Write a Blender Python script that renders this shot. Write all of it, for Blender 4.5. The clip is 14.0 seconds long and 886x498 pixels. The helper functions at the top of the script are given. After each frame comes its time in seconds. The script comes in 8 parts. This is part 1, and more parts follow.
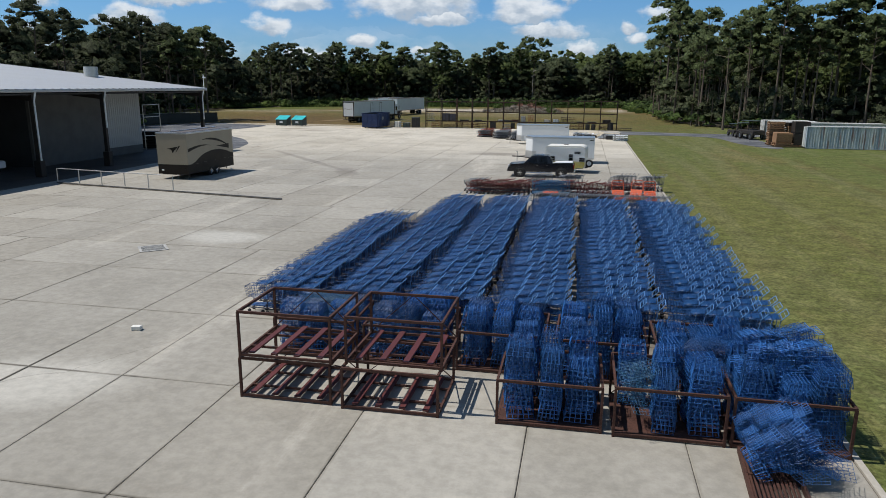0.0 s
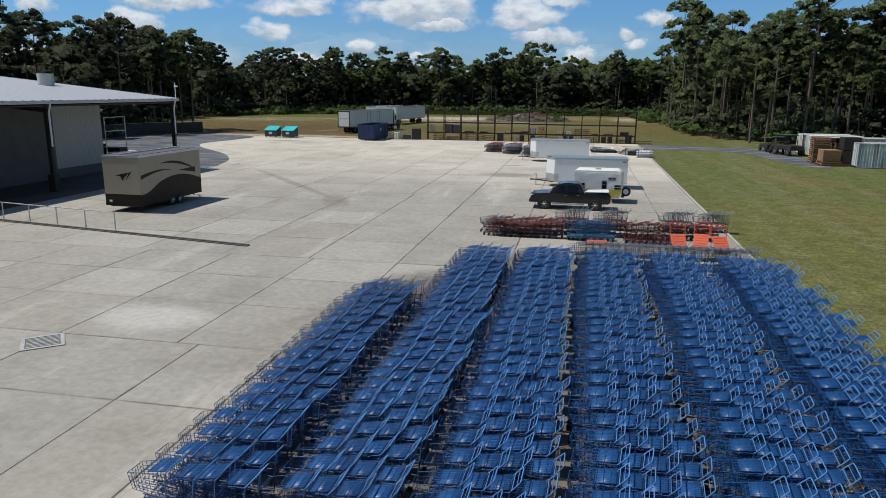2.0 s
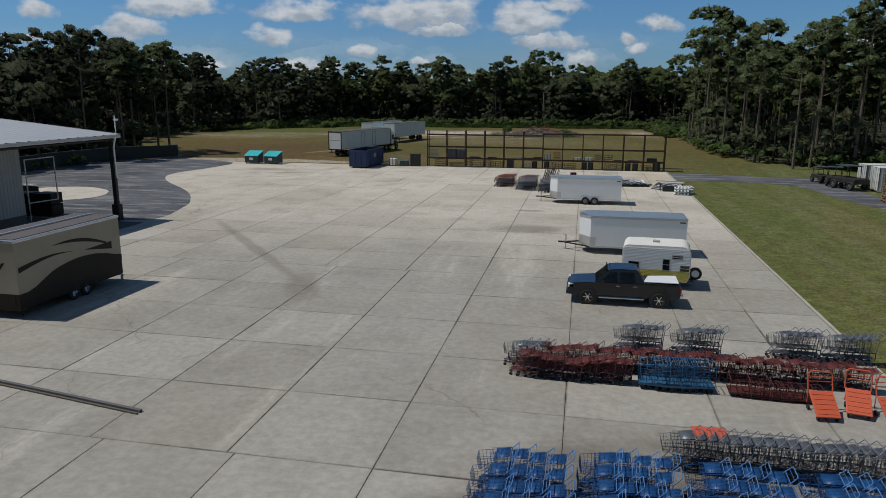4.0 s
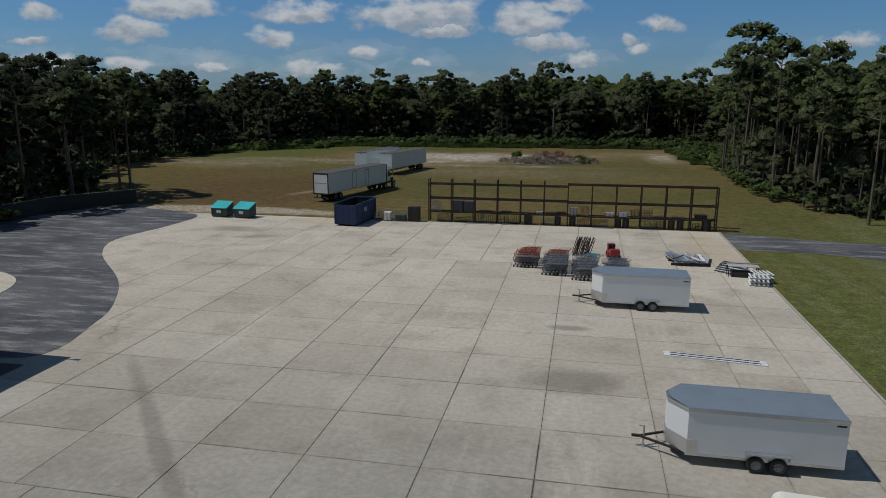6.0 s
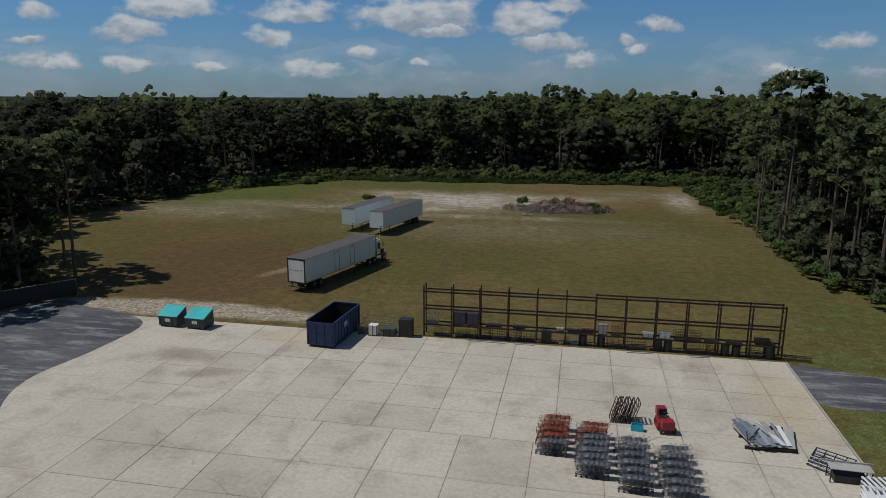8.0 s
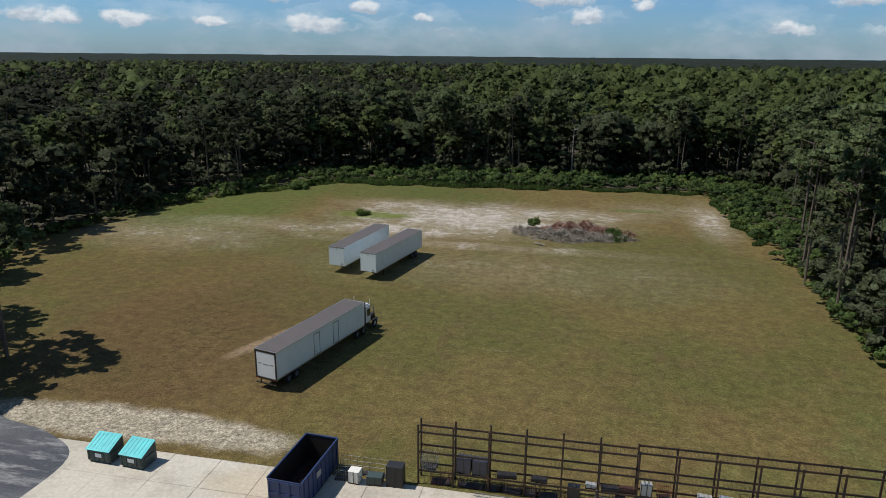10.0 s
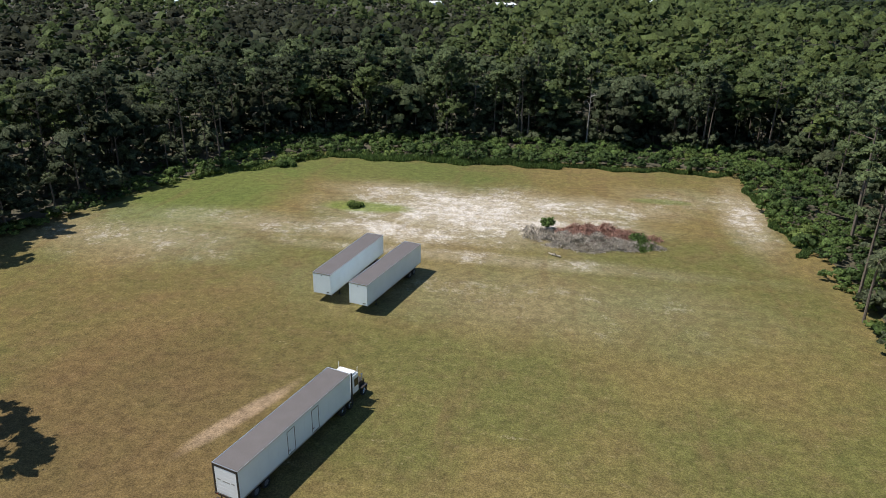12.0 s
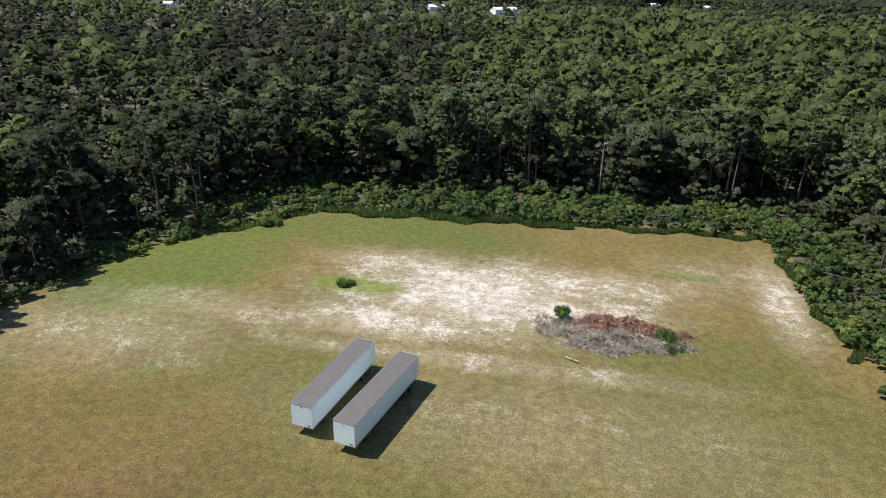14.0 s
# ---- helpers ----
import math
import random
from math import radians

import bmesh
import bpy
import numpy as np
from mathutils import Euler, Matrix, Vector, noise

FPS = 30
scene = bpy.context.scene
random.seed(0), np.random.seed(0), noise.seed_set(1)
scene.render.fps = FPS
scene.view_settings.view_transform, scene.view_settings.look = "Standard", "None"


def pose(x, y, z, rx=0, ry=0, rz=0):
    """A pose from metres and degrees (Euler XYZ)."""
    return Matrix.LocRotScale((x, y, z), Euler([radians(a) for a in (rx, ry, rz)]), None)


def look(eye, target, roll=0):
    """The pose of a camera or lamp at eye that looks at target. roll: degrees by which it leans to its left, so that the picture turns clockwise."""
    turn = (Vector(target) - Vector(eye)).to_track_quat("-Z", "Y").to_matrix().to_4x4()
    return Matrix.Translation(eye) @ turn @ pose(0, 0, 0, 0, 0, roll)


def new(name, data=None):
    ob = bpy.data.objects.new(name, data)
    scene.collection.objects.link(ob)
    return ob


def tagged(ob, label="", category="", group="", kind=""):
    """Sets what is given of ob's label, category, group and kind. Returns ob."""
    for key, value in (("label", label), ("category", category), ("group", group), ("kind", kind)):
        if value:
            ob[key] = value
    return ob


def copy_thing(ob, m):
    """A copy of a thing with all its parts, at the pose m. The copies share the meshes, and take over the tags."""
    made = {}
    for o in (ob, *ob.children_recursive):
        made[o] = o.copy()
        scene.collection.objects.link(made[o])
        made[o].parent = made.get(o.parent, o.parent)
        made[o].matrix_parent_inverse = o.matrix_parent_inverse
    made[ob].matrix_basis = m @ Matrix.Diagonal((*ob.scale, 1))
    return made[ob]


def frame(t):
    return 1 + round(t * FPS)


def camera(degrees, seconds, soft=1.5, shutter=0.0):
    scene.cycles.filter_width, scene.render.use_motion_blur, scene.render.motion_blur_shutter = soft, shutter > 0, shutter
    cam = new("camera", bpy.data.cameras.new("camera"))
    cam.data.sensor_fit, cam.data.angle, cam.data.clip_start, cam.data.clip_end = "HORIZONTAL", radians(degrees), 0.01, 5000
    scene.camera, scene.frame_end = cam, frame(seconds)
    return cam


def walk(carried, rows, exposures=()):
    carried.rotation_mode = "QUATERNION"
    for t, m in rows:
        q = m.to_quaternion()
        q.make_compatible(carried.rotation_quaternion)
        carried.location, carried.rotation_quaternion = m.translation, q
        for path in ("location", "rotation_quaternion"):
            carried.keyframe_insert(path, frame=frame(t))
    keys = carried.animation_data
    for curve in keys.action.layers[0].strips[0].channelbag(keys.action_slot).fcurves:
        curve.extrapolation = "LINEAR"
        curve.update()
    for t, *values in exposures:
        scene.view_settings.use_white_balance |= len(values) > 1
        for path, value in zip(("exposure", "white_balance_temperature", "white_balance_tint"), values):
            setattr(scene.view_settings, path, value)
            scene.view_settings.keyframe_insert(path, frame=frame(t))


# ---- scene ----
cam = camera(65.5, 14.0, soft=0.7)
# seconds, eye x y z, yaw, pitch, roll clockwise
ROWS = [
    (0.0, 0.423, -3.768, 7.204, 11.325, -13.361, -0.290),
    (0.5, -0.103, -1.814, 7.172, 11.273, -13.285, -0.359),
    (1.0, -0.713, 0.431, 7.276, 11.230, -13.187, -0.422),
    (1.5, -1.506, 3.110, 7.434, 11.204, -13.067, -0.466),
    (2.0, -2.230, 5.875, 7.697, 11.191, -12.931, -0.465),
    (2.5, -2.938, 8.766, 8.060, 11.179, -12.807, -0.426),
    (3.0, -3.604, 11.677, 8.550, 11.169, -12.698, -0.366),
    (5.5, -7.818, 32.432, 13.004, 11.614, -12.485, -0.085),
    (6.0, -8.852, 36.539, 14.516, 11.512, -12.459, -0.079),
    (6.5, -9.492, 40.778, 16.476, 11.374, -12.423, -0.081),
    (7.0, -10.478, 44.911, 18.532, 11.322, -12.418, -0.106),
    (7.5, -11.456, 49.155, 20.626, 11.320, -12.444, -0.144),
    (8.0, -12.397, 53.578, 22.799, 11.329, -12.486, -0.189),
    (8.5, -13.299, 57.958, 25.011, 11.351, -12.537, -0.248),
    (11.0, -17.509, 79.467, 36.592, 11.651, -19.212, -0.665),
    (11.5, -18.577, 83.982, 38.599, 11.622, -20.713, -0.748),
    (12.0, -19.640, 88.479, 40.589, 11.580, -22.074, -0.829),
    (12.5, -20.730, 92.890, 42.595, 11.535, -22.138, -0.907),
    (13.0, -21.798, 97.292, 44.649, 11.488, -22.228, -0.982),
    (13.5, -22.855, 101.669, 46.714, 11.442, -22.319, -1.056),
    (14.0, -23.914, 106.006, 48.812, 11.395, -22.409, -1.127),
]
EXPOSURES = [(0.0, 0.16), (1.5, 0.16), (3.0, -0.12), (5.5, -0.61), (7.5, -0.63), (8.5, -0.46), (11.0, 0.48), (12.5, 0.88), (14.0, 0.98)]
walk(cam, [(t, pose(x, y, z, 90 + pitch, 0, yaw) @ pose(0, 0, 0, 0, 0, -roll)) for t, x, y, z, yaw, pitch, roll in ROWS], EXPOSURES)

# ---- world and sun ----
SUN_WAY = Vector((0.57, 0.06, -1.0)).normalized()
sun_el = math.asin(-SUN_WAY.z)
sun_az = math.atan2(-SUN_WAY.x, -SUN_WAY.y)
world = bpy.data.worlds.new("world")
scene.world = world
world.use_nodes = True


# cumulus: bearing and height (tangents from due north-north-west), half width and half height
CLOUDS = [(-0.566, 0.116, 0.023, 0.015), (-0.584, 0.078, 0.026, 0.007), (-0.591, 0.052, 0.037, 0.011), (-0.533, 0.046, 0.029, 0.009), (-0.441, 0.093, 0.044, 0.016), (-0.38, 0.119, 0.079, 0.014), (-0.445, 0.045, 0.041, 0.011), (-0.33, 0.043, 0.032, 0.006), (-0.205, 0.113, 0.054, 0.014), (-0.241, 0.079, 0.031, 0.014), (-0.18, 0.036, 0.044, 0.012), (-0.116, 0.06, 0.022, 0.009), (-0.037, 0.113, 0.092, 0.022), (-0.009, 0.093, 0.034, 0.012), (-0.035, 0.046, 0.014, 0.006), (0.108, 0.104, 0.054, 0.022), (0.14, 0.076, 0.047, 0.011), (0.166, 0.122, 0.034, 0.013), (0.298, 0.099, 0.023, 0.01), (0.254, 0.081, 0.011, 0.009), (0.271, 0.066, 0.014, 0.008), (0.189, 0.051, 0.02, 0.01), (0.475, 0.037, 0.029, 0.01), (0.565, 0.079, 0.037, 0.013)]


def build_world():
    nt = world.node_tree
    nt.nodes.clear()
    N, L = nt.nodes.new, nt.links.new

    def value(op, a, b=None, c=None):
        n = N("ShaderNodeMath")
        n.operation = op
        for i, v in enumerate((a, b, c)):
            if v is None:
                continue
            if isinstance(v, (int, float)):
                n.inputs[i].default_value = v
            else:
                L(v, n.inputs[i])
        return n.outputs[0]

    def ramp(src, lo, hi, a=0.0, b=1.0):
        r = N("ShaderNodeMapRange")
        r.interpolation_type = "SMOOTHSTEP"
        r.inputs[1].default_value, r.inputs[2].default_value, r.inputs[3].default_value, r.inputs[4].default_value = lo, hi, a, b
        L(src, r.inputs[0])
        return r.outputs[0]

    def mix(f, a, b, how="MIX"):
        x = N("ShaderNodeMix")
        x.data_type, x.blend_type = "RGBA", how
        for s, v in ((0, f), (6, a), (7, b)):
            if isinstance(v, tuple):
                x.inputs[s].default_value = (*v, 1)
            elif isinstance(v, float):
                x.inputs[s].default_value = v
            else:
                L(v, x.inputs[s])
        return x.outputs[2]

    out, bg, sky = N("ShaderNodeOutputWorld"), N("ShaderNodeBackground"), N("ShaderNodeTexSky")
    sky.sky_type, sky.sun_disc = "NISHITA", False
    sky.sun_elevation, sky.sun_rotation = sun_el, sun_az
    sky.air_density, sky.dust_density, sky.ozone_density = 1.2, 0.3, 3.0
    bg.inputs["Strength"].default_value = 0.075
    way = N("ShaderNodeTexCoord").outputs["Generated"]
    turn = N("ShaderNodeVectorRotate")
    turn.rotation_type = "Z_AXIS"
    turn.inputs["Angle"].default_value = radians(-11.3)
    L(way, turn.inputs[0])
    sep = N("ShaderNodeSeparateXYZ")
    L(turn.outputs[0], sep.inputs[0])
    ahead = value("MAXIMUM", sep.outputs[1], 0.02)
    u, v = value("DIVIDE", sep.outputs[0], ahead), value("DIVIDE", sep.outputs[2], ahead)
    uv = N("ShaderNodeCombineXYZ")
    L(u, uv.inputs[0])
    L(v, uv.inputs[1])
    bump = N("ShaderNodeTexNoise")
    bump.inputs["Scale"].default_value, bump.inputs["Detail"].default_value, bump.inputs["Roughness"].default_value = 34.0, 5.0, 0.6
    L(uv.outputs[0], bump.inputs["Vector"])
    shake = N("ShaderNodeVectorMath")
    shake.operation = "MULTIPLY_ADD"
    shake.inputs[1].default_value = (0.034, 0.026, 0.0)
    L(bump.outputs["Color"], shake.inputs[0])
    off = N("ShaderNodeVectorMath")
    off.operation = "SUBTRACT"
    off.inputs[1].default_value = (0.017, 0.013, 0.0)
    L(uv.outputs[0], off.inputs[0])
    L(off.outputs[0], shake.inputs[2])
    thick = lift = None
    for cu, cv, a, b in CLOUDS:
        mp = N("ShaderNodeMapping")
        mp.vector_type = "TEXTURE"
        mp.inputs["Location"].default_value, mp.inputs["Scale"].default_value = (cu, cv - 0.4 * b, 0), (a * 1.35, b * 1.8, 1)
        L(shake.outputs[0], mp.inputs[0])
        ax = N("ShaderNodeSeparateXYZ")
        L(mp.outputs[0], ax.inputs[0])
        # the base is flatter than the top
        up = value("MAXIMUM", ax.outputs[1], value("MULTIPLY", ax.outputs[1], -2.2))
        one = value("SUBTRACT", 1.0, value("SQRT", value("ADD", value("MULTIPLY", ax.outputs[0], ax.outputs[0]), value("MULTIPLY", up, up))))
        if thick is None:
            thick, lift = one, ax.outputs[1]
        else:
            first = value("GREATER_THAN", thick, one)
            lift = value("ADD", value("MULTIPLY", first, lift), value("MULTIPLY", value("SUBTRACT", 1.0, first), ax.outputs[1]))
            thick = value("MAXIMUM", thick, one)
    stretch = N("ShaderNodeMapping")
    stretch.inputs["Scale"].default_value = (1.0, 1.0, 2.0)
    L(turn.outputs[0], stretch.inputs[0])

    def puffs(scale, detail, rough):
        n = N("ShaderNodeTexNoise")
        n.inputs["Scale"].default_value, n.inputs["Detail"].default_value, n.inputs["Roughness"].default_value = scale, detail, rough
        L(stretch.outputs[0], n.inputs["Vector"])
        return n.outputs[0]

    lump, wisp = puffs(26.0, 4.0, 0.5), puffs(9.0, 5.0, 0.5)
    body = value("ADD", value("MAXIMUM", thick, -1.0), value("MULTIPLY", value("SUBTRACT", lump, 0.5), 1.5))
    # away from the placed clouds the same fair-weather cloud goes on
    rest = value("ADD", value("MULTIPLY", value("SUBTRACT", wisp, 0.62), 4.0), value("MULTIPLY", value("SUBTRACT", lump, 0.5), 1.2))
    outside = ramp(value("ABSOLUTE", u), 0.75, 0.95)
    high = ramp(v, 0.13, 0.22)
    elsewhere = value("MAXIMUM", outside, high)
    body = value("MAXIMUM", body, value("SUBTRACT", rest, value("MULTIPLY", value("SUBTRACT", 1.0, elsewhere), 3.0)))
    cover = value("MULTIPLY", ramp(body, 0.05, 0.60), 0.9)
    veil = value("MULTIPLY", value("MULTIPLY", ramp(puffs(11.0, 5.0, 0.55), 0.36, 0.72), ramp(v, 0.10, 0.02)), 0.6)
    cover = value("MAXIMUM", cover, veil)
    tone = ramp(value("ADD", value("MULTIPLY", lift, 0.9), value("MULTIPLY", value("SUBTRACT", puffs(40.0, 4.0, 0.55), 0.5), 1.8)), -0.35, 0.55)
    cloud = mix(tone, (5.0, 5.9, 7.0), (9.6, 10.0, 10.4))
    blue = mix(ramp(v, 0.0, 0.20), (0.47, 0.78, 1.34), (0.46, 0.82, 1.24))
    blue = mix(ramp(v, 0.25, 0.9), blue, (0.68, 0.76, 0.78))
    L(mix(cover, mix(1.0, sky.outputs[0], blue, "MULTIPLY"), cloud), bg.inputs["Color"])
    L(bg.outputs[0], out.inputs[0])


build_world()
sun_data = bpy.data.lights.new("sun", "SUN")
sun_data.energy, sun_data.angle, sun_data.color = 3.5, radians(0.53), (1.0, 0.95, 0.87)
sun = new("sun", sun_data)
sun.matrix_world = look((0, 0, 60), Vector((0, 0, 60)) + SUN_WAY)

# ---- small tools ----
def mesh_object(name, verts, faces, material, parent=None, smooth=False):
    me = bpy.data.meshes.new(name)
    me.from_pydata(verts, [], faces)
    me.materials.append(material)
    if smooth:
        me.shade_smooth()
    ob = new(name, me)
    ob.parent = parent
    return ob


def tri_object(name, verts, tris, material, parent=None, normals=None):
    """One mesh out of large arrays; normals, where given, round off the shading of leaf clusters."""
    me = bpy.data.meshes.new(name)
    n, k = len(verts), len(tris)
    me.vertices.add(n)
    me.vertices.foreach_set("co", np.asarray(verts, dtype=np.float32).ravel())
    me.loops.add(3 * k)
    me.loops.foreach_set("vertex_index", np.asarray(tris, dtype=np.int32).ravel())
    me.polygons.add(k)
    me.polygons.foreach_set("loop_start", np.arange(0, 3 * k, 3, dtype=np.int32))
    me.update(calc_edges=True)
    if normals is not None:
        me.attributes.new("custom_normal", "FLOAT_VECTOR", "POINT").data.foreach_set("vector", np.asarray(normals, dtype=np.float32).ravel())
    me.materials.append(material)
    ob = new(name, me)
    ob.parent = parent
    return ob


def part(name, bm, material, parent=None, label="", smooth=False):
    """Links a bmesh as one mesh object under a thing or under a part."""
    me = bpy.data.meshes.new(name)
    bmesh.ops.recalc_face_normals(bm, faces=bm.faces)
    bm.to_mesh(me)
    bm.free()
    me.materials.append(material)
    if smooth:
        me.shade_smooth()
    ob = new(name, me)
    ob.parent = parent
    if label:
        tagged(ob, label)
    return ob


def thing(name, m, label, category, group=""):
    ob = new(name)
    ob.empty_display_size = 0.2
    ob.matrix_basis = m
    return tagged(ob, label, category, group)


def box(bm, x0, x1, y0, y1, z0, z1, bevel=0.0, m=None):
    """Adds a box to a bmesh, with rounded edges where asked."""
    c = Matrix.Translation(((x0 + x1) / 2, (y0 + y1) / 2, (z0 + z1) / 2)) @ Matrix.Diagonal((x1 - x0, y1 - y0, z1 - z0, 1))
    made = bmesh.ops.create_cube(bm, size=1.0, matrix=(m @ c) if m else c)["verts"]
    if bevel > 0:
        edges = {e for v in made for e in v.link_edges}
        bmesh.ops.bevel(bm, geom=list(edges), offset=bevel, segments=2, affect="EDGES", profile=0.6)
    return bm


def rod(bm, a, b, r, n=5, r2=None):
    """Adds a round bar from a to b."""
    a, b = Vector(a), Vector(b)
    d = b - a
    m = Matrix.Translation((a + b) / 2) @ d.to_track_quat("Z", "Y").to_matrix().to_4x4()
    bmesh.ops.create_cone(bm, cap_ends=True, segments=n, radius1=r, radius2=r if r2 is None else r2, depth=d.length, matrix=m)
    return bm


def bar(bm, a, b, w, h=None):
    """Adds a square bar from a to b."""
    a, b = Vector(a), Vector(b)
    d = b - a
    h = h or w
    m = Matrix.Translation((a + b) / 2) @ d.to_track_quat("Z", "Y").to_matrix().to_4x4() @ Matrix.Diagonal((w, h, d.length, 1))
    bmesh.ops.create_cube(bm, size=1.0, matrix=m)
    return bm


def prism(bm, outline, z0, z1, m=None):
    """Adds an upright prism over an outline."""
    lo = [bm.verts.new((m or Matrix()) @ Vector((x, y, z0))) for x, y in outline]
    hi = [bm.verts.new((m or Matrix()) @ Vector((x, y, z1))) for x, y in outline]
    n = len(outline)
    bm.faces.new(list(reversed(lo)))
    bm.faces.new(hi)
    for i in range(n):
        bm.faces.new((lo[i], lo[(i + 1) % n], hi[(i + 1) % n], hi[i]))
    return bm


def B():
    return bmesh.new()


# ---- materials ----
def surface(name, col, rough=0.6, metal=0.0, grain=0.15, gscale=30.0, stain=0.2, sscale=1.2, stain_col=None, bump=0.1, vary=0.0, island=False, coord="Object", spec=0.5):
    """A node material: base colour with fine grain and larger stains, and relief. vary: random shift from piece to piece."""
    m = bpy.data.materials.new(name)
    m.use_nodes = True
    nt = m.node_tree
    N, L = nt.nodes.new, nt.links.new
    p = nt.nodes["Principled BSDF"]
    p.inputs["Metallic"].default_value = metal
    p.inputs["Specular IOR Level"].default_value = spec
    tc = N("ShaderNodeTexCoord")
    a, b = N("ShaderNodeTexNoise"), N("ShaderNodeTexNoise")
    a.inputs["Scale"].default_value, a.inputs["Detail"].default_value = gscale, 5.0
    b.inputs["Scale"].default_value, b.inputs["Detail"].default_value, b.inputs["Roughness"].default_value = sscale, 6.0, 0.6
    if coord == "World":
        g = N("ShaderNodeNewGeometry")
        src = g.outputs["Position"]
    else:
        src = tc.outputs[coord]
    L(src, a.inputs["Vector"])
    L(src, b.inputs["Vector"])
    r = N("ShaderNodeValToRGB")
    r.color_ramp.elements[0].position, r.color_ramp.elements[1].position = 0.42, 0.68
    L(b.outputs[0], r.inputs[0])
    mix = N("ShaderNodeMix")
    mix.data_type = "RGBA"
    sc = stain_col or tuple(c * 0.55 for c in col[:3])
    mix.inputs[6].default_value = (*col[:3], 1)
    mix.inputs[7].default_value = (*sc[:3], 1)
    k = N("ShaderNodeMath")
    k.operation = "MULTIPLY"
    k.inputs[1].default_value = stain
    L(r.outputs[0], k.inputs[0])
    L(k.outputs[0], mix.inputs[0])
    hv = N("ShaderNodeHueSaturation")
    mr = N("ShaderNodeMapRange")
    mr.inputs[1].default_value, mr.inputs[2].default_value = 0.3, 0.7
    mr.inputs[3].default_value, mr.inputs[4].default_value = 1 - grain, 1 + grain
    L(a.outputs[0], mr.inputs[0])
    val = mr.outputs[0]
    if vary > 0:
        if island:
            src2 = N("ShaderNodeNewGeometry").outputs["Random Per Island"]
        else:
            src2 = N("ShaderNodeObjectInfo").outputs["Random"]
        vr = N("ShaderNodeMapRange")
        vr.inputs[3].default_value, vr.inputs[4].default_value = 1 - vary, 1 + vary
        L(src2, vr.inputs[0])
        mm = N("ShaderNodeMath")
        mm.operation = "MULTIPLY"
        L(vr.outputs[0], mm.inputs[0])
        L(val, mm.inputs[1])
        val = mm.outputs[0]
    L(val, hv.inputs["Value"])
    L(mix.outputs[2], hv.inputs["Color"])
    L(hv.outputs[0], p.inputs["Base Color"])
    rr = N("ShaderNodeMapRange")
    rr.inputs[3].default_value, rr.inputs[4].default_value = max(0.03, rough - 0.12), min(1.0, rough + 0.12)
    L(b.outputs[0], rr.inputs[0])
    L(rr.outputs[0], p.inputs["Roughness"])
    if bump > 0:
        bp = N("ShaderNodeBump")
        bp.inputs["Strength"].default_value, bp.inputs["Distance"].default_value = bump, 0.02
        L(a.outputs[0], bp.inputs["Height"])
        L(bp.outputs[0], p.inputs["Normal"])
    return m


def foliage(name, col, col2):
    """Leaves and needles: colour noise paints light sprays and shaded gaps at hand and tuft size, tone shifting from
    tuft to tuft and tree to tree.
    """
    m = surface(name, col, 0.68, 0, 0.72, 3.0, 0.95, 0.12, col2, 0.0, 0.3, True, spec=0.12)
    nt = m.node_tree
    p = nt.nodes["Principled BSDF"]
    tr, mx = nt.nodes.new("ShaderNodeBsdfTranslucent"), nt.nodes.new("ShaderNodeMixShader")
    src = p.inputs["Base Color"].links[0].from_socket
    nz, bp = nt.nodes.new("ShaderNodeTexNoise"), nt.nodes.new("ShaderNodeBump")
    nz.inputs["Scale"].default_value, nz.inputs["Detail"].default_value, nz.inputs["Roughness"].default_value = 2.6, 4.0, 0.7
    nt.links.new(nt.nodes.new("ShaderNodeTexCoord").outputs["Object"], nz.inputs["Vector"])
    bp.inputs["Strength"].default_value, bp.inputs["Distance"].default_value = 0.8, 0.2
    nt.links.new(nz.outputs[0], bp.inputs["Height"])
    nt.links.new(bp.outputs[0], p.inputs["Normal"])
    nt.links.new(src, tr.inputs[0])
    mx.inputs[0].default_value = 0.5
    nt.links.new(p.outputs[0], mx.inputs[1])
    nt.links.new(tr.outputs[0], mx.inputs[2])
    nt.links.new(mx.outputs[0], nt.nodes["Material Output"].inputs[0])
    return m


M_JOINT = surface("joint_dirt", (0.115, 0.102, 0.082), 0.95, 0, 0.3, 20.0, 0.4, 2.0, None, 0.1)
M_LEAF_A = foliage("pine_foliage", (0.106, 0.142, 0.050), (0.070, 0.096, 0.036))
M_LEAF_B = foliage("oak_foliage", (0.088, 0.112, 0.054), (0.056, 0.074, 0.038))
M_LEAF_C = foliage("shrub_foliage", (0.120, 0.180, 0.054), (0.074, 0.118, 0.038))
M_LEAF_C2 = foliage("sunny_shrub_foliage", (0.180, 0.235, 0.070), (0.115, 0.170, 0.048))
M_LEAF_C3 = foliage("dark_shrub_foliage", (0.082, 0.128, 0.044), (0.056, 0.090, 0.034))
M_LEAF_A2 = foliage("sunny_pine_foliage", (0.122, 0.157, 0.052), (0.080, 0.107, 0.038))
M_LEAF_A3 = foliage("dark_pine_foliage", (0.048, 0.068, 0.031), (0.031, 0.045, 0.022))
M_LEAF_B2 = foliage("grey_green_oak_foliage", (0.076, 0.088, 0.049), (0.048, 0.056, 0.033))
M_LEAF_B3 = foliage("brown_green_oak_foliage", (0.045, 0.051, 0.030), (0.030, 0.034, 0.021))
M_LEAF_U = foliage("undergrowth_foliage", (0.116, 0.138, 0.078), (0.074, 0.090, 0.052))
# lighter copies of pine and oak leaves: light on the edge trees as colour
M_LEAF_E = foliage("lit_edge_pine_foliage", (0.140, 0.180, 0.082), (0.094, 0.124, 0.060))
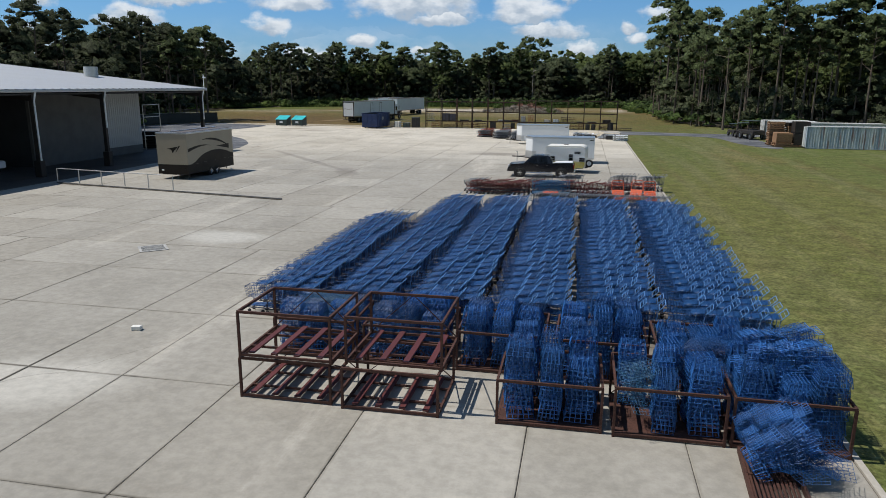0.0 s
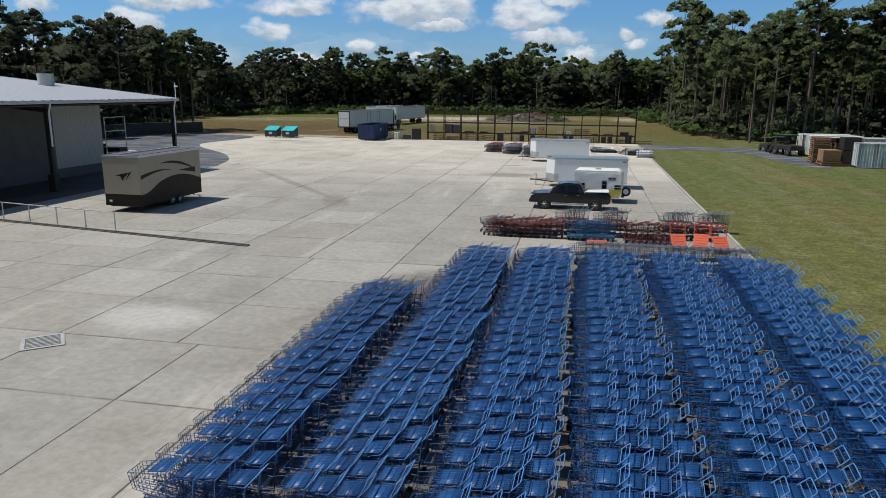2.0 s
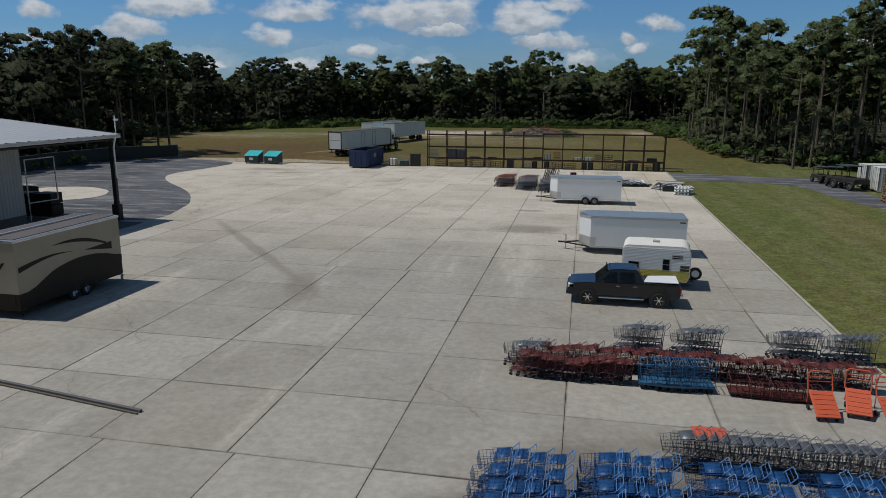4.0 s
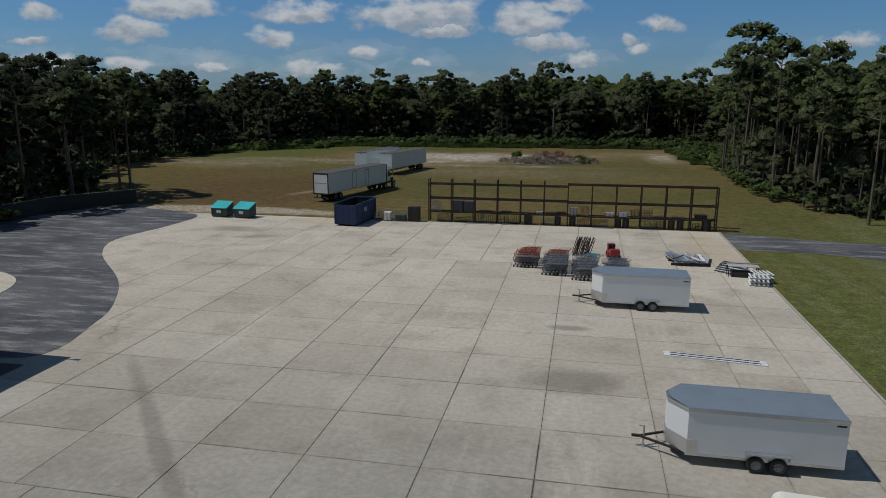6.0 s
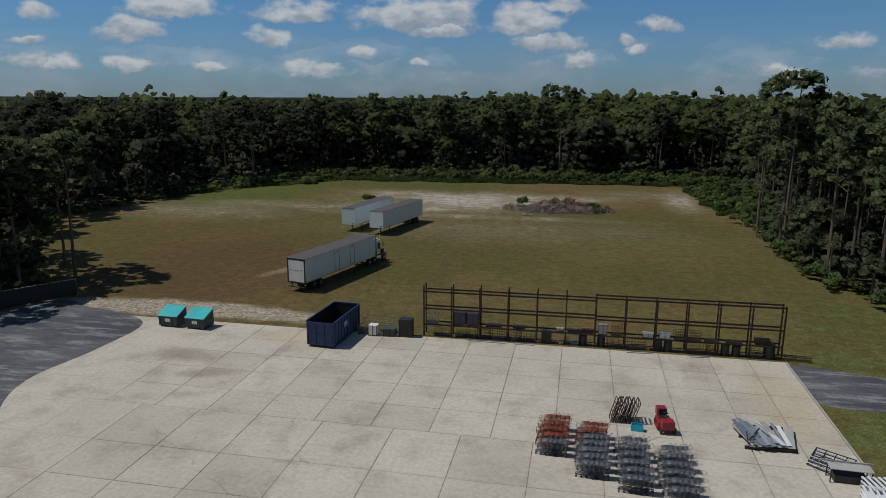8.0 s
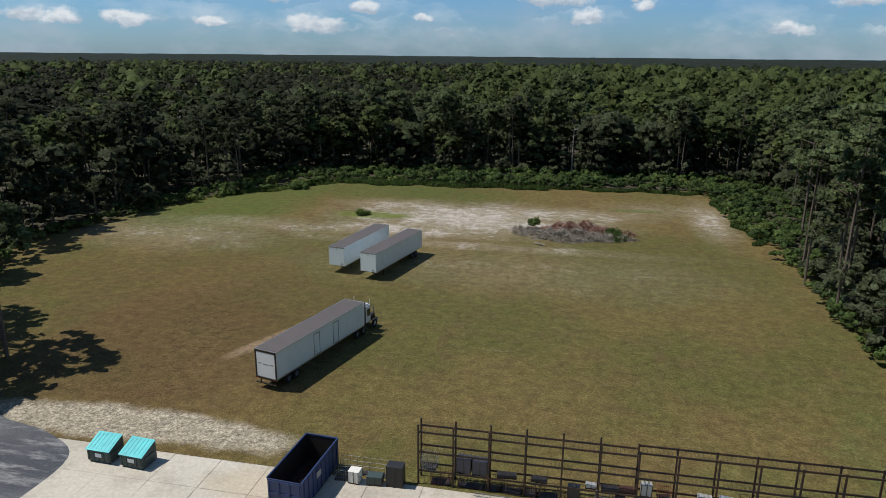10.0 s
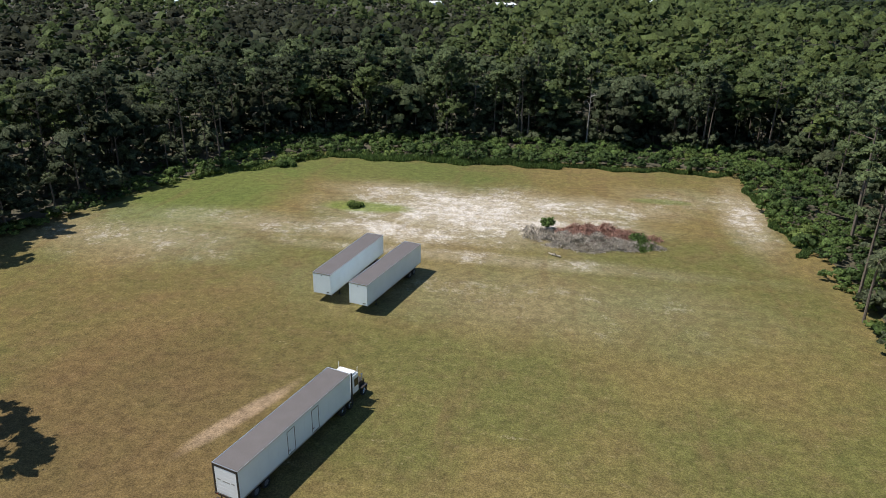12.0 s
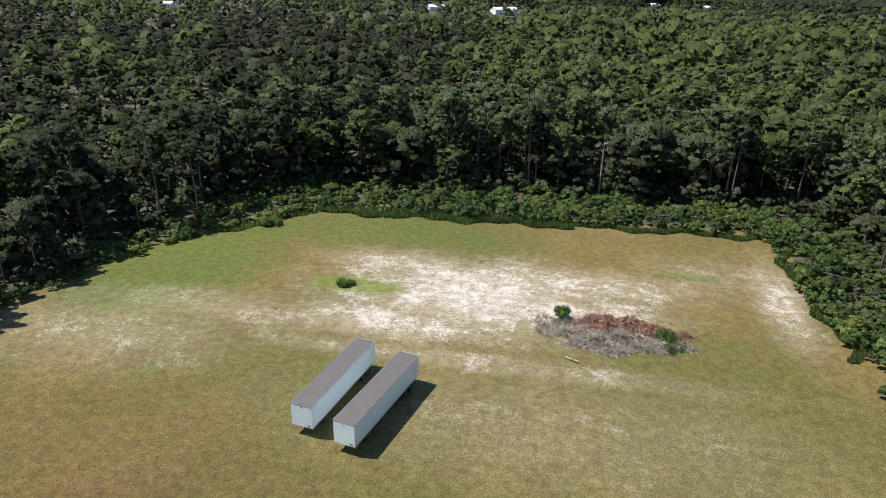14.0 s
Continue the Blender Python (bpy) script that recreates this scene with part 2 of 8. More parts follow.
M_LEAF_F = foliage("lit_edge_oak_foliage", (0.120, 0.148, 0.080), (0.078, 0.098, 0.056))
# shaded copy of the edge leaves, its dark colour standing in for shade
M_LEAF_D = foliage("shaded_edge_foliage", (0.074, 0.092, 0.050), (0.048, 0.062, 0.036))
# darker leaf colour that includes the crowns' shadows on each other
M_LEAF_H = foliage("far_canopy", (0.060, 0.074, 0.052), (0.042, 0.052, 0.040))
M_LEAF_P = foliage("palm_foliage", (0.170, 0.195, 0.105), (0.120, 0.145, 0.080))
M_BARK = surface("bark", (0.15, 0.118, 0.094), 0.9, 0, 0.35, 9.0, 0.5, 1.0, None, 0.4)
M_SNAG = surface("bleached_wood", (0.36, 0.33, 0.29), 0.9, 0, 0.3, 9.0, 0.5, 1.0, None, 0.4)
M_WHITE = surface("white_panel", (0.80, 0.83, 0.86), 0.36, 0, 0.02, 40.0, 0.2, 0.7, (0.66, 0.68, 0.69), 0.03)
M_VANWHITE = surface("pale_trailer_panel", (0.76, 0.85, 0.89), 0.4, 0, 0.03, 40.0, 0.3, 0.6, (0.62, 0.70, 0.73), 0.03)
M_ROOFGREY = surface("dirty_trailer_roof", (0.105, 0.092, 0.088), 0.7, 0, 0.12, 18.0, 0.6, 1.1, (0.13, 0.115, 0.115), 0.15)
M_ALU = surface("aluminium", (0.62, 0.64, 0.66), 0.35, 0.85, 0.06, 30.0, 0.3, 1.5, (0.4, 0.41, 0.42), 0.08)
M_TYRE = surface("tyre_rubber", (0.02, 0.02, 0.02), 0.85, 0, 0.2, 40.0, 0.4, 4.0, (0.05, 0.045, 0.04), 0.2)
M_DARK = surface("dark_steel", (0.035, 0.032, 0.03), 0.6, 0.3, 0.2, 25.0, 0.4, 3.0, (0.08, 0.05, 0.035), 0.15)
M_BLUE = surface("blue_coated_wire", (0.014, 0.085, 0.26), 0.42, 0, 0.12, 30.0, 0.35, 2.0, (0.010, 0.05, 0.18), 0.0, 0.2)
M_RUST = surface("rusty_steel", (0.085, 0.036, 0.026), 0.85, 0.1, 0.3, 22.0, 0.6, 3.0, (0.04, 0.02, 0.016), 0.3)


class Paint:
    """Node helpers for a ground material that is laid out in world metres."""

    def __init__(self, name, rough, spec):
        self.m = bpy.data.materials.new(name)
        self.m.use_nodes = True
        self.nt = self.m.node_tree
        self.p = self.nt.nodes["Principled BSDF"]
        self.p.inputs["Roughness"].default_value = rough
        self.p.inputs["Specular IOR Level"].default_value = spec
        self.pos = self.nt.nodes.new("ShaderNodeNewGeometry").outputs["Position"]

    def node(self, kind):
        return self.nt.nodes.new(kind)

    def link(self, a, b):
        self.nt.links.new(a, b)

    def noise(self, scale, detail=6.0, rough=0.6, stretch=None, turn=0.0):
        n = self.node("ShaderNodeTexNoise")
        n.inputs["Scale"].default_value, n.inputs["Detail"].default_value, n.inputs["Roughness"].default_value = scale, detail, rough
        src = self.pos
        if stretch:
            mp = self.node("ShaderNodeMapping")
            mp.inputs["Scale"].default_value = stretch
            mp.inputs["Rotation"].default_value = (0, 0, turn)
            self.link(self.pos, mp.inputs[0])
            src = mp.outputs[0]
        self.link(src, n.inputs["Vector"])
        return n.outputs[0]

    def ramp(self, src, lo, hi, a=0.0, b=1.0):
        r = self.node("ShaderNodeMapRange")
        r.interpolation_type = "SMOOTHSTEP"
        r.inputs[1].default_value, r.inputs[2].default_value, r.inputs[3].default_value, r.inputs[4].default_value = lo, hi, a, b
        self.link(src, r.inputs[0])
        return r.outputs[0]

    def blend(self, f, a, b):
        x = self.node("ShaderNodeMix")
        x.data_type = "RGBA"
        for s, v in ((0, f), (6, a), (7, b)):
            if isinstance(v, tuple):
                x.inputs[s].default_value = (*v, 1)
            elif isinstance(v, float):
                x.inputs[s].default_value = v
            else:
                self.link(v, x.inputs[s])
        return x.outputs[2]

    def calc(self, op, a, b):
        x = self.node("ShaderNodeMath")
        x.operation = op
        for s, v in ((0, a), (1, b)):
            if isinstance(v, (int, float)):
                x.inputs[s].default_value = v
            else:
                self.link(v, x.inputs[s])
        return x.outputs[0]

    def spot(self, cx, cy, rx, ry, edge=0.35, ang=0.0, ragged=1.3, scale=0.16):
        """1 within a ragged ellipse."""
        mp = self.node("ShaderNodeMapping")
        mp.vector_type = "TEXTURE"
        mp.inputs["Location"].default_value = (cx, cy, 0)
        mp.inputs["Rotation"].default_value = (0, 0, ang)
        mp.inputs["Scale"].default_value = (rx, ry, 1)
        self.link(self.pos, mp.inputs[0])
        ln = self.node("ShaderNodeVectorMath")
        ln.operation = "LENGTH"
        self.link(mp.outputs[0], ln.inputs[0])
        wob = self.calc("MULTIPLY", self.calc("SUBTRACT", self.noise(scale, 7.0, 0.65), 0.5), ragged)
        return self.ramp(self.calc("ADD", ln.outputs["Value"], wob), 1.0 - edge, 1.0 + edge, 1.0, 0.0)

    def finish(self, colour, value, height, strength, dist):
        hv = self.node("ShaderNodeHueSaturation")
        self.link(value, hv.inputs["Value"])
        self.link(colour, hv.inputs["Color"])
        self.link(hv.outputs[0], self.p.inputs["Base Color"])
        bp = self.node("ShaderNodeBump")
        bp.inputs["Strength"].default_value, bp.inputs["Distance"].default_value = strength, dist
        self.link(height, bp.inputs["Height"])
        self.link(bp.outputs[0], self.p.inputs["Normal"])
        return self.m


def grass_material():
    """Mown turf: green and straw patches, bare white sand towards the far end, brown tracks."""
    g = Paint("turf", 0.95, 0.15)
    mul = lambda a, b: g.calc("MULTIPLY", a, b)
    big, mid, fine, blade = g.noise(0.03), g.noise(0.22), g.noise(1.6, 8.0, 0.7), g.noise(7.0, 4.0, 0.7)
    green, olive, straw, brown, sand = (0.099, 0.094, 0.029), (0.143, 0.108, 0.040), (0.235, 0.182, 0.098), (0.120, 0.079, 0.037), (0.445, 0.405, 0.362)
    c = g.blend(g.ramp(big, 0.40, 0.60), green, olive)
    c = g.blend(mul(g.ramp(mid, 0.42, 0.70), 0.5), c, brown)
    c = g.blend(mul(g.ramp(fine, 0.52, 0.72), 0.4), c, straw)
    c = g.blend(mul(g.ramp(g.noise(0.5, 8.0, 0.75, (1.0, 3.0, 1.0), 0.25), 0.56, 0.70), 0.55), c, straw)
    c = g.blend(mul(g.ramp(g.noise(0.35, 9.0, 0.8), 0.66, 0.74), 0.75), c, (0.33, 0.28, 0.19))
    lush = g.blend(g.ramp(fine, 0.42, 0.72), (0.080, 0.118, 0.030), (0.145, 0.158, 0.062))
    c = g.blend(mul(g.spot(30, 40, 36, 95, 0.3), 0.7), c, lush)
    # mower passes along the strip beside the yard
    c = g.blend(mul(mul(g.spot(24, 50, 19, 80, 0.3), g.ramp(g.noise(0.42, 4.0, 0.5, (1.0, 0.05, 1.0), 0.1), 0.46, 0.60)), 0.7), c, (0.140, 0.146, 0.066))
    c = g.blend(mul(mul(g.spot(24, 40, 22, 60, 0.4), g.ramp(g.noise(0.10, 5.0, 0.6, (1.0, 0.4, 1.0), 0.1), 0.48, 0.66)), 0.5), c, (0.165, 0.130, 0.055))
    c = g.blend(mul(g.spot(14, 40, 10, 26, 0.7), 0.3), c, (0.15, 0.125, 0.042))
    c = g.blend(mul(g.spot(-64, 228, 30, 9, 0.6), 0.65), c, (0.078, 0.104, 0.026))
    c = g.blend(mul(g.spot(-90, 205, 14, 22, 0.5), 0.7), c, (0.076, 0.112, 0.024))
    c = g.blend(mul(g.spot(-60, 136, 18, 17, 0.5), 0.55), c, (0.092, 0.054, 0.026))
    c = g.blend(mul(g.spot(-70, 156, 24, 12, 0.6), 0.3), c, (0.115, 0.066, 0.028))
    c = g.blend(mul(g.spot(-14, 160, 34, 30, 0.8), 0.22), c, (0.088, 0.092, 0.030))
    # bare sand shows through thin turf: broken up at three sizes
    speck, grain, gap = g.noise(0.55, 10.0, 0.75), g.noise(3.0, 6.0, 0.75), g.noise(0.13, 6.0, 0.65)
    broken = g.ramp(g.calc("ADD", mul(speck, 0.6), g.calc("ADD", mul(grain, 0.4), mul(gap, 0.55))), 0.70, 0.90)
    bare = None
    for cx, cy, rx, ry, k in ((-38, 205, 21, 12, 1.0), (-22, 213, 16, 6, 0.7), (-50, 214, 15, 5, 0.7), (-49, 193, 15, 5, 0.85), (9.5, 214, 3.6, 15, 0.7), (2, 222, 12, 6, 0.35), (-88, 181, 17, 8, 0.42), (-35, 184.5, 30, 2.4, 0.45), (-75, 191, 22, 4.5, 0.42), (-18, 203, 10, 7, 0.6), (-25, 172, 26, 9, 0.22)):
        f = mul(g.spot(cx, cy, rx, ry, 0.8, 0.0, 1.5, 0.11), k)
        bare = f if bare is None else g.calc("MAXIMUM", bare, f)
    c = g.blend(mul(bare, 0.7), c, (0.33, 0.28, 0.205))
    c = g.blend(g.ramp(g.calc("ADD", bare, mul(g.calc("SUBTRACT", broken, 0.5), 0.75)), 0.34, 1.22), c, sand)
    # pale worn flecks all over the field
    fleck = g.ramp(g.calc("ADD", g.noise(0.30, 8.0, 0.7, (0.45, 1.6, 1.0), 0.12), mul(g.calc("SUBTRACT", grain, 0.5), 0.25)), 0.665, 0.72)
    c = g.blend(mul(mul(fleck, 0.5), g.ramp(g.noise(0.02, 3.0), 0.36, 0.58)), c, (0.36, 0.30, 0.20))
    c = g.blend(mul(g.spot(-58, 203.5, 8, 2.8, 0.35), 0.85), c, (0.12, 0.15, 0.03))
    c = g.blend(mul(g.spot(-4, 220, 5, 1.6, 0.4), 0.6), c, (0.09, 0.12, 0.03))
    c = g.blend(mul(g.spot(-50.0, 139.5, 0.9, 6.5, 0.5, -0.42), 0.6), c, (0.31, 0.22, 0.15))
    c = g.blend(mul(g.ramp(g.noise(0.10, 6.0, 0.6, (3.5, 0.35, 1.0), 0.5), 0.55, 0.72), 0.35), c, brown)
    gravel = g.blend(g.ramp(g.noise(2.5, 6.0, 0.75), 0.38, 0.62), (0.46, 0.41, 0.32), (0.22, 0.19, 0.14))
    c = g.blend(g.spot(-54, 119.2, 15, 2.6, 0.25), c, gravel)
    mott = g.ramp(g.noise(0.75, 8.0, 0.8), 0.32, 0.68, 0.76, 1.36)
    return g.finish(c, mul(g.ramp(blade, 0.3, 0.7, 0.60, 1.40), mott), blade, 0.7, 0.06)


def concrete_material():
    """Old yard concrete: blotches, rust and oil stains, tyre smears, hair cracks, and shade painted under the cart
    rows.
    """
    g = Paint("concrete", 0.85, 0.3)
    mul = lambda a, b: g.calc("MULTIPLY", a, b)
    c = g.blend(g.ramp(g.noise(0.045, 5.0), 0.40, 0.62), (0.595, 0.552, 0.472), (0.515, 0.477, 0.405))
    c = g.blend(mul(g.ramp(g.noise(0.28, 8.0, 0.65), 0.46, 0.70), 0.6), c, (0.32, 0.285, 0.23))
    c = g.blend(mul(g.ramp(g.noise(0.16, 8.0, 0.7, (1.0, 0.25, 1.0), 0.12), 0.52, 0.72), 0.45), c, (0.60, 0.565, 0.49))
    c = g.blend(mul(g.ramp(g.noise(0.9, 8.0, 0.75), 0.60, 0.74), 0.4), c, (0.20, 0.175, 0.14))
    # the southern pours are older and greyer
    sx = g.node("ShaderNodeSeparateXYZ")
    g.link(g.pos, sx.inputs[0])
    old = g.ramp(g.calc("ADD", sx.outputs[1], mul(g.noise(0.05, 4.0), 14.0)), 58.0, 92.0, 1.0, 0.0)
    c = g.blend(mul(old, 0.75), c, g.blend(g.ramp(g.noise(0.35, 8.0, 0.7), 0.40, 0.64), (0.285, 0.275, 0.250), (0.230, 0.222, 0.200)))
    rnd = g.node("ShaderNodeObjectInfo").outputs["Random"]
    c = g.blend(mul(g.ramp(rnd, 0.5, 1.0), 0.20), c, (0.30, 0.27, 0.22))
    c = g.blend(mul(g.ramp(rnd, 0.45, 0.0), 0.20), c, (0.60, 0.57, 0.51))
    c = g.blend(mul(g.ramp(g.noise(0.22, 9.0, 0.7, (1.0, 0.16, 1.0), 0.2), 0.54, 0.68), 0.4), c, (0.66, 0.62, 0.55))
    c = g.blend(mul(g.ramp(g.noise(0.6, 9.0, 0.75, (0.3, 1.0, 1.0), 0.1), 0.58, 0.72), 0.35), c, (0.24, 0.21, 0.17))
    for cx, cy, rx, ry, ang, k, col in ((-8.9, 71.0, 2.6, 1.5, 0.2, 0.55, (0.15, 0.13, 0.11)), (-26.2, 60.6, 10.5, 0.4, -0.86, 0.42, (0.15, 0.135, 0.12)), (-19.3, 52.4, 3.0, 0.9, -1.2, 0.45, (0.16, 0.14, 0.12)),
                                        (-13.2, 9.6, 2.8, 1.4, 0.3, 0.6, (0.60, 0.58, 0.53)), (-16.5, 26.2, 2.0, 1.2, 0.0, 0.55, (0.58, 0.57, 0.53)), (-46.5, 106.5, 3.2, 1.4, 0.0, 0.5, (0.22, 0.18, 0.13)),
                                        (-42.5, 103.0, 2.4, 0.9, 0.3, 0.45, (0.22, 0.18, 0.13)), (-38.5, 113.0, 4.0, 2.2, 0.0, 0.4, (0.50, 0.38, 0.22)), (3.6, 107.0, 2.3, 7.0, 0.0, 0.4, (0.52, 0.41, 0.25)), (-12.0, 112.5, 4.5, 2.0, 0.2, 0.4, (0.52, 0.50, 0.45)),
                                        (-6.0, 83.0, 6.0, 1.4, 0.0, 0.35, (0.54, 0.52, 0.48)), (-9.3, 79.5, 1.2, 0.5, 0.0, 0.5, (0.12, 0.11, 0.1)), (-36.5, 62.0, 3.0, 1.6, 0.8, 0.45, (0.56, 0.54, 0.50))):
        c = g.blend(mul(g.spot(cx, cy, rx, ry, 0.5, ang, 1.1, 0.45), k), c, col)
    # ragged dark patch under the cart rows: grime, and shade painted to darken gaps
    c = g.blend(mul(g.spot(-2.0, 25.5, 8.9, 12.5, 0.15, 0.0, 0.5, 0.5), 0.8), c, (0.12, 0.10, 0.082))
    vo = g.node("ShaderNodeTexVoronoi")
    vo.feature = "DISTANCE_TO_EDGE"
    vo.inputs["Scale"].default_value = 0.085
    wp = g.node("ShaderNodeVectorMath")
    wp.operation = "MULTIPLY_ADD"
    nz = g.node("ShaderNodeTexNoise")
    nz.inputs["Scale"].default_value, nz.inputs["Detail"].default_value = 0.5, 6.0
    g.link(g.pos, nz.inputs["Vector"])
    wp.inputs[1].default_value = (2.5, 2.5, 0)
    g.link(nz.outputs["Color"], wp.inputs[0])
    g.link(g.pos, wp.inputs[2])
    g.link(wp.outputs[0], vo.inputs["Vector"])
    crack = mul(g.ramp(vo.outputs["Distance"], 0.0012, 0.0032, 1.0, 0.0), g.ramp(g.noise(0.07, 3.0), 0.50, 0.58))
    c = g.blend(mul(crack, 0.32), c, (0.13, 0.115, 0.095))
    # dirt and moss washed out along the joints, broken and uneven
    rim = g.node("ShaderNodeAttribute")
    rim.attribute_name = "rim"
    line = g.ramp(rim.outputs["Fac"], 0.42, 1.0)
    soot = g.ramp(g.calc("ADD", mul(rim.outputs["Fac"], 0.75), g.noise(0.5, 7.0, 0.7)), 0.66, 1.10)
    c = g.blend(mul(soot, 0.20), c, (0.25, 0.22, 0.175))
    c = g.blend(mul(line, mul(g.ramp(old, 0.0, 1.0, 0.45, 1.0), g.ramp(g.noise(0.16, 6.0, 0.7), 0.44, 0.66, 0.0, 0.75))), c, (0.085, 0.076, 0.060))
    fine = g.noise(16.0, 5.0)
    return g.finish(c, g.ramp(g.noise(3.2, 7.0, 0.7), 0.3, 0.7, 0.88, 1.12), fine, 0.15, 0.02)


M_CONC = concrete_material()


def asphalt_material():
    """Worn asphalt with pale dust dragged along it."""
    g = Paint("asphalt", 0.8, 0.3)
    mul = lambda a, b: g.calc("MULTIPLY", a, b)
    c = g.blend(g.ramp(g.noise(0.12, 6.0), 0.38, 0.62), (0.066, 0.073, 0.086), (0.115, 0.120, 0.132))
    c = g.blend(mul(g.ramp(g.noise(0.55, 8.0, 0.7, (0.35, 1.6, 1.0), -0.35), 0.47, 0.66), 0.8), c, (0.30, 0.305, 0.31))
    c = g.blend(mul(g.ramp(g.noise(0.9, 8.0, 0.75), 0.55, 0.72), 0.4), c, (0.22, 0.22, 0.215))
    return g.finish(c, g.ramp(g.noise(6.0, 5.0), 0.3, 0.7, 0.8, 1.2), g.noise(40.0, 3.0), 0.3, 0.01)


M_ASPH = asphalt_material()
M_TURF = grass_material()

# ---- ground ----
YARD_X0, YARD_X1, YARD_Y0, YARD_Y1 = -62.0, 6.0, -70.0, 115.6


def build_ground():
    n = 5000.0
    # one sheet to the horizon, 5 cm below the slabs' tops
    xs = [-n, -400, -150, -100, -60, -20, 0, 20, 60, 150, 400, n]
    ys = [-n, -400, -100, 0, 50, 100, 140, 180, 220, 260, 400, 800, n]
    verts = [(x, y, -0.05) for y in ys for x in xs]
    w = len(xs)
    faces = [(j * w + i, j * w + i + 1, (j + 1) * w + i + 1, (j + 1) * w + i) for j in range(len(ys) - 1) for i in range(w - 1)]
    tagged(mesh_object("ground", verts, faces, M_TURF), "mown patchy turf with bare sand", "ground", kind="structure")


def forest_floor(outline):
    """Dark litter under the trees: a sheet round the clearing."""
    bm = B()
    far = [(-4900, -4900), (4900, -4900), (4900, 4900), (-4900, 4900)]
    edges = []
    for loop in (far, outline):
        vs = [bm.verts.new((x, y, -0.045)) for x, y in loop]
        edges += [bm.edges.new((vs[i], vs[(i + 1) % len(vs)])) for i in range(len(vs))]
    bmesh.ops.triangle_fill(bm, edges=edges, use_beauty=True)
    m = surface("forest_litter", (0.070, 0.060, 0.036), 0.95, 0, 0.3, 1.5, 0.6, 0.2, (0.042, 0.042, 0.024), 0.2, coord="World")
    tagged(part("forest_floor", bm, m), "dark leaf litter under the trees", "ground", kind="structure")


build_ground()

# ---- woods ----
def leaf_cloud(rng, centres, radii, per, size, flat=0.6, inner=0.72, loose=0.5):
    """Triangular leaf sprays over the shells of many small clumps. Arrays of vertices and triangles."""
    k = len(centres)
    d = rng.normal(size=(k, per, 3))
    d /= np.linalg.norm(d, axis=2, keepdims=True)
    d[:, :, 2] = np.where(d[:, :, 2] < -0.3, -d[:, :, 2], d[:, :, 2])
    r = radii[:, None, None] * (inner + (1.22 - inner) * rng.random((k, per, 1)))
    c = centres[:, None, :] + d * r * np.array([1, 1, flat])
    c = c.reshape(-1, 3)
    m = len(c)
    u = rng.normal(size=(m, 3))
    n = d.reshape(-1, 3) + loose * rng.normal(size=(m, 3))
    n /= np.linalg.norm(n, axis=1, keepdims=True)
    u -= n * (u * n).sum(1, keepdims=True)
    u /= np.linalg.norm(u, axis=1, keepdims=True)
    v = np.cross(n, u)
    s = size * (0.6 + 0.8 * rng.random((m, 1)))
    p = np.stack([c + u * s, c - 0.5 * u * s + 0.86 * v * s, c - 0.5 * u * s - 0.86 * v * s], 1)
    return p.reshape(-1, 3), np.arange(3 * m).reshape(-1, 3)


def ball_shape(level):
    bm = B()
    bmesh.ops.create_icosphere(bm, subdivisions=level, radius=1.0)
    bm.verts.index_update()
    v = np.array([q.co[:] for q in bm.verts])
    t = np.array([[q.index for q in f.verts] for f in bm.faces])
    bm.free()
    return v, t


BALLS = {n: ball_shape(n) for n in (1, 2, 3)}


def tufts(rng, centres, radii, level, per, size, flat=0.72, rough=0.2, cut=-0.45):
    """Crown of needle or leaf tufts: a ragged dense heart to each tuft, with loose sprays standing off it."""
    bv, bt = BALLS[level]
    bt = bt[bv[bt].mean(1)[:, 2] > cut]
    k, m = len(centres), len(bv)
    r = radii[:, None, None] * (0.86 + rough * rng.normal(size=(k, m, 1)))
    v = (centres[:, None, :] + bv[None] * r * np.array([1, 1, flat])).reshape(-1, 3)
    t = (bt[None] + (np.arange(k) * m)[:, None, None]).reshape(-1, 3)
    if per:
        w, q = leaf_cloud(rng, centres, radii * 1.12, per, size, flat)
        t = np.concatenate([t, q + len(v)])
        v = np.concatenate([v, w])
    return v, t


def sprigs(rng, centres, radii, k, fat, flat=0.8):
    """Breaks each head of a crown up into k smaller tufts over its upper shell."""
    n = len(centres)
    d = rng.normal(size=(n, k, 3))
    d /= np.linalg.norm(d, axis=2, keepdims=True)
    d[:, :, 2] = np.where(d[:, :, 2] < -0.3, -d[:, :, 2], d[:, :, 2])
    reach = 0.55 + 0.38 * rng.random((n, k, 1))
    c = centres[:, None, :] + d * radii[:, None, None] * reach * np.array([1, 1, flat])
    r = radii[:, None] * fat * (0.7 + 0.6 * rng.random((n, k)))
    return c.reshape(-1, 3), r.ravel()


def crown(rng, centres, radii, k, fat, per, size, flat=0.75):
    """A crown of heads, each a cluster of small ragged tufts bristling with leaf sprays."""
    c, r = sprigs(rng, centres, radii, k, fat)
    return tufts(rng, c, r, 1, per, size, flat, 0.26, -0.55)


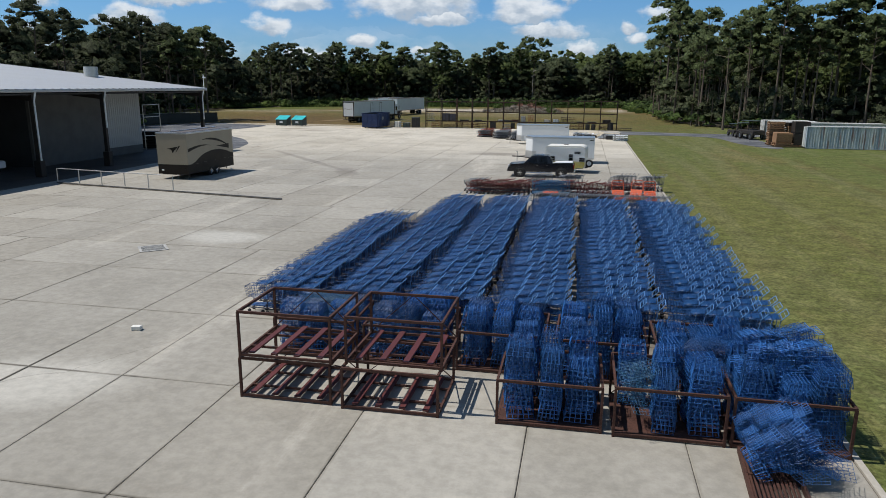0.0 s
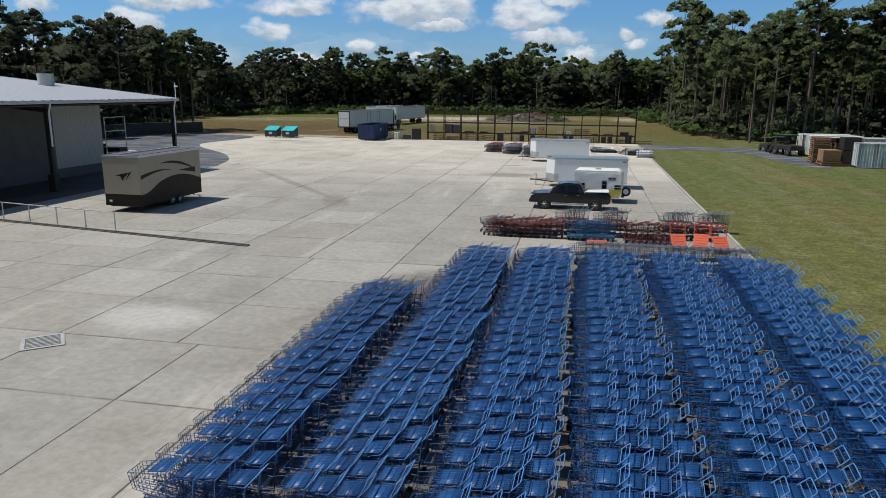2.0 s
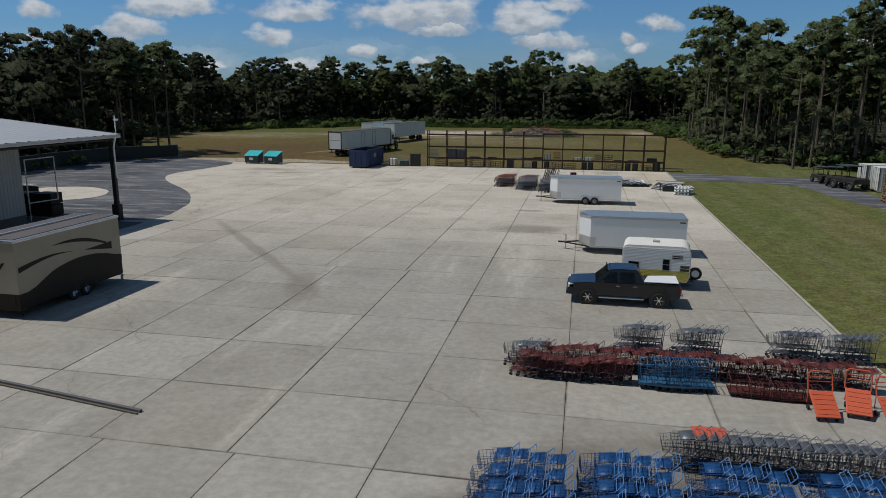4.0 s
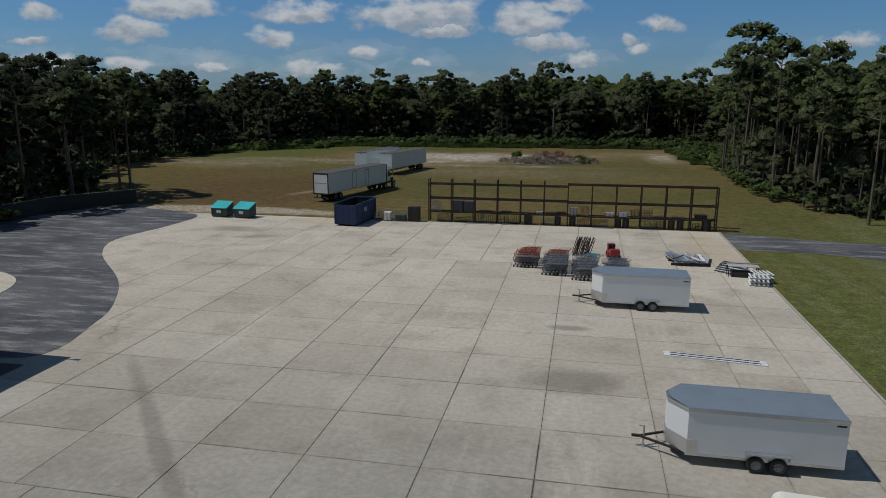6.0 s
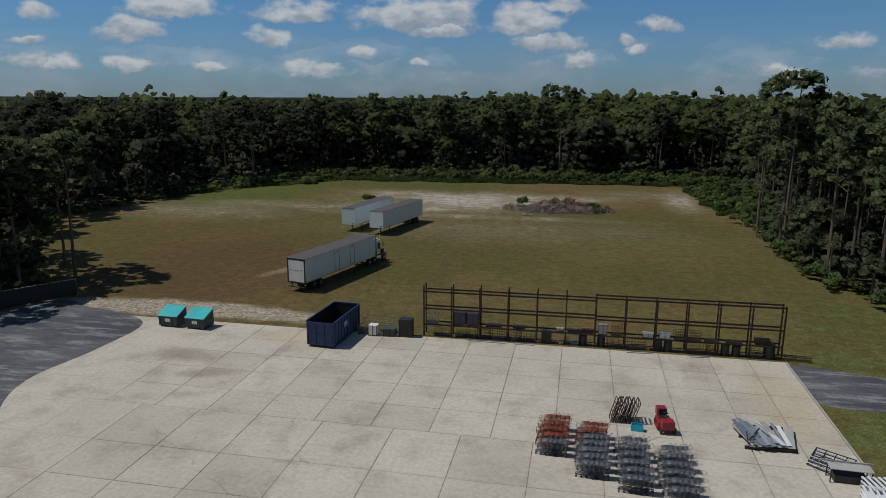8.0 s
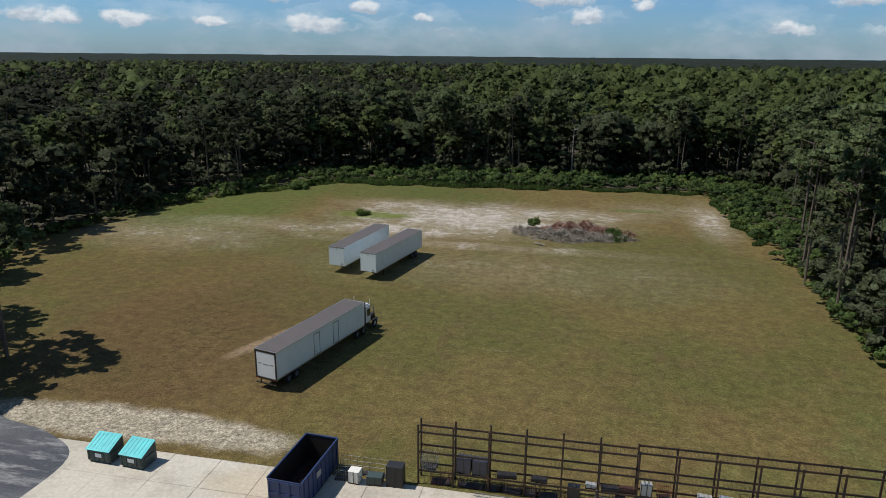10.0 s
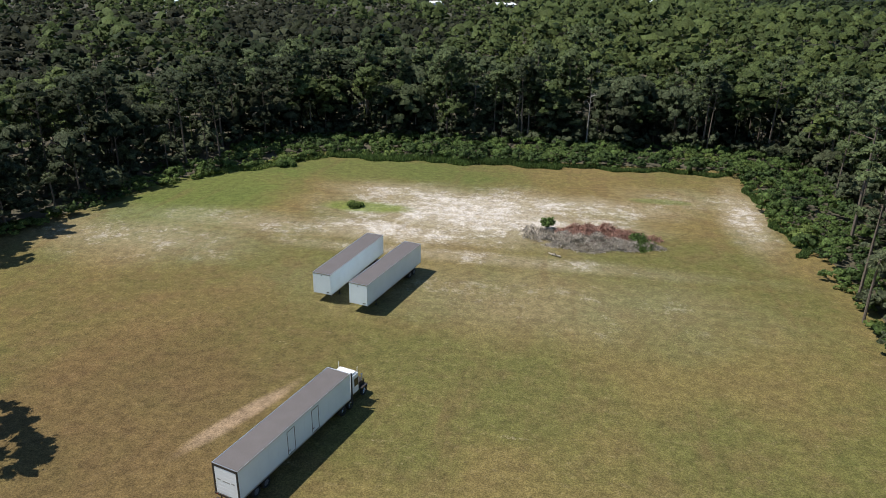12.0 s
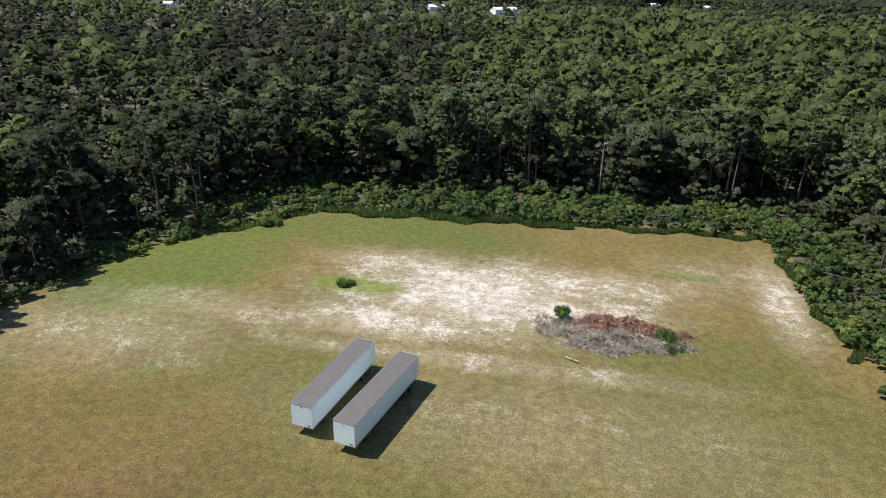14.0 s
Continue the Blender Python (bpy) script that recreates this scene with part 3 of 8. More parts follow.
def head_normals(rng, v, centres, radii, whole=0.42, loose=0.2):
    """Normals that follow the rounded heads of a crown and its whole dome."""
    d = np.linalg.norm(v[:, None, :] - centres[None], axis=2) / radii[None]
    near = v - centres[d.argmin(1)]
    near /= np.linalg.norm(near, axis=1, keepdims=True) + 1e-6
    mid = centres.mean(0) - np.array([0, 0, 0.6 * np.ptp(centres[:, 2])])
    dome = v - mid
    dome /= np.linalg.norm(dome, axis=1, keepdims=True) + 1e-6
    n = near * (1 - whole) + dome * whole + loose * rng.normal(size=v.shape)
    return n / (np.linalg.norm(n, axis=1, keepdims=True) + 1e-6)


def pine_clumps(rng, h, spread, n):
    """A rounded head on a high bare stem with smaller heads round and below it."""
    a = np.arange(n) * 2.4 + rng.random(n)
    f = np.arange(n) / max(1, n - 1)
    r = spread * (0.25 + 0.55 * np.sqrt(f)) * (0.8 + 0.4 * rng.random(n))
    z = h * (0.93 - 0.36 * f ** 1.5) + rng.normal(size=n) * h * 0.018
    c = np.stack([r * np.cos(a), r * np.sin(a), z], 1)
    c[0] = (0, 0, h * 0.94)
    ra = spread * (0.42 - 0.12 * f) * (0.85 + 0.35 * rng.random(n))
    ra[0] = spread * 0.5
    return c, ra


def oak_clumps(rng, h, spread, n):
    """A broad rounded crown of closely packed heads."""
    a = np.arange(n) * 2.4 + rng.random(n)
    f = np.arange(n) / max(1, n - 1)
    r = spread * np.sqrt(f) * 0.72
    z = h * (0.86 - 0.5 * f ** 2) + rng.normal(size=n) * h * 0.03
    c = np.stack([r * np.cos(a), r * np.sin(a), z], 1)
    return c, spread * (0.42 - 0.06 * f) * (0.8 + 0.4 * rng.random(n))


def bush_clumps(rng, h, spread, n):
    d = rng.normal(size=(n, 3))
    d /= np.linalg.norm(d, axis=1, keepdims=True)
    d[:, 2] = np.abs(d[:, 2]) * 1.15 - 0.35
    r = (0.55 + 0.45 * rng.random((n, 1)))
    return d * r * np.array([spread, spread, h * 0.46]) + np.array([0, 0, h * 0.5]), 0.7 + 0.8 * rng.random(n)


def limb_tree(bm, rng, h, spread, r0, first, n):
    lean = Vector((rng.normal() * 0.3, rng.normal() * 0.3, 0))
    pts = [Vector((0, 0, -0.3)) + lean * (i / 5) ** 2 * h * 0.06 + Vector((0, 0, (h * 0.97 + 0.3) * i / 5)) for i in range(6)]
    for i in range(5):
        rod(bm, pts[i], pts[i + 1], r0 * (1 - 0.17 * i), 6, r0 * (1 - 0.17 * (i + 1)))
    for i in range(n):
        f = first + (0.95 - first) * rng.random()
        a = rng.random() * 6.283
        base = pts[0].lerp(pts[5], f)
        l = spread * (0.5 + 0.5 * rng.random()) * (1.15 - 0.5 * f)
        rod(bm, base, base + Vector((math.cos(a) * l, math.sin(a) * l, l * (0.25 + 0.5 * rng.random()))), r0 * 0.28, 4, r0 * 0.08)
    return bm


def tree_proto(kind, seed, h, spread, dark=None):
    rng = np.random.default_rng(seed)
    if kind == "pine":
        root = thing("pine_tree", pose(0, 0, 0), "tall slash pine with bare trunk and high open crown", "tree", "woods round the field")
        cl, ra = pine_clumps(rng, h, spread, 14)
        v, t = crown(rng, cl, ra, 6, 0.42, 17, 0.155)
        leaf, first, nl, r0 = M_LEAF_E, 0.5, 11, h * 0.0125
    elif kind == "oak":
        root = thing("oak_tree", pose(0, 0, 0), "dense broadleaf tree with dark green crown", "tree", "woods round the field")
        cl, ra = oak_clumps(rng, h, spread, 16)
        v, t = crown(rng, cl, ra, 5, 0.44, 17, 0.16, 0.85)
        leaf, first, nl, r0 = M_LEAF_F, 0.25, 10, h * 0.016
    else:
        root = thing("shrub", pose(0, 0, 0), "leafy green shrub at the edge of the field", "shrub", "shrubs at the wood's edge")
        cl, ra = bush_clumps(rng, h, spread, 16)
        cl[:, 2] *= 0.85
        v, t = crown(rng, cl, ra * 0.62, 3, 0.5, 5, 0.13, 0.85)
        leaf, first, nl, r0 = M_LEAF_C, 0.1, 5, 0.06
    tri_object("crown", v, t, dark or leaf, root, head_normals(rng, v, cl, ra))
    part("trunk", limb_tree(B(), rng, h, spread, r0, first, nl), M_BARK, root)
    return root


def palm_proto(seed, h):
    rng = np.random.default_rng(seed)
    root = thing("cabbage_palm", pose(0, 0, 0), "cabbage palm with fan fronds and grey trunk", "palm", "woods round the field")
    bm = B()
    rod(bm, (0, 0, -0.2), (0.15, 0, h * 0.5), 0.2, 7, 0.17)
    rod(bm, (0.15, 0, h * 0.5), (0.1, 0.1, h), 0.17, 7, 0.15)
    part("trunk", bm, M_BARK, root)
    V, T = [], []
    for i in range(34):
        a, e = rng.random() * 6.283, -0.7 + 1.9 * rng.random()
        way = np.array([math.cos(a) * math.cos(e), math.sin(a) * math.cos(e), math.sin(e)])
        side = np.array([-math.sin(a), math.cos(a), 0])
        o = np.array([0.1, 0.1, h]) + way * 0.7
        for k in range(7):
            f = (k - 3) / 3.0
            tip = o + way * (1.0 - 0.35 * abs(f)) * 1.0 + side * f * 0.75 - np.array([0, 0, 0.35 + 0.2 * abs(f)])
            n = len(V)
            V += [o, tip, o + (tip - o) * 0.55 + side * 0.12]
            T.append((n, n + 1, n + 2))
    tri_object("fronds", np.array(V), np.array(T), M_LEAF_P, root)
    return root


# the clearing's outline, anticlockwise from the south-west
CLEARING = [(-96, -90), (90, -90), (92, 40), (72, 108), (44, 121), (29, 124), (21, 133), (17, 146), (16.5, 168), (17, 186), (14, 214), (12.5, 243), (-24, 241), (-77, 237), (-95, 216), (-103, 194), (-110, 168), (-92, 140), (-77, 124), (-76, 100), (-90, 60)]


forest_floor([(x + (-3.0 if x < -60 else 3.0), y + (4.0 if y > 200 else 0.0)) for x, y in CLEARING])


def clearing_distance(P):
    """Distance of points from the clearing, 0 within it."""
    poly = np.array(CLEARING, float)
    inside = np.zeros(len(P), bool)
    dist = np.full(len(P), 1e9)
    for i in range(len(poly)):
        a, b = poly[i], poly[(i + 1) % len(poly)]
        cond = (a[1] > P[:, 1]) != (b[1] > P[:, 1])
        with np.errstate(divide="ignore", invalid="ignore"):
            xi = (b[0] - a[0]) * (P[:, 1] - a[1]) / (b[1] - a[1]) + a[0]
        inside ^= cond & (P[:, 0] < xi)
        ab = b - a
        t = np.clip(((P - a) @ ab) / (ab @ ab), 0, 1)
        dist = np.minimum(dist, np.linalg.norm(P - a - t[:, None] * ab, axis=1))
    return np.where(inside, 0.0, dist)


def belt_depth(P):
    """How far the shrub belt reaches into the woods: wide along the far side, narrow elsewhere."""
    x, y = P[:, 0], P[:, 1]
    far = (y > 228) & (x > -102) & (x < 30)
    return np.where(far, 20.0, np.where((x > 8) & (y > 196), 15.0, np.where((x > 8) & (y > 180), 7.0, np.where(x > 8, 0.3, np.where((x < -80) & (y > 200), 9.0, 1.6)))))


def put_tree(proto, x, y, rng, lo=0.85, hi=1.15):
    s = lo + (hi - lo) * rng.random()
    return copy_thing(proto, pose(x, y, -0.05, 0, 0, rng.random() * 360) @ Matrix.Diagonal((s, s, s * (0.92 + 0.16 * rng.random()), 1)))


# houses far off in the wood, at the ends of their clearings
FAR_HOUSES = [(-488.0, 834.0), (-203.0, 927.0), (-122.0, 905.0), (53.0, 1125.0), (115.0, 1092.0), (346.0, 1195.0)]


def far_house(i, x, y):
    l, w, h = (26, 14, 5.2) if i == 2 else (15 + 2 * (i % 3), 10, 4.4)
    root = thing("far_house", pose(x, y, 0, 0, 0, 8 + 13 * i), "pale low house with a light roof among distant trees", "house", "far houses")
    bm = B()
    box(bm, -l / 2, l / 2, -w / 2, w / 2, -0.2, h)
    part("wall", bm, M_WHITE, root)
    bm = B()
    for k in (-1, 1):
        bm.faces.new([bm.verts.new(q) for q in ((-l / 2 - 0.6, k * (w / 2 + 0.6), h - 0.1), (l / 2 + 0.6, k * (w / 2 + 0.6), h - 0.1), (l / 2 + 0.6, 0, h + 2.2), (-l / 2 - 0.6, 0, h + 2.2))])
    for k in (-1, 1):
        bm.faces.new([bm.verts.new(q) for q in ((k * l / 2, -w / 2, h), (k * l / 2, w / 2, h), (k * l / 2, 0, h + 2.1))])
    part("roof", bm, M_WHITE, root)
    for k in range(3):
        bm = B()
        x0 = -l / 2 + l * (0.2 + 0.27 * k)
        box(bm, x0, x0 + 1.3, -w / 2 - 0.04, -w / 2 + 0.06, 0.9, 2.2)
        part("window", bm, M_DARK, root)


def build_woods():
    rng = np.random.default_rng(11)
    pines = [tree_proto("pine", 21 + i, h, s) for i, (h, s) in enumerate(((19, 3.4), (22, 3.8), (17, 3.0), (20, 4.4)))]
    oaks = [tree_proto("oak", 31 + i, h, s) for i, (h, s) in enumerate(((13, 4.6), (15, 5.2), (11, 4.2)))]
    shrubs = [tree_proto("shrub", 41 + i, h, s) for i, (h, s) in enumerate(((2.6, 1.9), (3.4, 2.3), (2.0, 1.6)))]
    palms = [palm_proto(51, 6.0), palm_proto(52, 8.5)]
    # western trees get the shaded copy of the edge leaf colour
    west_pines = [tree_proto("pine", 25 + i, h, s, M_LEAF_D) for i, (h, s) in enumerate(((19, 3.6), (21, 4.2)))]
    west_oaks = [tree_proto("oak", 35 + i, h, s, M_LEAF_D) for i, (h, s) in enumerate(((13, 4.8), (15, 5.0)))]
    protos = pines + oaks + shrubs + palms + west_pines + west_oaks
    # trees along the edge, each a thing of its own
    P = np.stack([rng.uniform(-135, 62, 9000), rng.uniform(85, 300, 9000)], 1)
    d = clearing_distance(P)
    bd = belt_depth(P)
    kept = []
    for p, di, b in zip(P, d, bd):
        if b < di < b + 17 and not (p[1] > 255 and di < b + 3) and all((p[0] - q[0]) ** 2 + (p[1] - q[1]) ** 2 > 21.0 for q in kept):
            kept.append(p)
    for i, p in enumerate(kept[:285]):
        u = rng.random()
        right = p[0] > 10 and p[1] < 235
        if u < (0.66 if right else 0.45):
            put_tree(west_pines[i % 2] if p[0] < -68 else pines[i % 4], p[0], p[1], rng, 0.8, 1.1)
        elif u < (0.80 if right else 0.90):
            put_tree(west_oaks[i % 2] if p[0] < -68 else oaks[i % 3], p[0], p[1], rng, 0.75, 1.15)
        else:
            put_tree(palms[i % 2], p[0], p[1], rng, 0.8, 1.1)
        # landmark trees that stand above the rest
    for x, y, h in ((18.7, 166.0, 1.22), (20.5, 171.0, 0.78), (24.5, 205.0, 1.2), (18.5, 182.0, 1.0), (-24.0, 292, 1.22), (-17.5, 294, 1.2), (24.0, 124.0, 0.84), (-77.5, 121.5, 0.82), (-79.5, 126, 0.78), (-75.6, 128.4, 0.82), (-80.5, 132.6, 0.8), (-76.5, 117.5, 0.7), (28.5, 130.0, 0.9), (33.0, 128.0, 0.92), (38.0, 130.0, 0.96), (43.0, 130.0, 1.0), (47.0, 131.0, 1.06), (52.0, 131.0, 1.1), (57.0, 128.0, 1.1), (30.0, 136.0, 0.98), (36.0, 137.0, 1.0), (20.8, 272.0, 0.8), (8.0, 270.0, 0.78), (-102.0, 252.0, 0.78), (-104.0, 256.0, 0.95), (-95.4, 262.0, 1.04), (-86.0, 263.0, 0.98), (-77.2, 265.4, 1.08), (-70.0, 268.0, 1.0), (-62.5, 273.0, 0.98), (-50.0, 268.0, 0.95), (-34.0, 267.0, 0.85)):
        copy_thing(pines[int(abs(x)) % 4], pose(x, y, -0.05, 0, 0, x * 7) @ Matrix.Scale(h * 22.0 / (19, 22, 17, 20)[int(abs(x)) % 4], 4))
    # palms at the foot of the eastern wood
    for i, (x, y) in enumerate(((18.6, 152.0), (18.2, 143.5), (20.6, 137.0), (23.4, 132.6), (26.5, 128.8), (31.0, 127.2), (36.5, 126.6), (19.4, 148.0), (22.0, 134.6), (25.0, 130.4), (28.8, 127.6), (33.6, 126.4), (40.0, 125.4), (44.5, 124.8))):
        put_tree(palms[i % 2], x, y, rng, 0.6, 0.85)
    # a bleached dead trunk at the back of the belt
    snag = thing("dead_pine", pose(-19.0, 262.0, 0), "dead pine with a bleached bare trunk and few limbs", "tree", "woods round the field")
    part("trunk", limb_tree(B(), np.random.default_rng(77), 14.0, 3.2, 0.26, 0.7, 6), M_SNAG, snag)
    # shrubs of the edge
    P = np.stack([rng.uniform(-120, 50, 12000), rng.uniform(95, 268, 12000)], 1)
    d, bd = clearing_distance(P), belt_depth(P)
    kept2 = []
    for p, di, b in zip(P, d, bd):
        if 0.3 < di < b + 2.2 and all((p[0] - q[0]) ** 2 + (p[1] - q[1]) ** 2 > 2.7 for q in kept2):
            kept2.append(p)
    single, rest = kept2[:115], kept2[115:]
    for i, p in enumerate(single):
        put_tree(shrubs[i % 3], p[0], p[1], rng, 0.6, 1.15)

    def joined(name, pts, makers, leaf, label, per_scale):
        V, T, M, n = [], [], [], 0
        for i, p in enumerate(pts):
            v, t, m = makers[i % len(makers)]
            a, s = rng.random() * 6.283, per_scale[0] + (per_scale[1] - per_scale[0]) * rng.random()
            ca, sa = math.cos(a) * s, math.sin(a) * s
            w = np.stack([v[:, 0] * ca - v[:, 1] * sa + p[0], v[:, 0] * sa + v[:, 1] * ca + p[1], v[:, 2] * s * (0.9 + 0.2 * rng.random()) - 0.05], 1)
            V.append(w)
            M.append(np.stack([(m[:, 0] * ca - m[:, 1] * sa) / s, (m[:, 0] * sa + m[:, 1] * ca) / s, m[:, 2]], 1))
            T.append(t + n)
            n += len(w)
        tagged(tri_object(name, np.concatenate(V), np.concatenate(T), leaf, None, np.concatenate(M)), label, "woods" if "shrub" not in name else "shrubs", kind="stuff")

    def crowns(kind, count, n, per, size, seed, level, fat):
        out = []
        for i in range(count):
            g = np.random.default_rng(seed + i)
            h, s = (g.uniform(13, 21), g.uniform(3.6, 5.4)) if kind == "pine" else (g.uniform(7, 13), g.uniform(3.8, 5.8))
            cl, ra = (pine_clumps if kind == "pine" else oak_clumps)(g, h, s, n)
            v, t = crown(g, cl, ra * fat, level, 0.44, per, size, 0.78)
            k = len(v)
            tr = np.array([[0.2, 0, 0], [-0.1, 0.17, 0], [-0.1, -0.17, 0], [0, 0, h * 0.9]])
            v = np.concatenate([v, tr])
            t = np.concatenate([t, np.array([[k, k + 1, k + 3], [k + 1, k + 2, k + 3], [k + 2, k, k + 3]])])
            out.append((v, t, head_normals(g, v, cl, ra * fat, 0.62, 0.16)))
        return out

    def bush_makers(seed, h, sp, n):
        out = []
        for i in range(4):
            g = np.random.default_rng(seed + i)
            cl, ra = bush_clumps(g, h, sp, n)
            v, t = tufts(g, cl, ra * 0.5, 1, 9, 0.13, 0.75, 0.34, -0.3)
            out.append((v, t, head_normals(g, v, cl, ra * 0.5, 0.5, 0.4)))
        return out

    q = np.array(rest)
    tone = np.sin(q[:, 0] / 7.0 + 1.7 * np.sin(q[:, 1] / 5.0)) + np.sin(q[:, 1] / 4.0 + 0.5) + 0.9 * rng.normal(size=len(q)) + np.clip((-40 - q[:, 0]) / 40, 0, 1)
    order = np.argsort(tone)
    a, b = int(len(q) * 0.3), int(len(q) * 0.72)
    joined("dark_shrub_belt", q[order[:a]], bush_makers(60, 2.3, 1.7, 12), M_LEAF_C3, "dark green shrubs and vines before the woods", (0.45, 1.35))
    joined("shrub_belt", q[order[a:b]], bush_makers(70, 1.8, 1.9, 12), M_LEAF_C, "dense belt of green shrubs and vines before the woods", (0.5, 1.25))
    joined("sunny_shrub_belt", q[order[b:]], bush_makers(75, 1.4, 2.0, 12), M_LEAF_C2, "bright green low vines and shrubs before the woods", (0.45, 1.15))
    # low growth between the edge trees
    P = np.stack([rng.uniform(-150, 90, 14000), rng.uniform(40, 300, 14000)], 1)
    d, bd = clearing_distance(P), belt_depth(P)
    low, cells = [], {}
    for p in P[(d > bd * 0.9 + 1.0) & (d < bd + 26)]:
        key = (int(p[0] // 4.1), int(p[1] // 4.1))
        if key not in cells:
            cells[key] = 1
            low.append(p)
    mk = []
    for i in range(6):
        g = np.random.default_rng(170 + i)
        cl, ra = bush_clumps(g, g.uniform(2.6, 6.5), g.uniform(2.2, 3.4), 7)
        v, t = crown(g, cl, ra * 1.15, 3, 0.46, 5, 0.19)
        mk.append((v, t, head_normals(g, v, cl, ra * 1.1)))
    joined("understorey", low, mk, M_LEAF_U, "dense dark undergrowth between the trunks", (0.7, 1.15))
    # depth of the wood, beyond the edge trees; visible sector only
    eye = np.array([0.0, -4.0])

    def scatter(lo, hi, gap, count, seed):
        g = np.random.default_rng(seed)
        Q = np.stack([g.uniform(-900, 620, count), g.uniform(60, 1300, count)], 1)
        dd = clearing_distance(Q)
        ang = np.degrees(np.arctan2(Q[:, 0] - eye[0], Q[:, 1] - eye[1]))
        far = (dd > lo) & (dd <= hi) & (ang > -52) & (ang < 34)
        Q = Q[far]
        cells, keep = {}, []
        for q in Q:
            key = (int(q[0] // gap), int(q[1] // gap))
            if key not in cells:
                cells[key] = 1
                keep.append(q)
        return keep

    def mixed(pts, plan, seed):
        """Deals the places out among kinds of tree in loose stands, each kind one mesh."""
        g = np.random.default_rng(seed)
        q = np.array(pts)
        stand = np.sin(q[:, 0] / 31.0 + 1.3 * np.sin(q[:, 1] / 47.0) + 0.4) + np.sin(q[:, 1] / 26.0 + 0.9 * np.sin(q[:, 0] / 38.0)) + 1.1 * g.normal(size=len(q)) - 3.2 * np.clip((-60 - q[:, 0]) / 40, 0, 1) - 0.5 * np.clip((q[:, 0] - 5) / 30, 0, 1)
        pts = [pts[k] for k in np.argsort(-stand)]
        start = 0
        for name, share, makers, leaf, label, sizes in plan:
            n = int(len(pts) * share)
            joined(name, pts[start:start + n], makers, leaf, label, sizes)
            start += n

    def in_wood(pts):
        """Leaves open ground round the far houses."""
        return [q for q in pts if not any(abs(q[0] - hx - (q[1] - hy) * (hx + 24) / (hy - 106)) < 13 and -190 < q[1] - hy < 16 for hx, hy in FAR_HOUSES)]

    near = scatter(18, 62, 6.6, 60000, 5)
    pn, ok = crowns("pine", 10, 12, 9, 0.18, 80, 5, 1.16), crowns("oak", 10, 12, 9, 0.18, 90, 5, 1.16)
    kinds = (("sunny_pine_woods", 0.2, pn, M_LEAF_A2, "yellow-green pines in the wood", (0.78, 1.04)), ("pine_woods", 0.25, pn, M_LEAF_A, "pine wood seen from above", (0.7, 1.04)),
             ("grey_green_oak_woods", 0.15, ok, M_LEAF_B2, "grey-green broadleaf trees in the wood", (0.65, 1.15)), ("oak_woods", 0.15, ok, M_LEAF_B, "dense broadleaf wood seen from above", (0.65, 1.2)),
             ("dark_pine_woods", 0.1, pn, M_LEAF_A3, "dark pines in the wood", (0.7, 1.04)), ("brown_oak_woods", 0.15, ok, M_LEAF_B3, "brown-green broadleaf trees in the wood", (0.6, 1.05)))
    mixed(near, kinds, 61)
    near = scatter(62, 140, 7.4, 60000, 15)
    pn, ok = crowns("pine", 10, 9, 3, 0.24, 80, 3, 1.42), crowns("oak", 10, 9, 3, 0.24, 90, 3, 1.42)
    mixed(near, [(n, f, pn if "pine" in n else ok, leaf, label, sizes) for n, f, _, leaf, label, sizes in kinds], 64)
    mid = scatter(140, 420, 10.0, 60000, 6)
    pn, ok = crowns("pine", 8, 6, 1, 0.45, 100, 2, 2.0), crowns("oak", 8, 6, 1, 0.45, 110, 2, 2.0)
    mixed(mid, (("distant_sunny_woods", 0.12, pn, M_LEAF_A2, "distant yellow-green trees", (0.85, 1.15)), ("distant_pine_woods", 0.3, pn, M_LEAF_A, "distant pine wood", (0.85, 1.15)),
                ("distant_oak_woods", 0.2, ok, M_LEAF_B2, "distant grey-green broadleaf wood", (0.9, 1.25)), ("distant_deep_woods", 0.38, ok, M_LEAF_B3, "distant dark broadleaf wood", (0.85, 1.2))), 62)
    far = in_wood(scatter(420, 1250, 19.0, 60000, 7))
    mk = crowns("oak", 8, 4, 0, 0.8, 120, 2, 2.1)
    mixed(far, (("far_woods", 0.35, mk, M_LEAF_A3, "far wood reaching to the horizon", (1.0, 1.5)), ("far_pine_woods", 0.35, mk, M_LEAF_A, "far pine wood reaching to the horizon", (1.0, 1.5)), ("far_dark_woods", 0.3, mk, M_LEAF_B3, "far dark green wood reaching to the horizon", (1.0, 1.4))), 63)
    for o in protos:
        # the first of each kind stands in the wood too
        o.matrix_basis = pose(rng.uniform(-60, 10), rng.uniform(262, 268), -0.05)
    # canopy to the horizon
    g = np.random.default_rng(9)
    xs, ys = np.linspace(-4800, 4800, 97), np.concatenate([np.linspace(1150, 2400, 60), np.linspace(2450, 4900, 40)])
    X, Y = np.meshgrid(xs, ys)
    Z = 7 + 7 * g.random(X.shape)
    w = len(xs)
    V = np.stack([X, Y, Z], 2).reshape(-1, 3)
    a = (np.arange(len(ys) - 1)[:, None] * w + np.arange(w - 1)[None, :]).ravel()
    T = np.concatenate([np.stack([a, a + 1, a + w + 1], 1), np.stack([a, a + w + 1, a + w], 1)])
    tagged(tri_object("horizon_woods", V, T, M_LEAF_H), "wooded plain at the horizon", "woods", kind="stuff")


build_woods()
for i, (x, y) in enumerate(FAR_HOUSES):
    far_house(i, x, y)

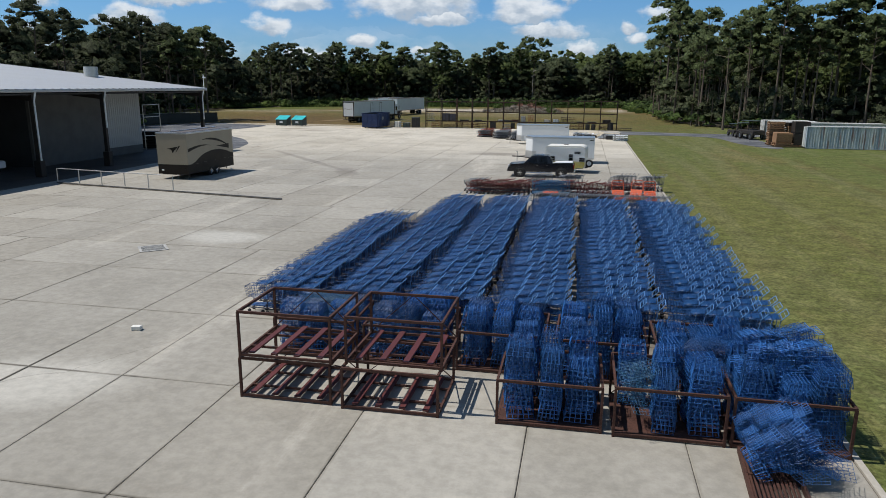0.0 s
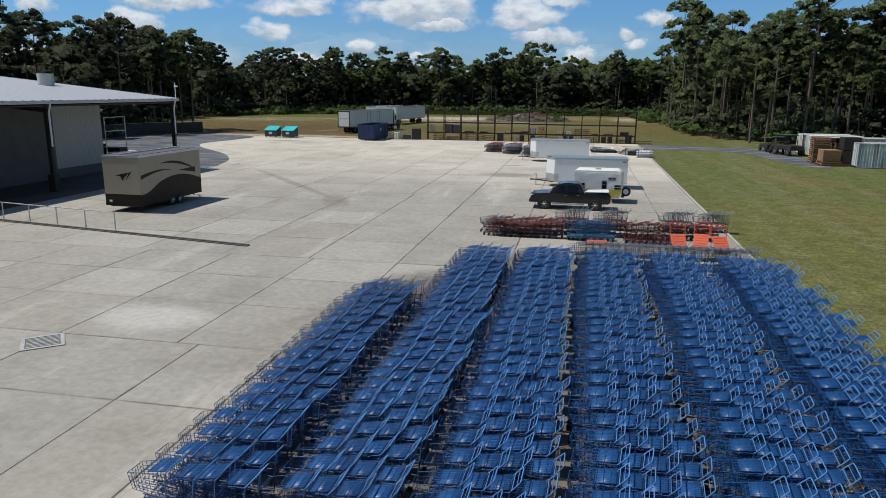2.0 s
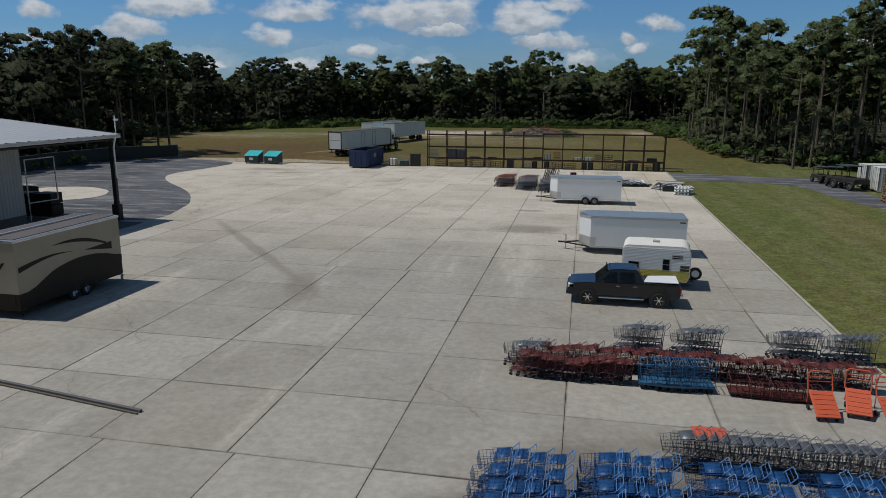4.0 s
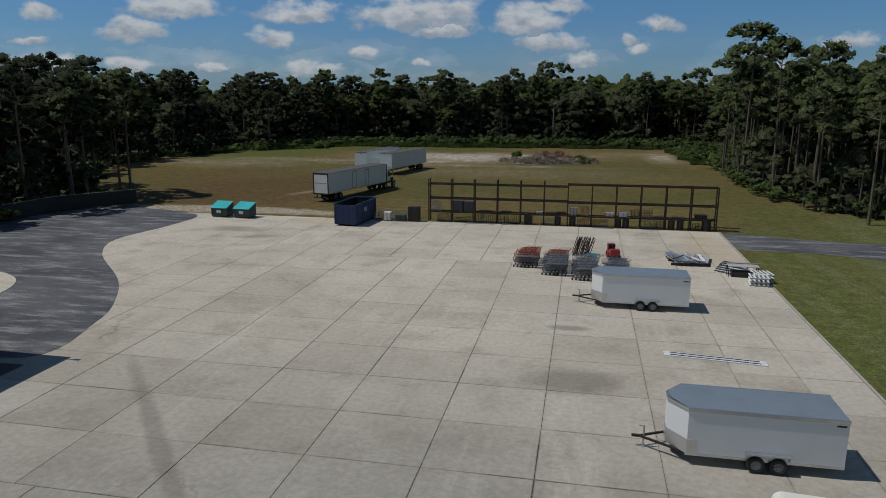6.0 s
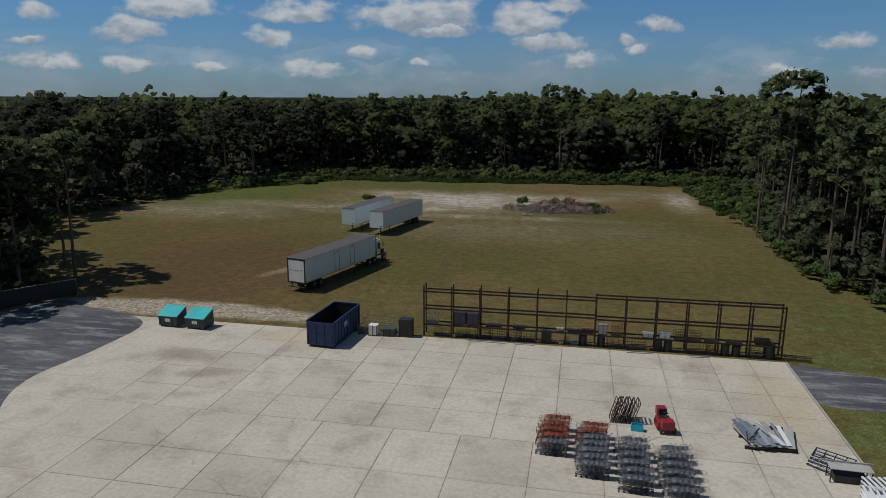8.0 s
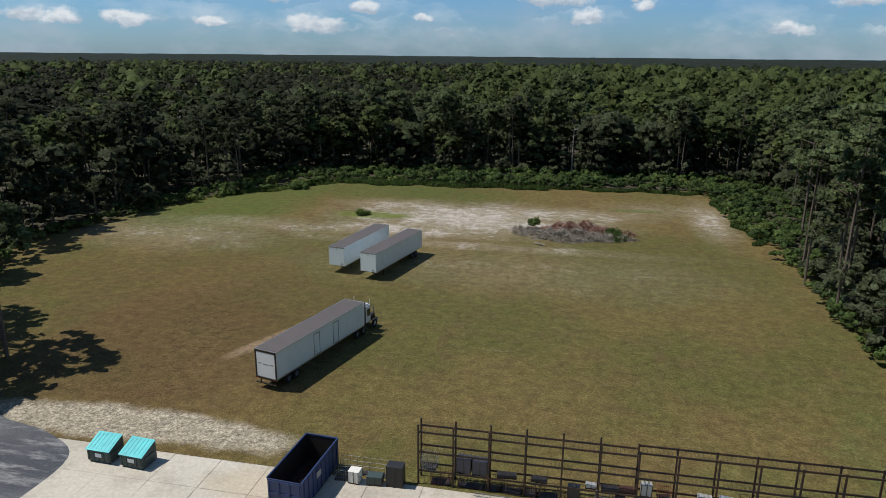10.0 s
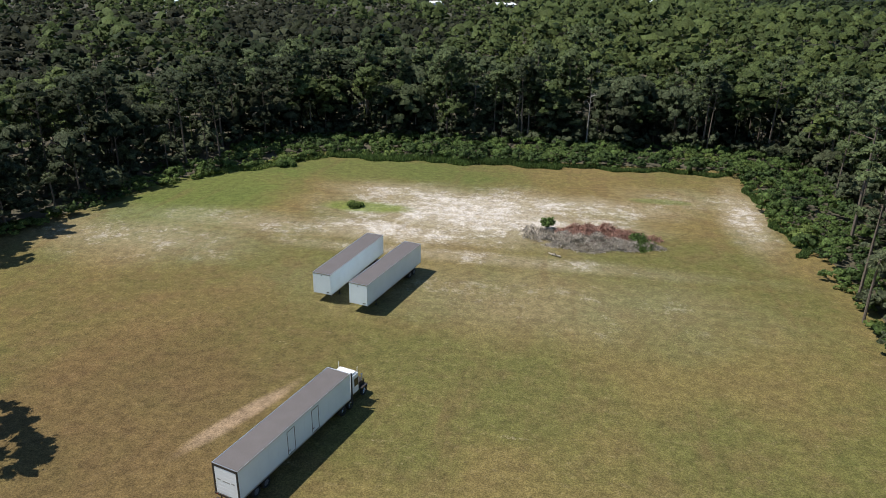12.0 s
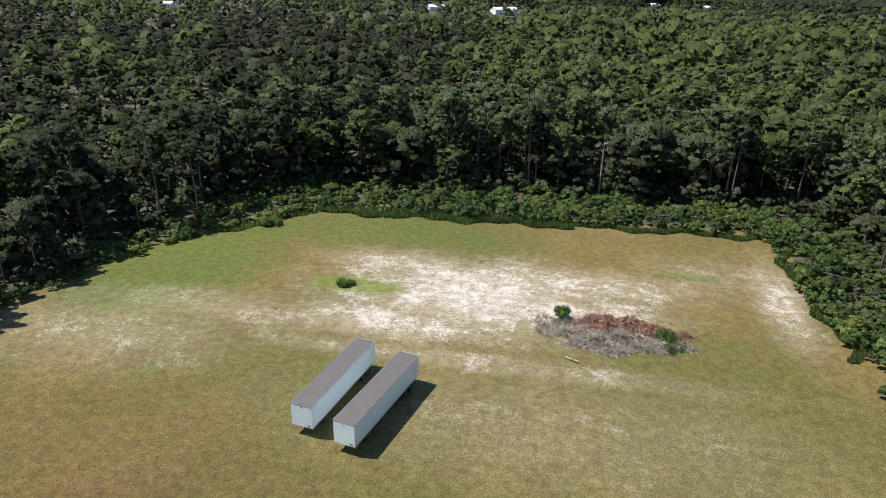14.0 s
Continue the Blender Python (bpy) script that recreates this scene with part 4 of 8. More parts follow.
# ---- shopping carts ----
M_PANEL = surface("blue_plastic_panel", (0.018, 0.100, 0.285), 0.42, 0, 0.10, 30.0, 0.4, 2.5, (0.012, 0.065, 0.21), 0.05, 0.25)
M_HANDLE = surface("blue_painted_tube", (0.115, 0.28, 0.58), 0.3, 0, 0.06, 30.0, 0.3, 3.0, (0.05, 0.16, 0.42), 0.0, 0.15)
M_CHASSIS = surface("dull_steel_tube", (0.045, 0.055, 0.085), 0.5, 0.35, 0.15, 30.0, 0.4, 4.0, (0.06, 0.05, 0.05), 0.05, 0.2)
M_GREYWIRE = surface("grey_galvanised_wire", (0.23, 0.25, 0.28), 0.45, 0.5, 0.12, 30.0, 0.4, 2.0, (0.19, 0.20, 0.22), 0.0, 0.2)
M_RUSTWIRE = surface("rust_red_wire", (0.30, 0.085, 0.045), 0.7, 0.1, 0.2, 30.0, 0.5, 2.0, (0.13, 0.04, 0.03), 0.0, 0.2)
M_REDPAINT = surface("dark_red_paint", (0.105, 0.024, 0.022), 0.6, 0, 0.15, 25.0, 0.5, 2.0, (0.10, 0.025, 0.022), 0.1, 0.15)
M_ORANGE = surface("orange_paint", (0.62, 0.115, 0.05), 0.5, 0, 0.1, 25.0, 0.4, 2.5, (0.45, 0.09, 0.05), 0.08)
M_TEALW = surface("pale_blue_wire", (0.035, 0.13, 0.27), 0.5, 0, 0.12, 30.0, 0.4, 2.0, (0.035, 0.11, 0.15), 0.0, 0.2)
M_BLACKP = surface("black_plastic", (0.018, 0.018, 0.02), 0.55, 0, 0.15, 30.0, 0.4, 3.0, (0.04, 0.04, 0.04), 0.05, 0.1)


class Wires:
    """Gathers thin three-sided wires as arrays."""

    def __init__(self):
        self.v, self.t, self.n = [], [], 0

    def add(self, a, b, r=0.0052, sides=3):
        a, b = np.array(a, float), np.array(b, float)
        d = b - a
        d /= np.linalg.norm(d) + 1e-9
        u = np.cross(d, (0, 0, 1) if abs(d[2]) < 0.9 else (1, 0, 0))
        u /= np.linalg.norm(u)
        w = np.cross(d, u)
        n = self.n
        for e in (a, b):
            for k in range(sides):
                g = 6.2832 * k / sides
                self.v.append(e + r * (math.cos(g) * u + math.sin(g) * w))
        for k in range(sides):
            j = (k + 1) % sides
            self.t += [(n + k, n + j, n + sides + j), (n + k, n + sides + j, n + sides + k)]
        self.n += 2 * sides

    def path(self, pts, r, sides=5):
        for a, b in zip(pts, pts[1:]):
            self.add(a, b, r, sides)

    def plate(self, quad, thick=0.012):
        q = [np.array(p, float) for p in quad]
        nrm = np.cross(q[1] - q[0], q[3] - q[0])
        nrm = nrm / np.linalg.norm(nrm) * thick
        n = self.n
        self.v += q + [p - nrm for p in q]
        for f in ((0, 1, 2, 3), (7, 6, 5, 4), (0, 4, 5, 1), (1, 5, 6, 2), (2, 6, 7, 3), (3, 7, 4, 0)):
            self.t += [(n + f[0], n + f[1], n + f[2]), (n + f[0], n + f[2], n + f[3])]
        self.n += 8

    def get(self):
        return np.array(self.v), np.array(self.t)


def lerp(a, b, f):
    return tuple(p + (q - p) * f for p, q in zip(a, b))


def cart_basket():
    """The wire basket: nose at x = 0, open rear at x = 0.86."""
    w = Wires()
    tl, tr_, bl, br = (0, 0.20, 0.88), (0.86, 0.28, 1.0), (0.06, 0.18, 0.55), (0.82, 0.24, 0.47)
    for s in (1, -1):
        f = [tuple((p[0], p[1] * s, p[2])) for p in (tl, tr_, bl, br)]
        for i in range(10):
            w.add(lerp(f[0], f[1], i / 9), lerp(f[2], f[3], i / 9))
        for j in range(1, 4):
            w.add(lerp(f[0], f[2], j / 4), lerp(f[1], f[3], j / 4))
        w.add(f[0], f[1], 0.008)
        w.add(f[2], f[3], 0.006)
    for i in range(7):
        y = -1 + i / 3
        w.add((0, 0.2 * y, 0.88), (0.06, 0.18 * y, 0.55))
        w.add((0.06, 0.18 * y, 0.55), (0.82, 0.24 * y, 0.47), 0.007)
    for j in range(5):
        z = j / 4
        w.add((0.06 * z, 0.2 - 0.02 * z, 0.88 - 0.33 * z), (0.06 * z, -0.2 + 0.02 * z, 0.88 - 0.33 * z), 0.0075 if j == 0 else 0.0038)
    for j in range(1, 4):
        x = 0.06 + 0.76 * j / 4
        w.add((x, 0.19 + 0.012 * j, 0.55 - 0.02 * j), (x, -0.19 - 0.012 * j, 0.55 - 0.02 * j))
    # rear gate, swung up and lying on the basket
    for i in range(9):
        y = -0.25 + 0.5 * i / 8
        w.add((0.36, y * 0.92, 0.970), (0.87, y, 1.048), 0.0045)
    for j in range(5):
        x = 0.36 + 0.51 * j / 4
        w.add((x, -0.255, 0.974 + 0.074 * j / 4), (x, 0.255, 0.974 + 0.074 * j / 4), 0.006)
    # wire tray below
    for i in range(8):
        y = -1 + i / 3.5
        w.add((0.10, 0.14 * y, 0.23), (0.80, 0.22 * y, 0.26), 0.012)
    return w.get()


def cart_gate():
    """The plastic seat flap on the swung-up rear gate."""
    w = Wires()
    w.plate([(0.47, -0.235, 0.975), (0.84, -0.255, 1.035), (0.84, 0.255, 1.035), (0.47, 0.235, 0.975)], 0.006)
    return w.get()


def cart_handle():
    w = Wires()
    pts = [(0.80, -0.25, 0.52), (0.86, -0.27, 1.0), (0.93, -0.275, 1.07), (1.04, -0.255, 1.19), (1.05, -0.20, 1.20), (1.05, 0.20, 1.20), (1.04, 0.255, 1.19), (0.93, 0.275, 1.07), (0.86, 0.27, 1.0), (0.80, 0.25, 0.52)]
    w.path(pts, 0.0125, 5)
    w.path([(0.90, -0.26, 1.04), (0.90, 0.26, 1.04)], 0.010, 4)
    w.path([(0.98, -0.26, 1.12), (0.98, 0.26, 1.12)], 0.006, 4)
    return w.get()


def cart_chassis():
    w = Wires()
    for s in (1, -1):
        w.path([(0.02, 0.13 * s, 0.17), (0.80, 0.24 * s, 0.20), (0.80, 0.25 * s, 0.50), (0.30, 0.21 * s, 0.50)], 0.017, 4)
        w.add((0.10, 0.15 * s, 0.18), (0.36, 0.2 * s, 0.5), 0.01, 4)
    for x in (0.05, 0.3, 0.55, 0.78):
        w.add((x, -0.13 - 0.13 * x, 0.18), (x, 0.13 + 0.13 * x, 0.18), 0.008, 4)
    return w.get()


def cart_wheel():
    bm = B()
    rod(bm, (0, -0.016, 0), (0, 0.016, 0), 0.062, 8)
    bm.verts.index_update()
    bmesh.ops.triangulate(bm, faces=bm.faces)
    v = np.array([p.co[:] for p in bm.verts])
    t = np.array([[q.index for q in f.verts] for f in bm.faces])
    bm.free()
    return v, t


CART = {"basket": cart_basket(), "flap": cart_gate(), "handle": cart_handle(), "chassis": cart_chassis(), "wheel": cart_wheel()}
WHEELS = ((0.08, 0.14), (0.08, -0.14), (0.78, 0.23), (0.78, -0.23))


def cart_proto(mats, label, group):
    root = thing("shopping_cart", pose(0, 0, 0), label, "shopping cart", group)
    for k in ("basket", "flap", "handle", "chassis"):
        tri_object(k, *CART[k], mats[k], root)
    first = tri_object("wheel", *CART["wheel"], M_BLACKP, root)
    first.matrix_basis = pose(WHEELS[0][0], WHEELS[0][1], 0.062)
    for x, y in WHEELS[1:]:
        o = new("wheel", first.data)
        o.parent = root
        o.matrix_basis = pose(x, y, 0.062)
    return root


BLUE_MATS = {"basket": M_BLUE, "flap": M_PANEL, "handle": M_HANDLE, "chassis": M_CHASSIS}
GREY_MATS = {k: M_GREYWIRE for k in ("basket", "flap", "handle")} | {"chassis": M_CHASSIS}
RUST_MATS = {k: M_RUSTWIRE for k in ("basket", "flap", "handle", "chassis")}


class Mover:
    """Sets copies of one thing; the thing itself is the first."""

    def __init__(self, ob):
        self.ob, self.used = ob, False

    def __call__(self, m):
        if self.used:
            return copy_thing(self.ob, m)
        self.used = True
        self.ob.matrix_basis = m
        return self.ob


blue_cart = Mover(cart_proto(BLUE_MATS, "blue wire shopping cart nested in a long row", "nested blue carts on the concrete"))
grey_cart = Mover(cart_proto(GREY_MATS, "grey wire shopping cart nested with others", "nested grey carts on the concrete"))
rust_cart = Mover(cart_proto(RUST_MATS, "rust-red wire shopping cart nested with others", "nested rusty carts on the concrete"))


def joined_carts(name, poses, mats, label):
    """The carts past the first few hundred, as one mesh of several materials."""
    keys = ("basket", "flap", "handle", "chassis", "wheel")
    V, T, I, n = [], [], [], 0
    for m in poses:
        R = np.array(m.to_3x3())
        o = np.array(m.translation)
        for ki, k in enumerate(keys):
            v, t = CART[k]
            offs = [(0, 0, 0)] if k != "wheel" else [(x, y, 0.062) for x, y in WHEELS]
            for f in offs:
                V.append((v + np.array(f)) @ R.T + o)
                T.append(t + n)
                I.append(np.full(len(t), ki, dtype=np.int32))
                n += len(v)
    ob = tri_object(name, np.concatenate(V), np.concatenate(T), mats["basket"])
    for k in ("flap", "handle", "chassis"):
        ob.data.materials.append(mats[k])
    ob.data.materials.append(M_BLACKP)
    ob.data.polygons.foreach_set("material_index", np.concatenate(I))
    tagged(ob, label, "shopping carts", kind="stuff")


def build_blue_field():
    rng = random.Random(3)
    singles, rest = [], []
    ROW_X = (-9.95, -7.35, -4.78, -2.2, 0.42, 3.05)
    for r, x0 in enumerate(ROW_X):
        y, back = 16.05, (28.7 if r == 0 else 35.7)
        drift = 0.0
        while y < back:
            drift += rng.uniform(-0.06, 0.06) - drift * 0.3
            yaw = rng.uniform(-2.5, 2.5) + (-2.0 if r < 3 else -6.0)
            count = 5 if r == 5 and rng.random() < 0.8 else 4
            x = x0 + drift + rng.uniform(-0.05, 0.05) + (0.10 * (r == 5))
            lift = 0.0
            for i in range(count):
                gap = 0.45 if i < 2 else 0.53
                m = pose(x, y + rng.uniform(-0.02, 0.02) + 0.45 * i * math.sin(radians(yaw)), lift, rng.uniform(-1.0, 1.0), rng.uniform(-2, 2), yaw + rng.uniform(-1.5, 1.5))
                (singles if y < 23.6 and len(singles) < 175 else rest).append(m)
                x += gap * rng.uniform(0.92, 1.08)
            y += rng.uniform(0.66, 0.78)
    for m in singles:
        blue_cart(m)
    joined_carts("shopping_cart_rows", rest, BLUE_MATS, "long rows of nested blue shopping carts")
    # two darker old carts at the end of the short row
    for i in range(4):
        grey_cart(pose(-9.75 + 0.46 * i, 28.95, 0, 0, 0, 3))
    # grey carts nested across the far end of the field
    joined_carts("shopping_cart_line", [pose(-2.6 + 0.29 * i, 37.15 + 0.05 * math.sin(i), 0, 0, 0, rng.uniform(-2, 2)) for i in range(26)], GREY_MATS, "line of nested grey shopping carts across the rows")


def build_grey_groups():
    rng = random.Random(8)
    for x0, n in ((-3.5, 5), (-1.35, 5), (2.3, 5), (4.2, 5)):
        for i in range(n):
            grey_cart(pose(x0 + 0.27 * i, 46.1 + 0.4 * (x0 > 2), 0, 0, 0, rng.uniform(-3, 3)))
    # the group by the white trailers: columns of nested lines
    cols = ((-14.55, 95.2, 99.6, 4), (-11.95, 92.9, 99.0, 2), (-9.45, 91.7, 97.4, 0), (-6.95, 90.9, 96.8, 0))
    for x0, y0, y1, rusty in cols:
        n = max(3, int((y1 - y0) / 0.85))
        for k in range(n):
            y = y0 + (y1 - y0) * k / n
            red = k >= n - rusty
            for i in range(5):
                (rust_cart if red else grey_cart)(pose(x0 + 0.31 * i + 0.08 * math.sin(k * 2.1), y, 0, 0, 0, rng.uniform(-3, 3)))


build_blue_field()
build_grey_groups()


# ---- steel stacking cages and what they hold ----
def cage(m, height, deck, label, braces=True):
    root = thing("stacking_cage", m, label, "steel cage", "rusty cages on the concrete")
    W, D = 2.22, 1.95
    for x, y in ((0, 0), (W, 0), (W, D), (0, D)):
        part("post", bar(B(), (x, y, 0), (x, y, height), 0.055), M_RUST, root)
    for z in (0.06, height):
        for a, b in (((0, 0), (W, 0)), ((W, 0), (W, D)), ((W, D), (0, D)), ((0, D), (0, 0))):
            part("rail", bar(B(), (*a, z), (*b, z), 0.05, 0.06), M_RUST, root)
    if deck:
        for k in range(4):
            x = 0.28 + k * (W - 0.56) / 3
            bm = B()
            box(bm, x - 0.07, x + 0.07, 0.02, D - 0.02, 0.10, 0.14, 0.006)
            part("deck_slat", bm, M_REDPAINT, root, "dark red steel slat")
        for y in (0.55, 1.35):
            part("deck_beam", bar(B(), (0, y, 0.06), (W, y, 0.06), 0.05), M_RUST, root)
    if braces:
        part("brace", bar(B(), (0.03, D, 0.1), (W * 0.5, D, height), 0.02), M_RUST, root)
        part("brace", bar(B(), (W - 0.03, D, 0.1), (W * 0.5, D, height), 0.02), M_RUST, root)
        part("brace", bar(B(), (W, 0.05, height), (W, D - 0.05, 0.1), 0.02), M_RUST, root)
    return root


def basket_mesh():
    """A shallow wire basket, open upwards."""
    w = Wires()
    for s in (1, -1):
        for i in range(6):
            f = -1 + i / 2.5
            w.add((0.30 * f, 0.22 * s, 0.22), (0.26 * f, 0.19 * s, 0), 0.009)
            w.add((0.30 * s, 0.22 * f, 0.22), (0.26 * s, 0.19 * f, 0), 0.009)
        for z in (0, 0.12, 0.22):
            k = 0.26 + 0.04 * z / 0.22
            w.add((-k, (0.19 + 0.03 * z / 0.22) * s, z), (k, (0.19 + 0.03 * z / 0.22) * s, z), 0.006)
            w.add((k * s, -0.19 - 0.03 * z / 0.22, z), (k * s, 0.19 + 0.03 * z / 0.22, z), 0.006)
    for i in range(6):
        f = -1 + i / 2.5
        w.add((0.26 * f, -0.19, 0), (0.26 * f, 0.19, 0), 0.006)
        w.add((-0.26, 0.19 * f, 0), (0.26, 0.19 * f, 0), 0.006)
    me_ob = tri_object("basket", *w.get(), surface("pale_blue_coated_wire", (0.030, 0.135, 0.40), 0.4, 0, 0.12, 30.0, 0.4, 2.0, (0.014, 0.06, 0.20), 0.0, 0.45))
    me = me_ob.data
    bpy.data.objects.remove(me_ob)
    return me


BASKET = basket_mesh()


def basket_stack(x, y, z, count, yaw, tilt, rng):
    root = thing("basket_stack", pose(x, y, z, tilt, 0, yaw), "upturned stack of blue wire baskets in a cage", "wire baskets", "stacks of blue wire baskets")
    for i in range(count):
        o = new("basket", BASKET)
        o.parent = root
        o.matrix_basis = pose(rng.uniform(-0.03, 0.03), rng.uniform(-0.03, 0.03), 0.24 + i * 0.105, 180, rng.uniform(-5, 5), rng.uniform(-5, 5))
    return root


def lying_baskets(x, y, z, count, lean, yaw, rng, label):
    """A nested run of baskets toppled on its side; lean is its slope from upright."""
    root = thing("basket_stack", pose(x, y, z, 0, 0, yaw) @ pose(0, 0, 0, 0, lean, 0), label, "wire baskets", "stacks of blue wire baskets")
    for i in range(count):
        o = new("basket", BASKET)
        o.parent = root
        o.matrix_basis = pose(rng.uniform(-0.06, 0.06), rng.uniform(-0.06, 0.06), i * 0.10, rng.uniform(-9, 9), rng.uniform(-9, 9), rng.uniform(-8, 8))
    return root


def build_cages():
    rng = random.Random(5)
    rusty = "rusty steel stacking cage with dark red slatted deck"
    for x, dy in ((-7.2, 0.0), (-4.66, -0.1)):
        cage(pose(x, 10.1 + dy, 0), 0.98, True, rusty)
        cage(pose(x + 0.05, 10.05 + dy + (0.25 if x > -5 else 0), 1.03), 1.1, True, rusty)
    full = "rusty steel cage full of blue wire baskets"
    cells = [(-1.12, 10.0, 1.02, 1.55), (1.36, 9.95, 1.1, 1.45), (3.72, 9.98, 1.08, 1.5), (-7.55, 12.75, 1.05, 1.25), (-5.0, 12.7, 1.05, 1.35), (-2.5, 12.7, 1.05, 1.35), (0.0, 12.65, 1.05, 1.6), (2.45, 12.6, 1.05, 1.2), (4.0, 12.9, 1.05, 1.0)]
    for n, (x, y, h, top) in enumerate(cells[:8]):
        full_cage = cage(pose(x, y, 0, 0, 0, rng.uniform(-1.5, 1.5)), h, False, full, n < 3)
        # dark plate added under the baskets, in place of the shade in the cage
        bm = B()
        box(bm, 0.03, 2.19, 0.03, 1.92, 0.075, 0.092, 0.004)
        part("dark_floor_sheet", bm, M_RUST, full_cage)
        for i in range(3):
            for j in range(3):
                if n == 1 and i == 0 and j < 2:
                    continue
                t = top * rng.uniform(0.82, 1.12)
                basket_stack(x + 0.42 + 0.69 * i + rng.uniform(-0.05, 0.05), y + 0.36 + 0.6 * j, 0.1, int(t / 0.105), 90 * (i % 2) + rng.uniform(-6, 6), rng.uniform(-4, 4), rng)


def wire_heap(name, x, y, z, count, spread, label, rng, mat, lean=50):
    """A tangle of cart gates and side panels thrown on a heap."""
    root = thing(name, pose(x, y, z), label, "scrap heap")
    for i in range(count):
        w = Wires()
        a, b = rng.uniform(0.5, 0.9), rng.uniform(0.4, 0.55)
        for k in range(11):
            w.add((-a / 2 + a * k / 10, -b / 2, 0), (-a / 2 + a * k / 10, b / 2, 0), 0.0045)
        for k in range(7):
            w.add((-a / 2, -b / 2 + b * k / 6, 0), (a / 2, -b / 2 + b * k / 6, 0), 0.0045)
        f = i / count
        o = tri_object("wire_panel", *w.get(), mat, root)
        o.matrix_basis = pose(rng.uniform(-spread[0], spread[0]) * (1 - 0.5 * f), rng.uniform(-spread[1], spread[1]) * (1 - 0.5 * f), 0.22 + spread[2] * f, rng.uniform(-lean, lean), rng.uniform(-lean, lean), rng.uniform(0, 180))
    return root


def build_front_heaps():
    rng = random.Random(15)
    tipped = "toppled run of nested blue wire baskets in a heap"
    for x, y, z, n, lean, yaw in ((3.75, 8.75, 0.38, 11, 62, 8), (3.85, 9.3, 0.40, 12, 58, -6), (3.8, 9.85, 0.42, 11, 64, 14), (4.05, 9.3, 0.70, 7, 66, 0)):
        lying_baskets(x, y, z, n, lean, yaw, rng, tipped)
    for x, y, z, n, lean, yaw in ((3.85, 10.75, 1.15, 19, 84, 4), (3.8, 11.3, 1.18, 20, 86, -3), (3.9, 11.85, 1.15, 18, 82, 2), (4.1, 11.05, 1.58, 15, 85, -5), (4.0, 11.6, 1.6, 16, 83, 6)):
        lying_baskets(x, y, z, n, lean, yaw, rng, "toppled run of nested blue wire baskets lying on a cage")
    wire_heap("wire_panel_heap", 4.85, 8.95, 0.1, 22, (0.6, 0.45, 0.3), "loose blue wire cart panels on concrete", rng, M_BLUE, 25)
    wire_heap("wire_panel_heap", 3.3, 11.6, 0.9, 26, (0.6, 0.5, 0.5), "bent blue wire panels lying on a cage", rng, M_BLUE, 40)
    wire_heap("wire_panel_heap", 1.85, 10.5, 0.5, 14, (0.3, 0.4, 0.7), "grey-blue wire panels leaning in a cage", rng, M_TEALW, 70)
    wire_heap("wire_panel_heap", -6.5, 13.7, 0.8, 34, (0.9, 0.6, 0.45), "faded blue wire panels lying on baskets", rng, M_TEALW, 30)
    # the rusty platform the near heap lies on
    root = thing("rusty_platform", pose(4.2, 8.55, 0, 0, 0, -4), "rusty slotted steel platform lying on concrete", "platform")
    for i in range(11):
        bm = B()
        box(bm, -0.42 + 0.075 * i, -0.375 + 0.075 * i, -0.72, 1.2, 0.09, 0.12, 0.004)
        part("slat", bm, M_RUST, root)
    for y in (-0.74, 0.2, 1.2):
        part("rail", bar(B(), (-0.46, y, 0.08), (0.5, y, 0.08), 0.05, 0.13), M_RUST, root)
    for x in (-0.46, 0.5):
        part("rail", bar(B(), (x, -0.76, 0.08), (x, 1.22, 0.08), 0.05, 0.13), M_RUST, root)


build_cages()
build_front_heaps()


# ---- the line of platform carts behind the field ----
def platform_cart(mat, label, group):
    root = thing("platform_cart", pose(0, 0, 0), label, "platform cart", group)
    bm = B()
    box(bm, 0, 1.25, -0.34, 0.34, 0.18, 0.26, 0.01)
    part("deck", bm, M_REDPAINT if mat == M_REDPAINT else mat, root)
    for x in (0.02, 0.62, 1.23):
        w = Wires()
        w.path([(x, -0.34, 0.24), (x, -0.36, 1.0), (x, -0.28, 1.06), (x, 0.28, 1.06), (x, 0.36, 1.0), (x, 0.34, 0.24)], 0.018, 5)
        tri_object("hoop", *w.get(), mat, root)
    for s in (-0.35, 0.35):
        for z in (0.42, 0.62, 0.80, 0.97):
            w = Wires()
            w.path([(0.02, s, z), (1.23, s, z)], 0.015, 4)
            tri_object("side_rail", *w.get(), mat, root)
    for x in (0.15, 1.1):
        for s in (-0.26, 0.26):
            bm = B()
            rod(bm, (x, s - 0.022, 0.085), (x, s + 0.022, 0.085), 0.085, 10)
            part("wheel", bm, M_TYRE, root)
    return root


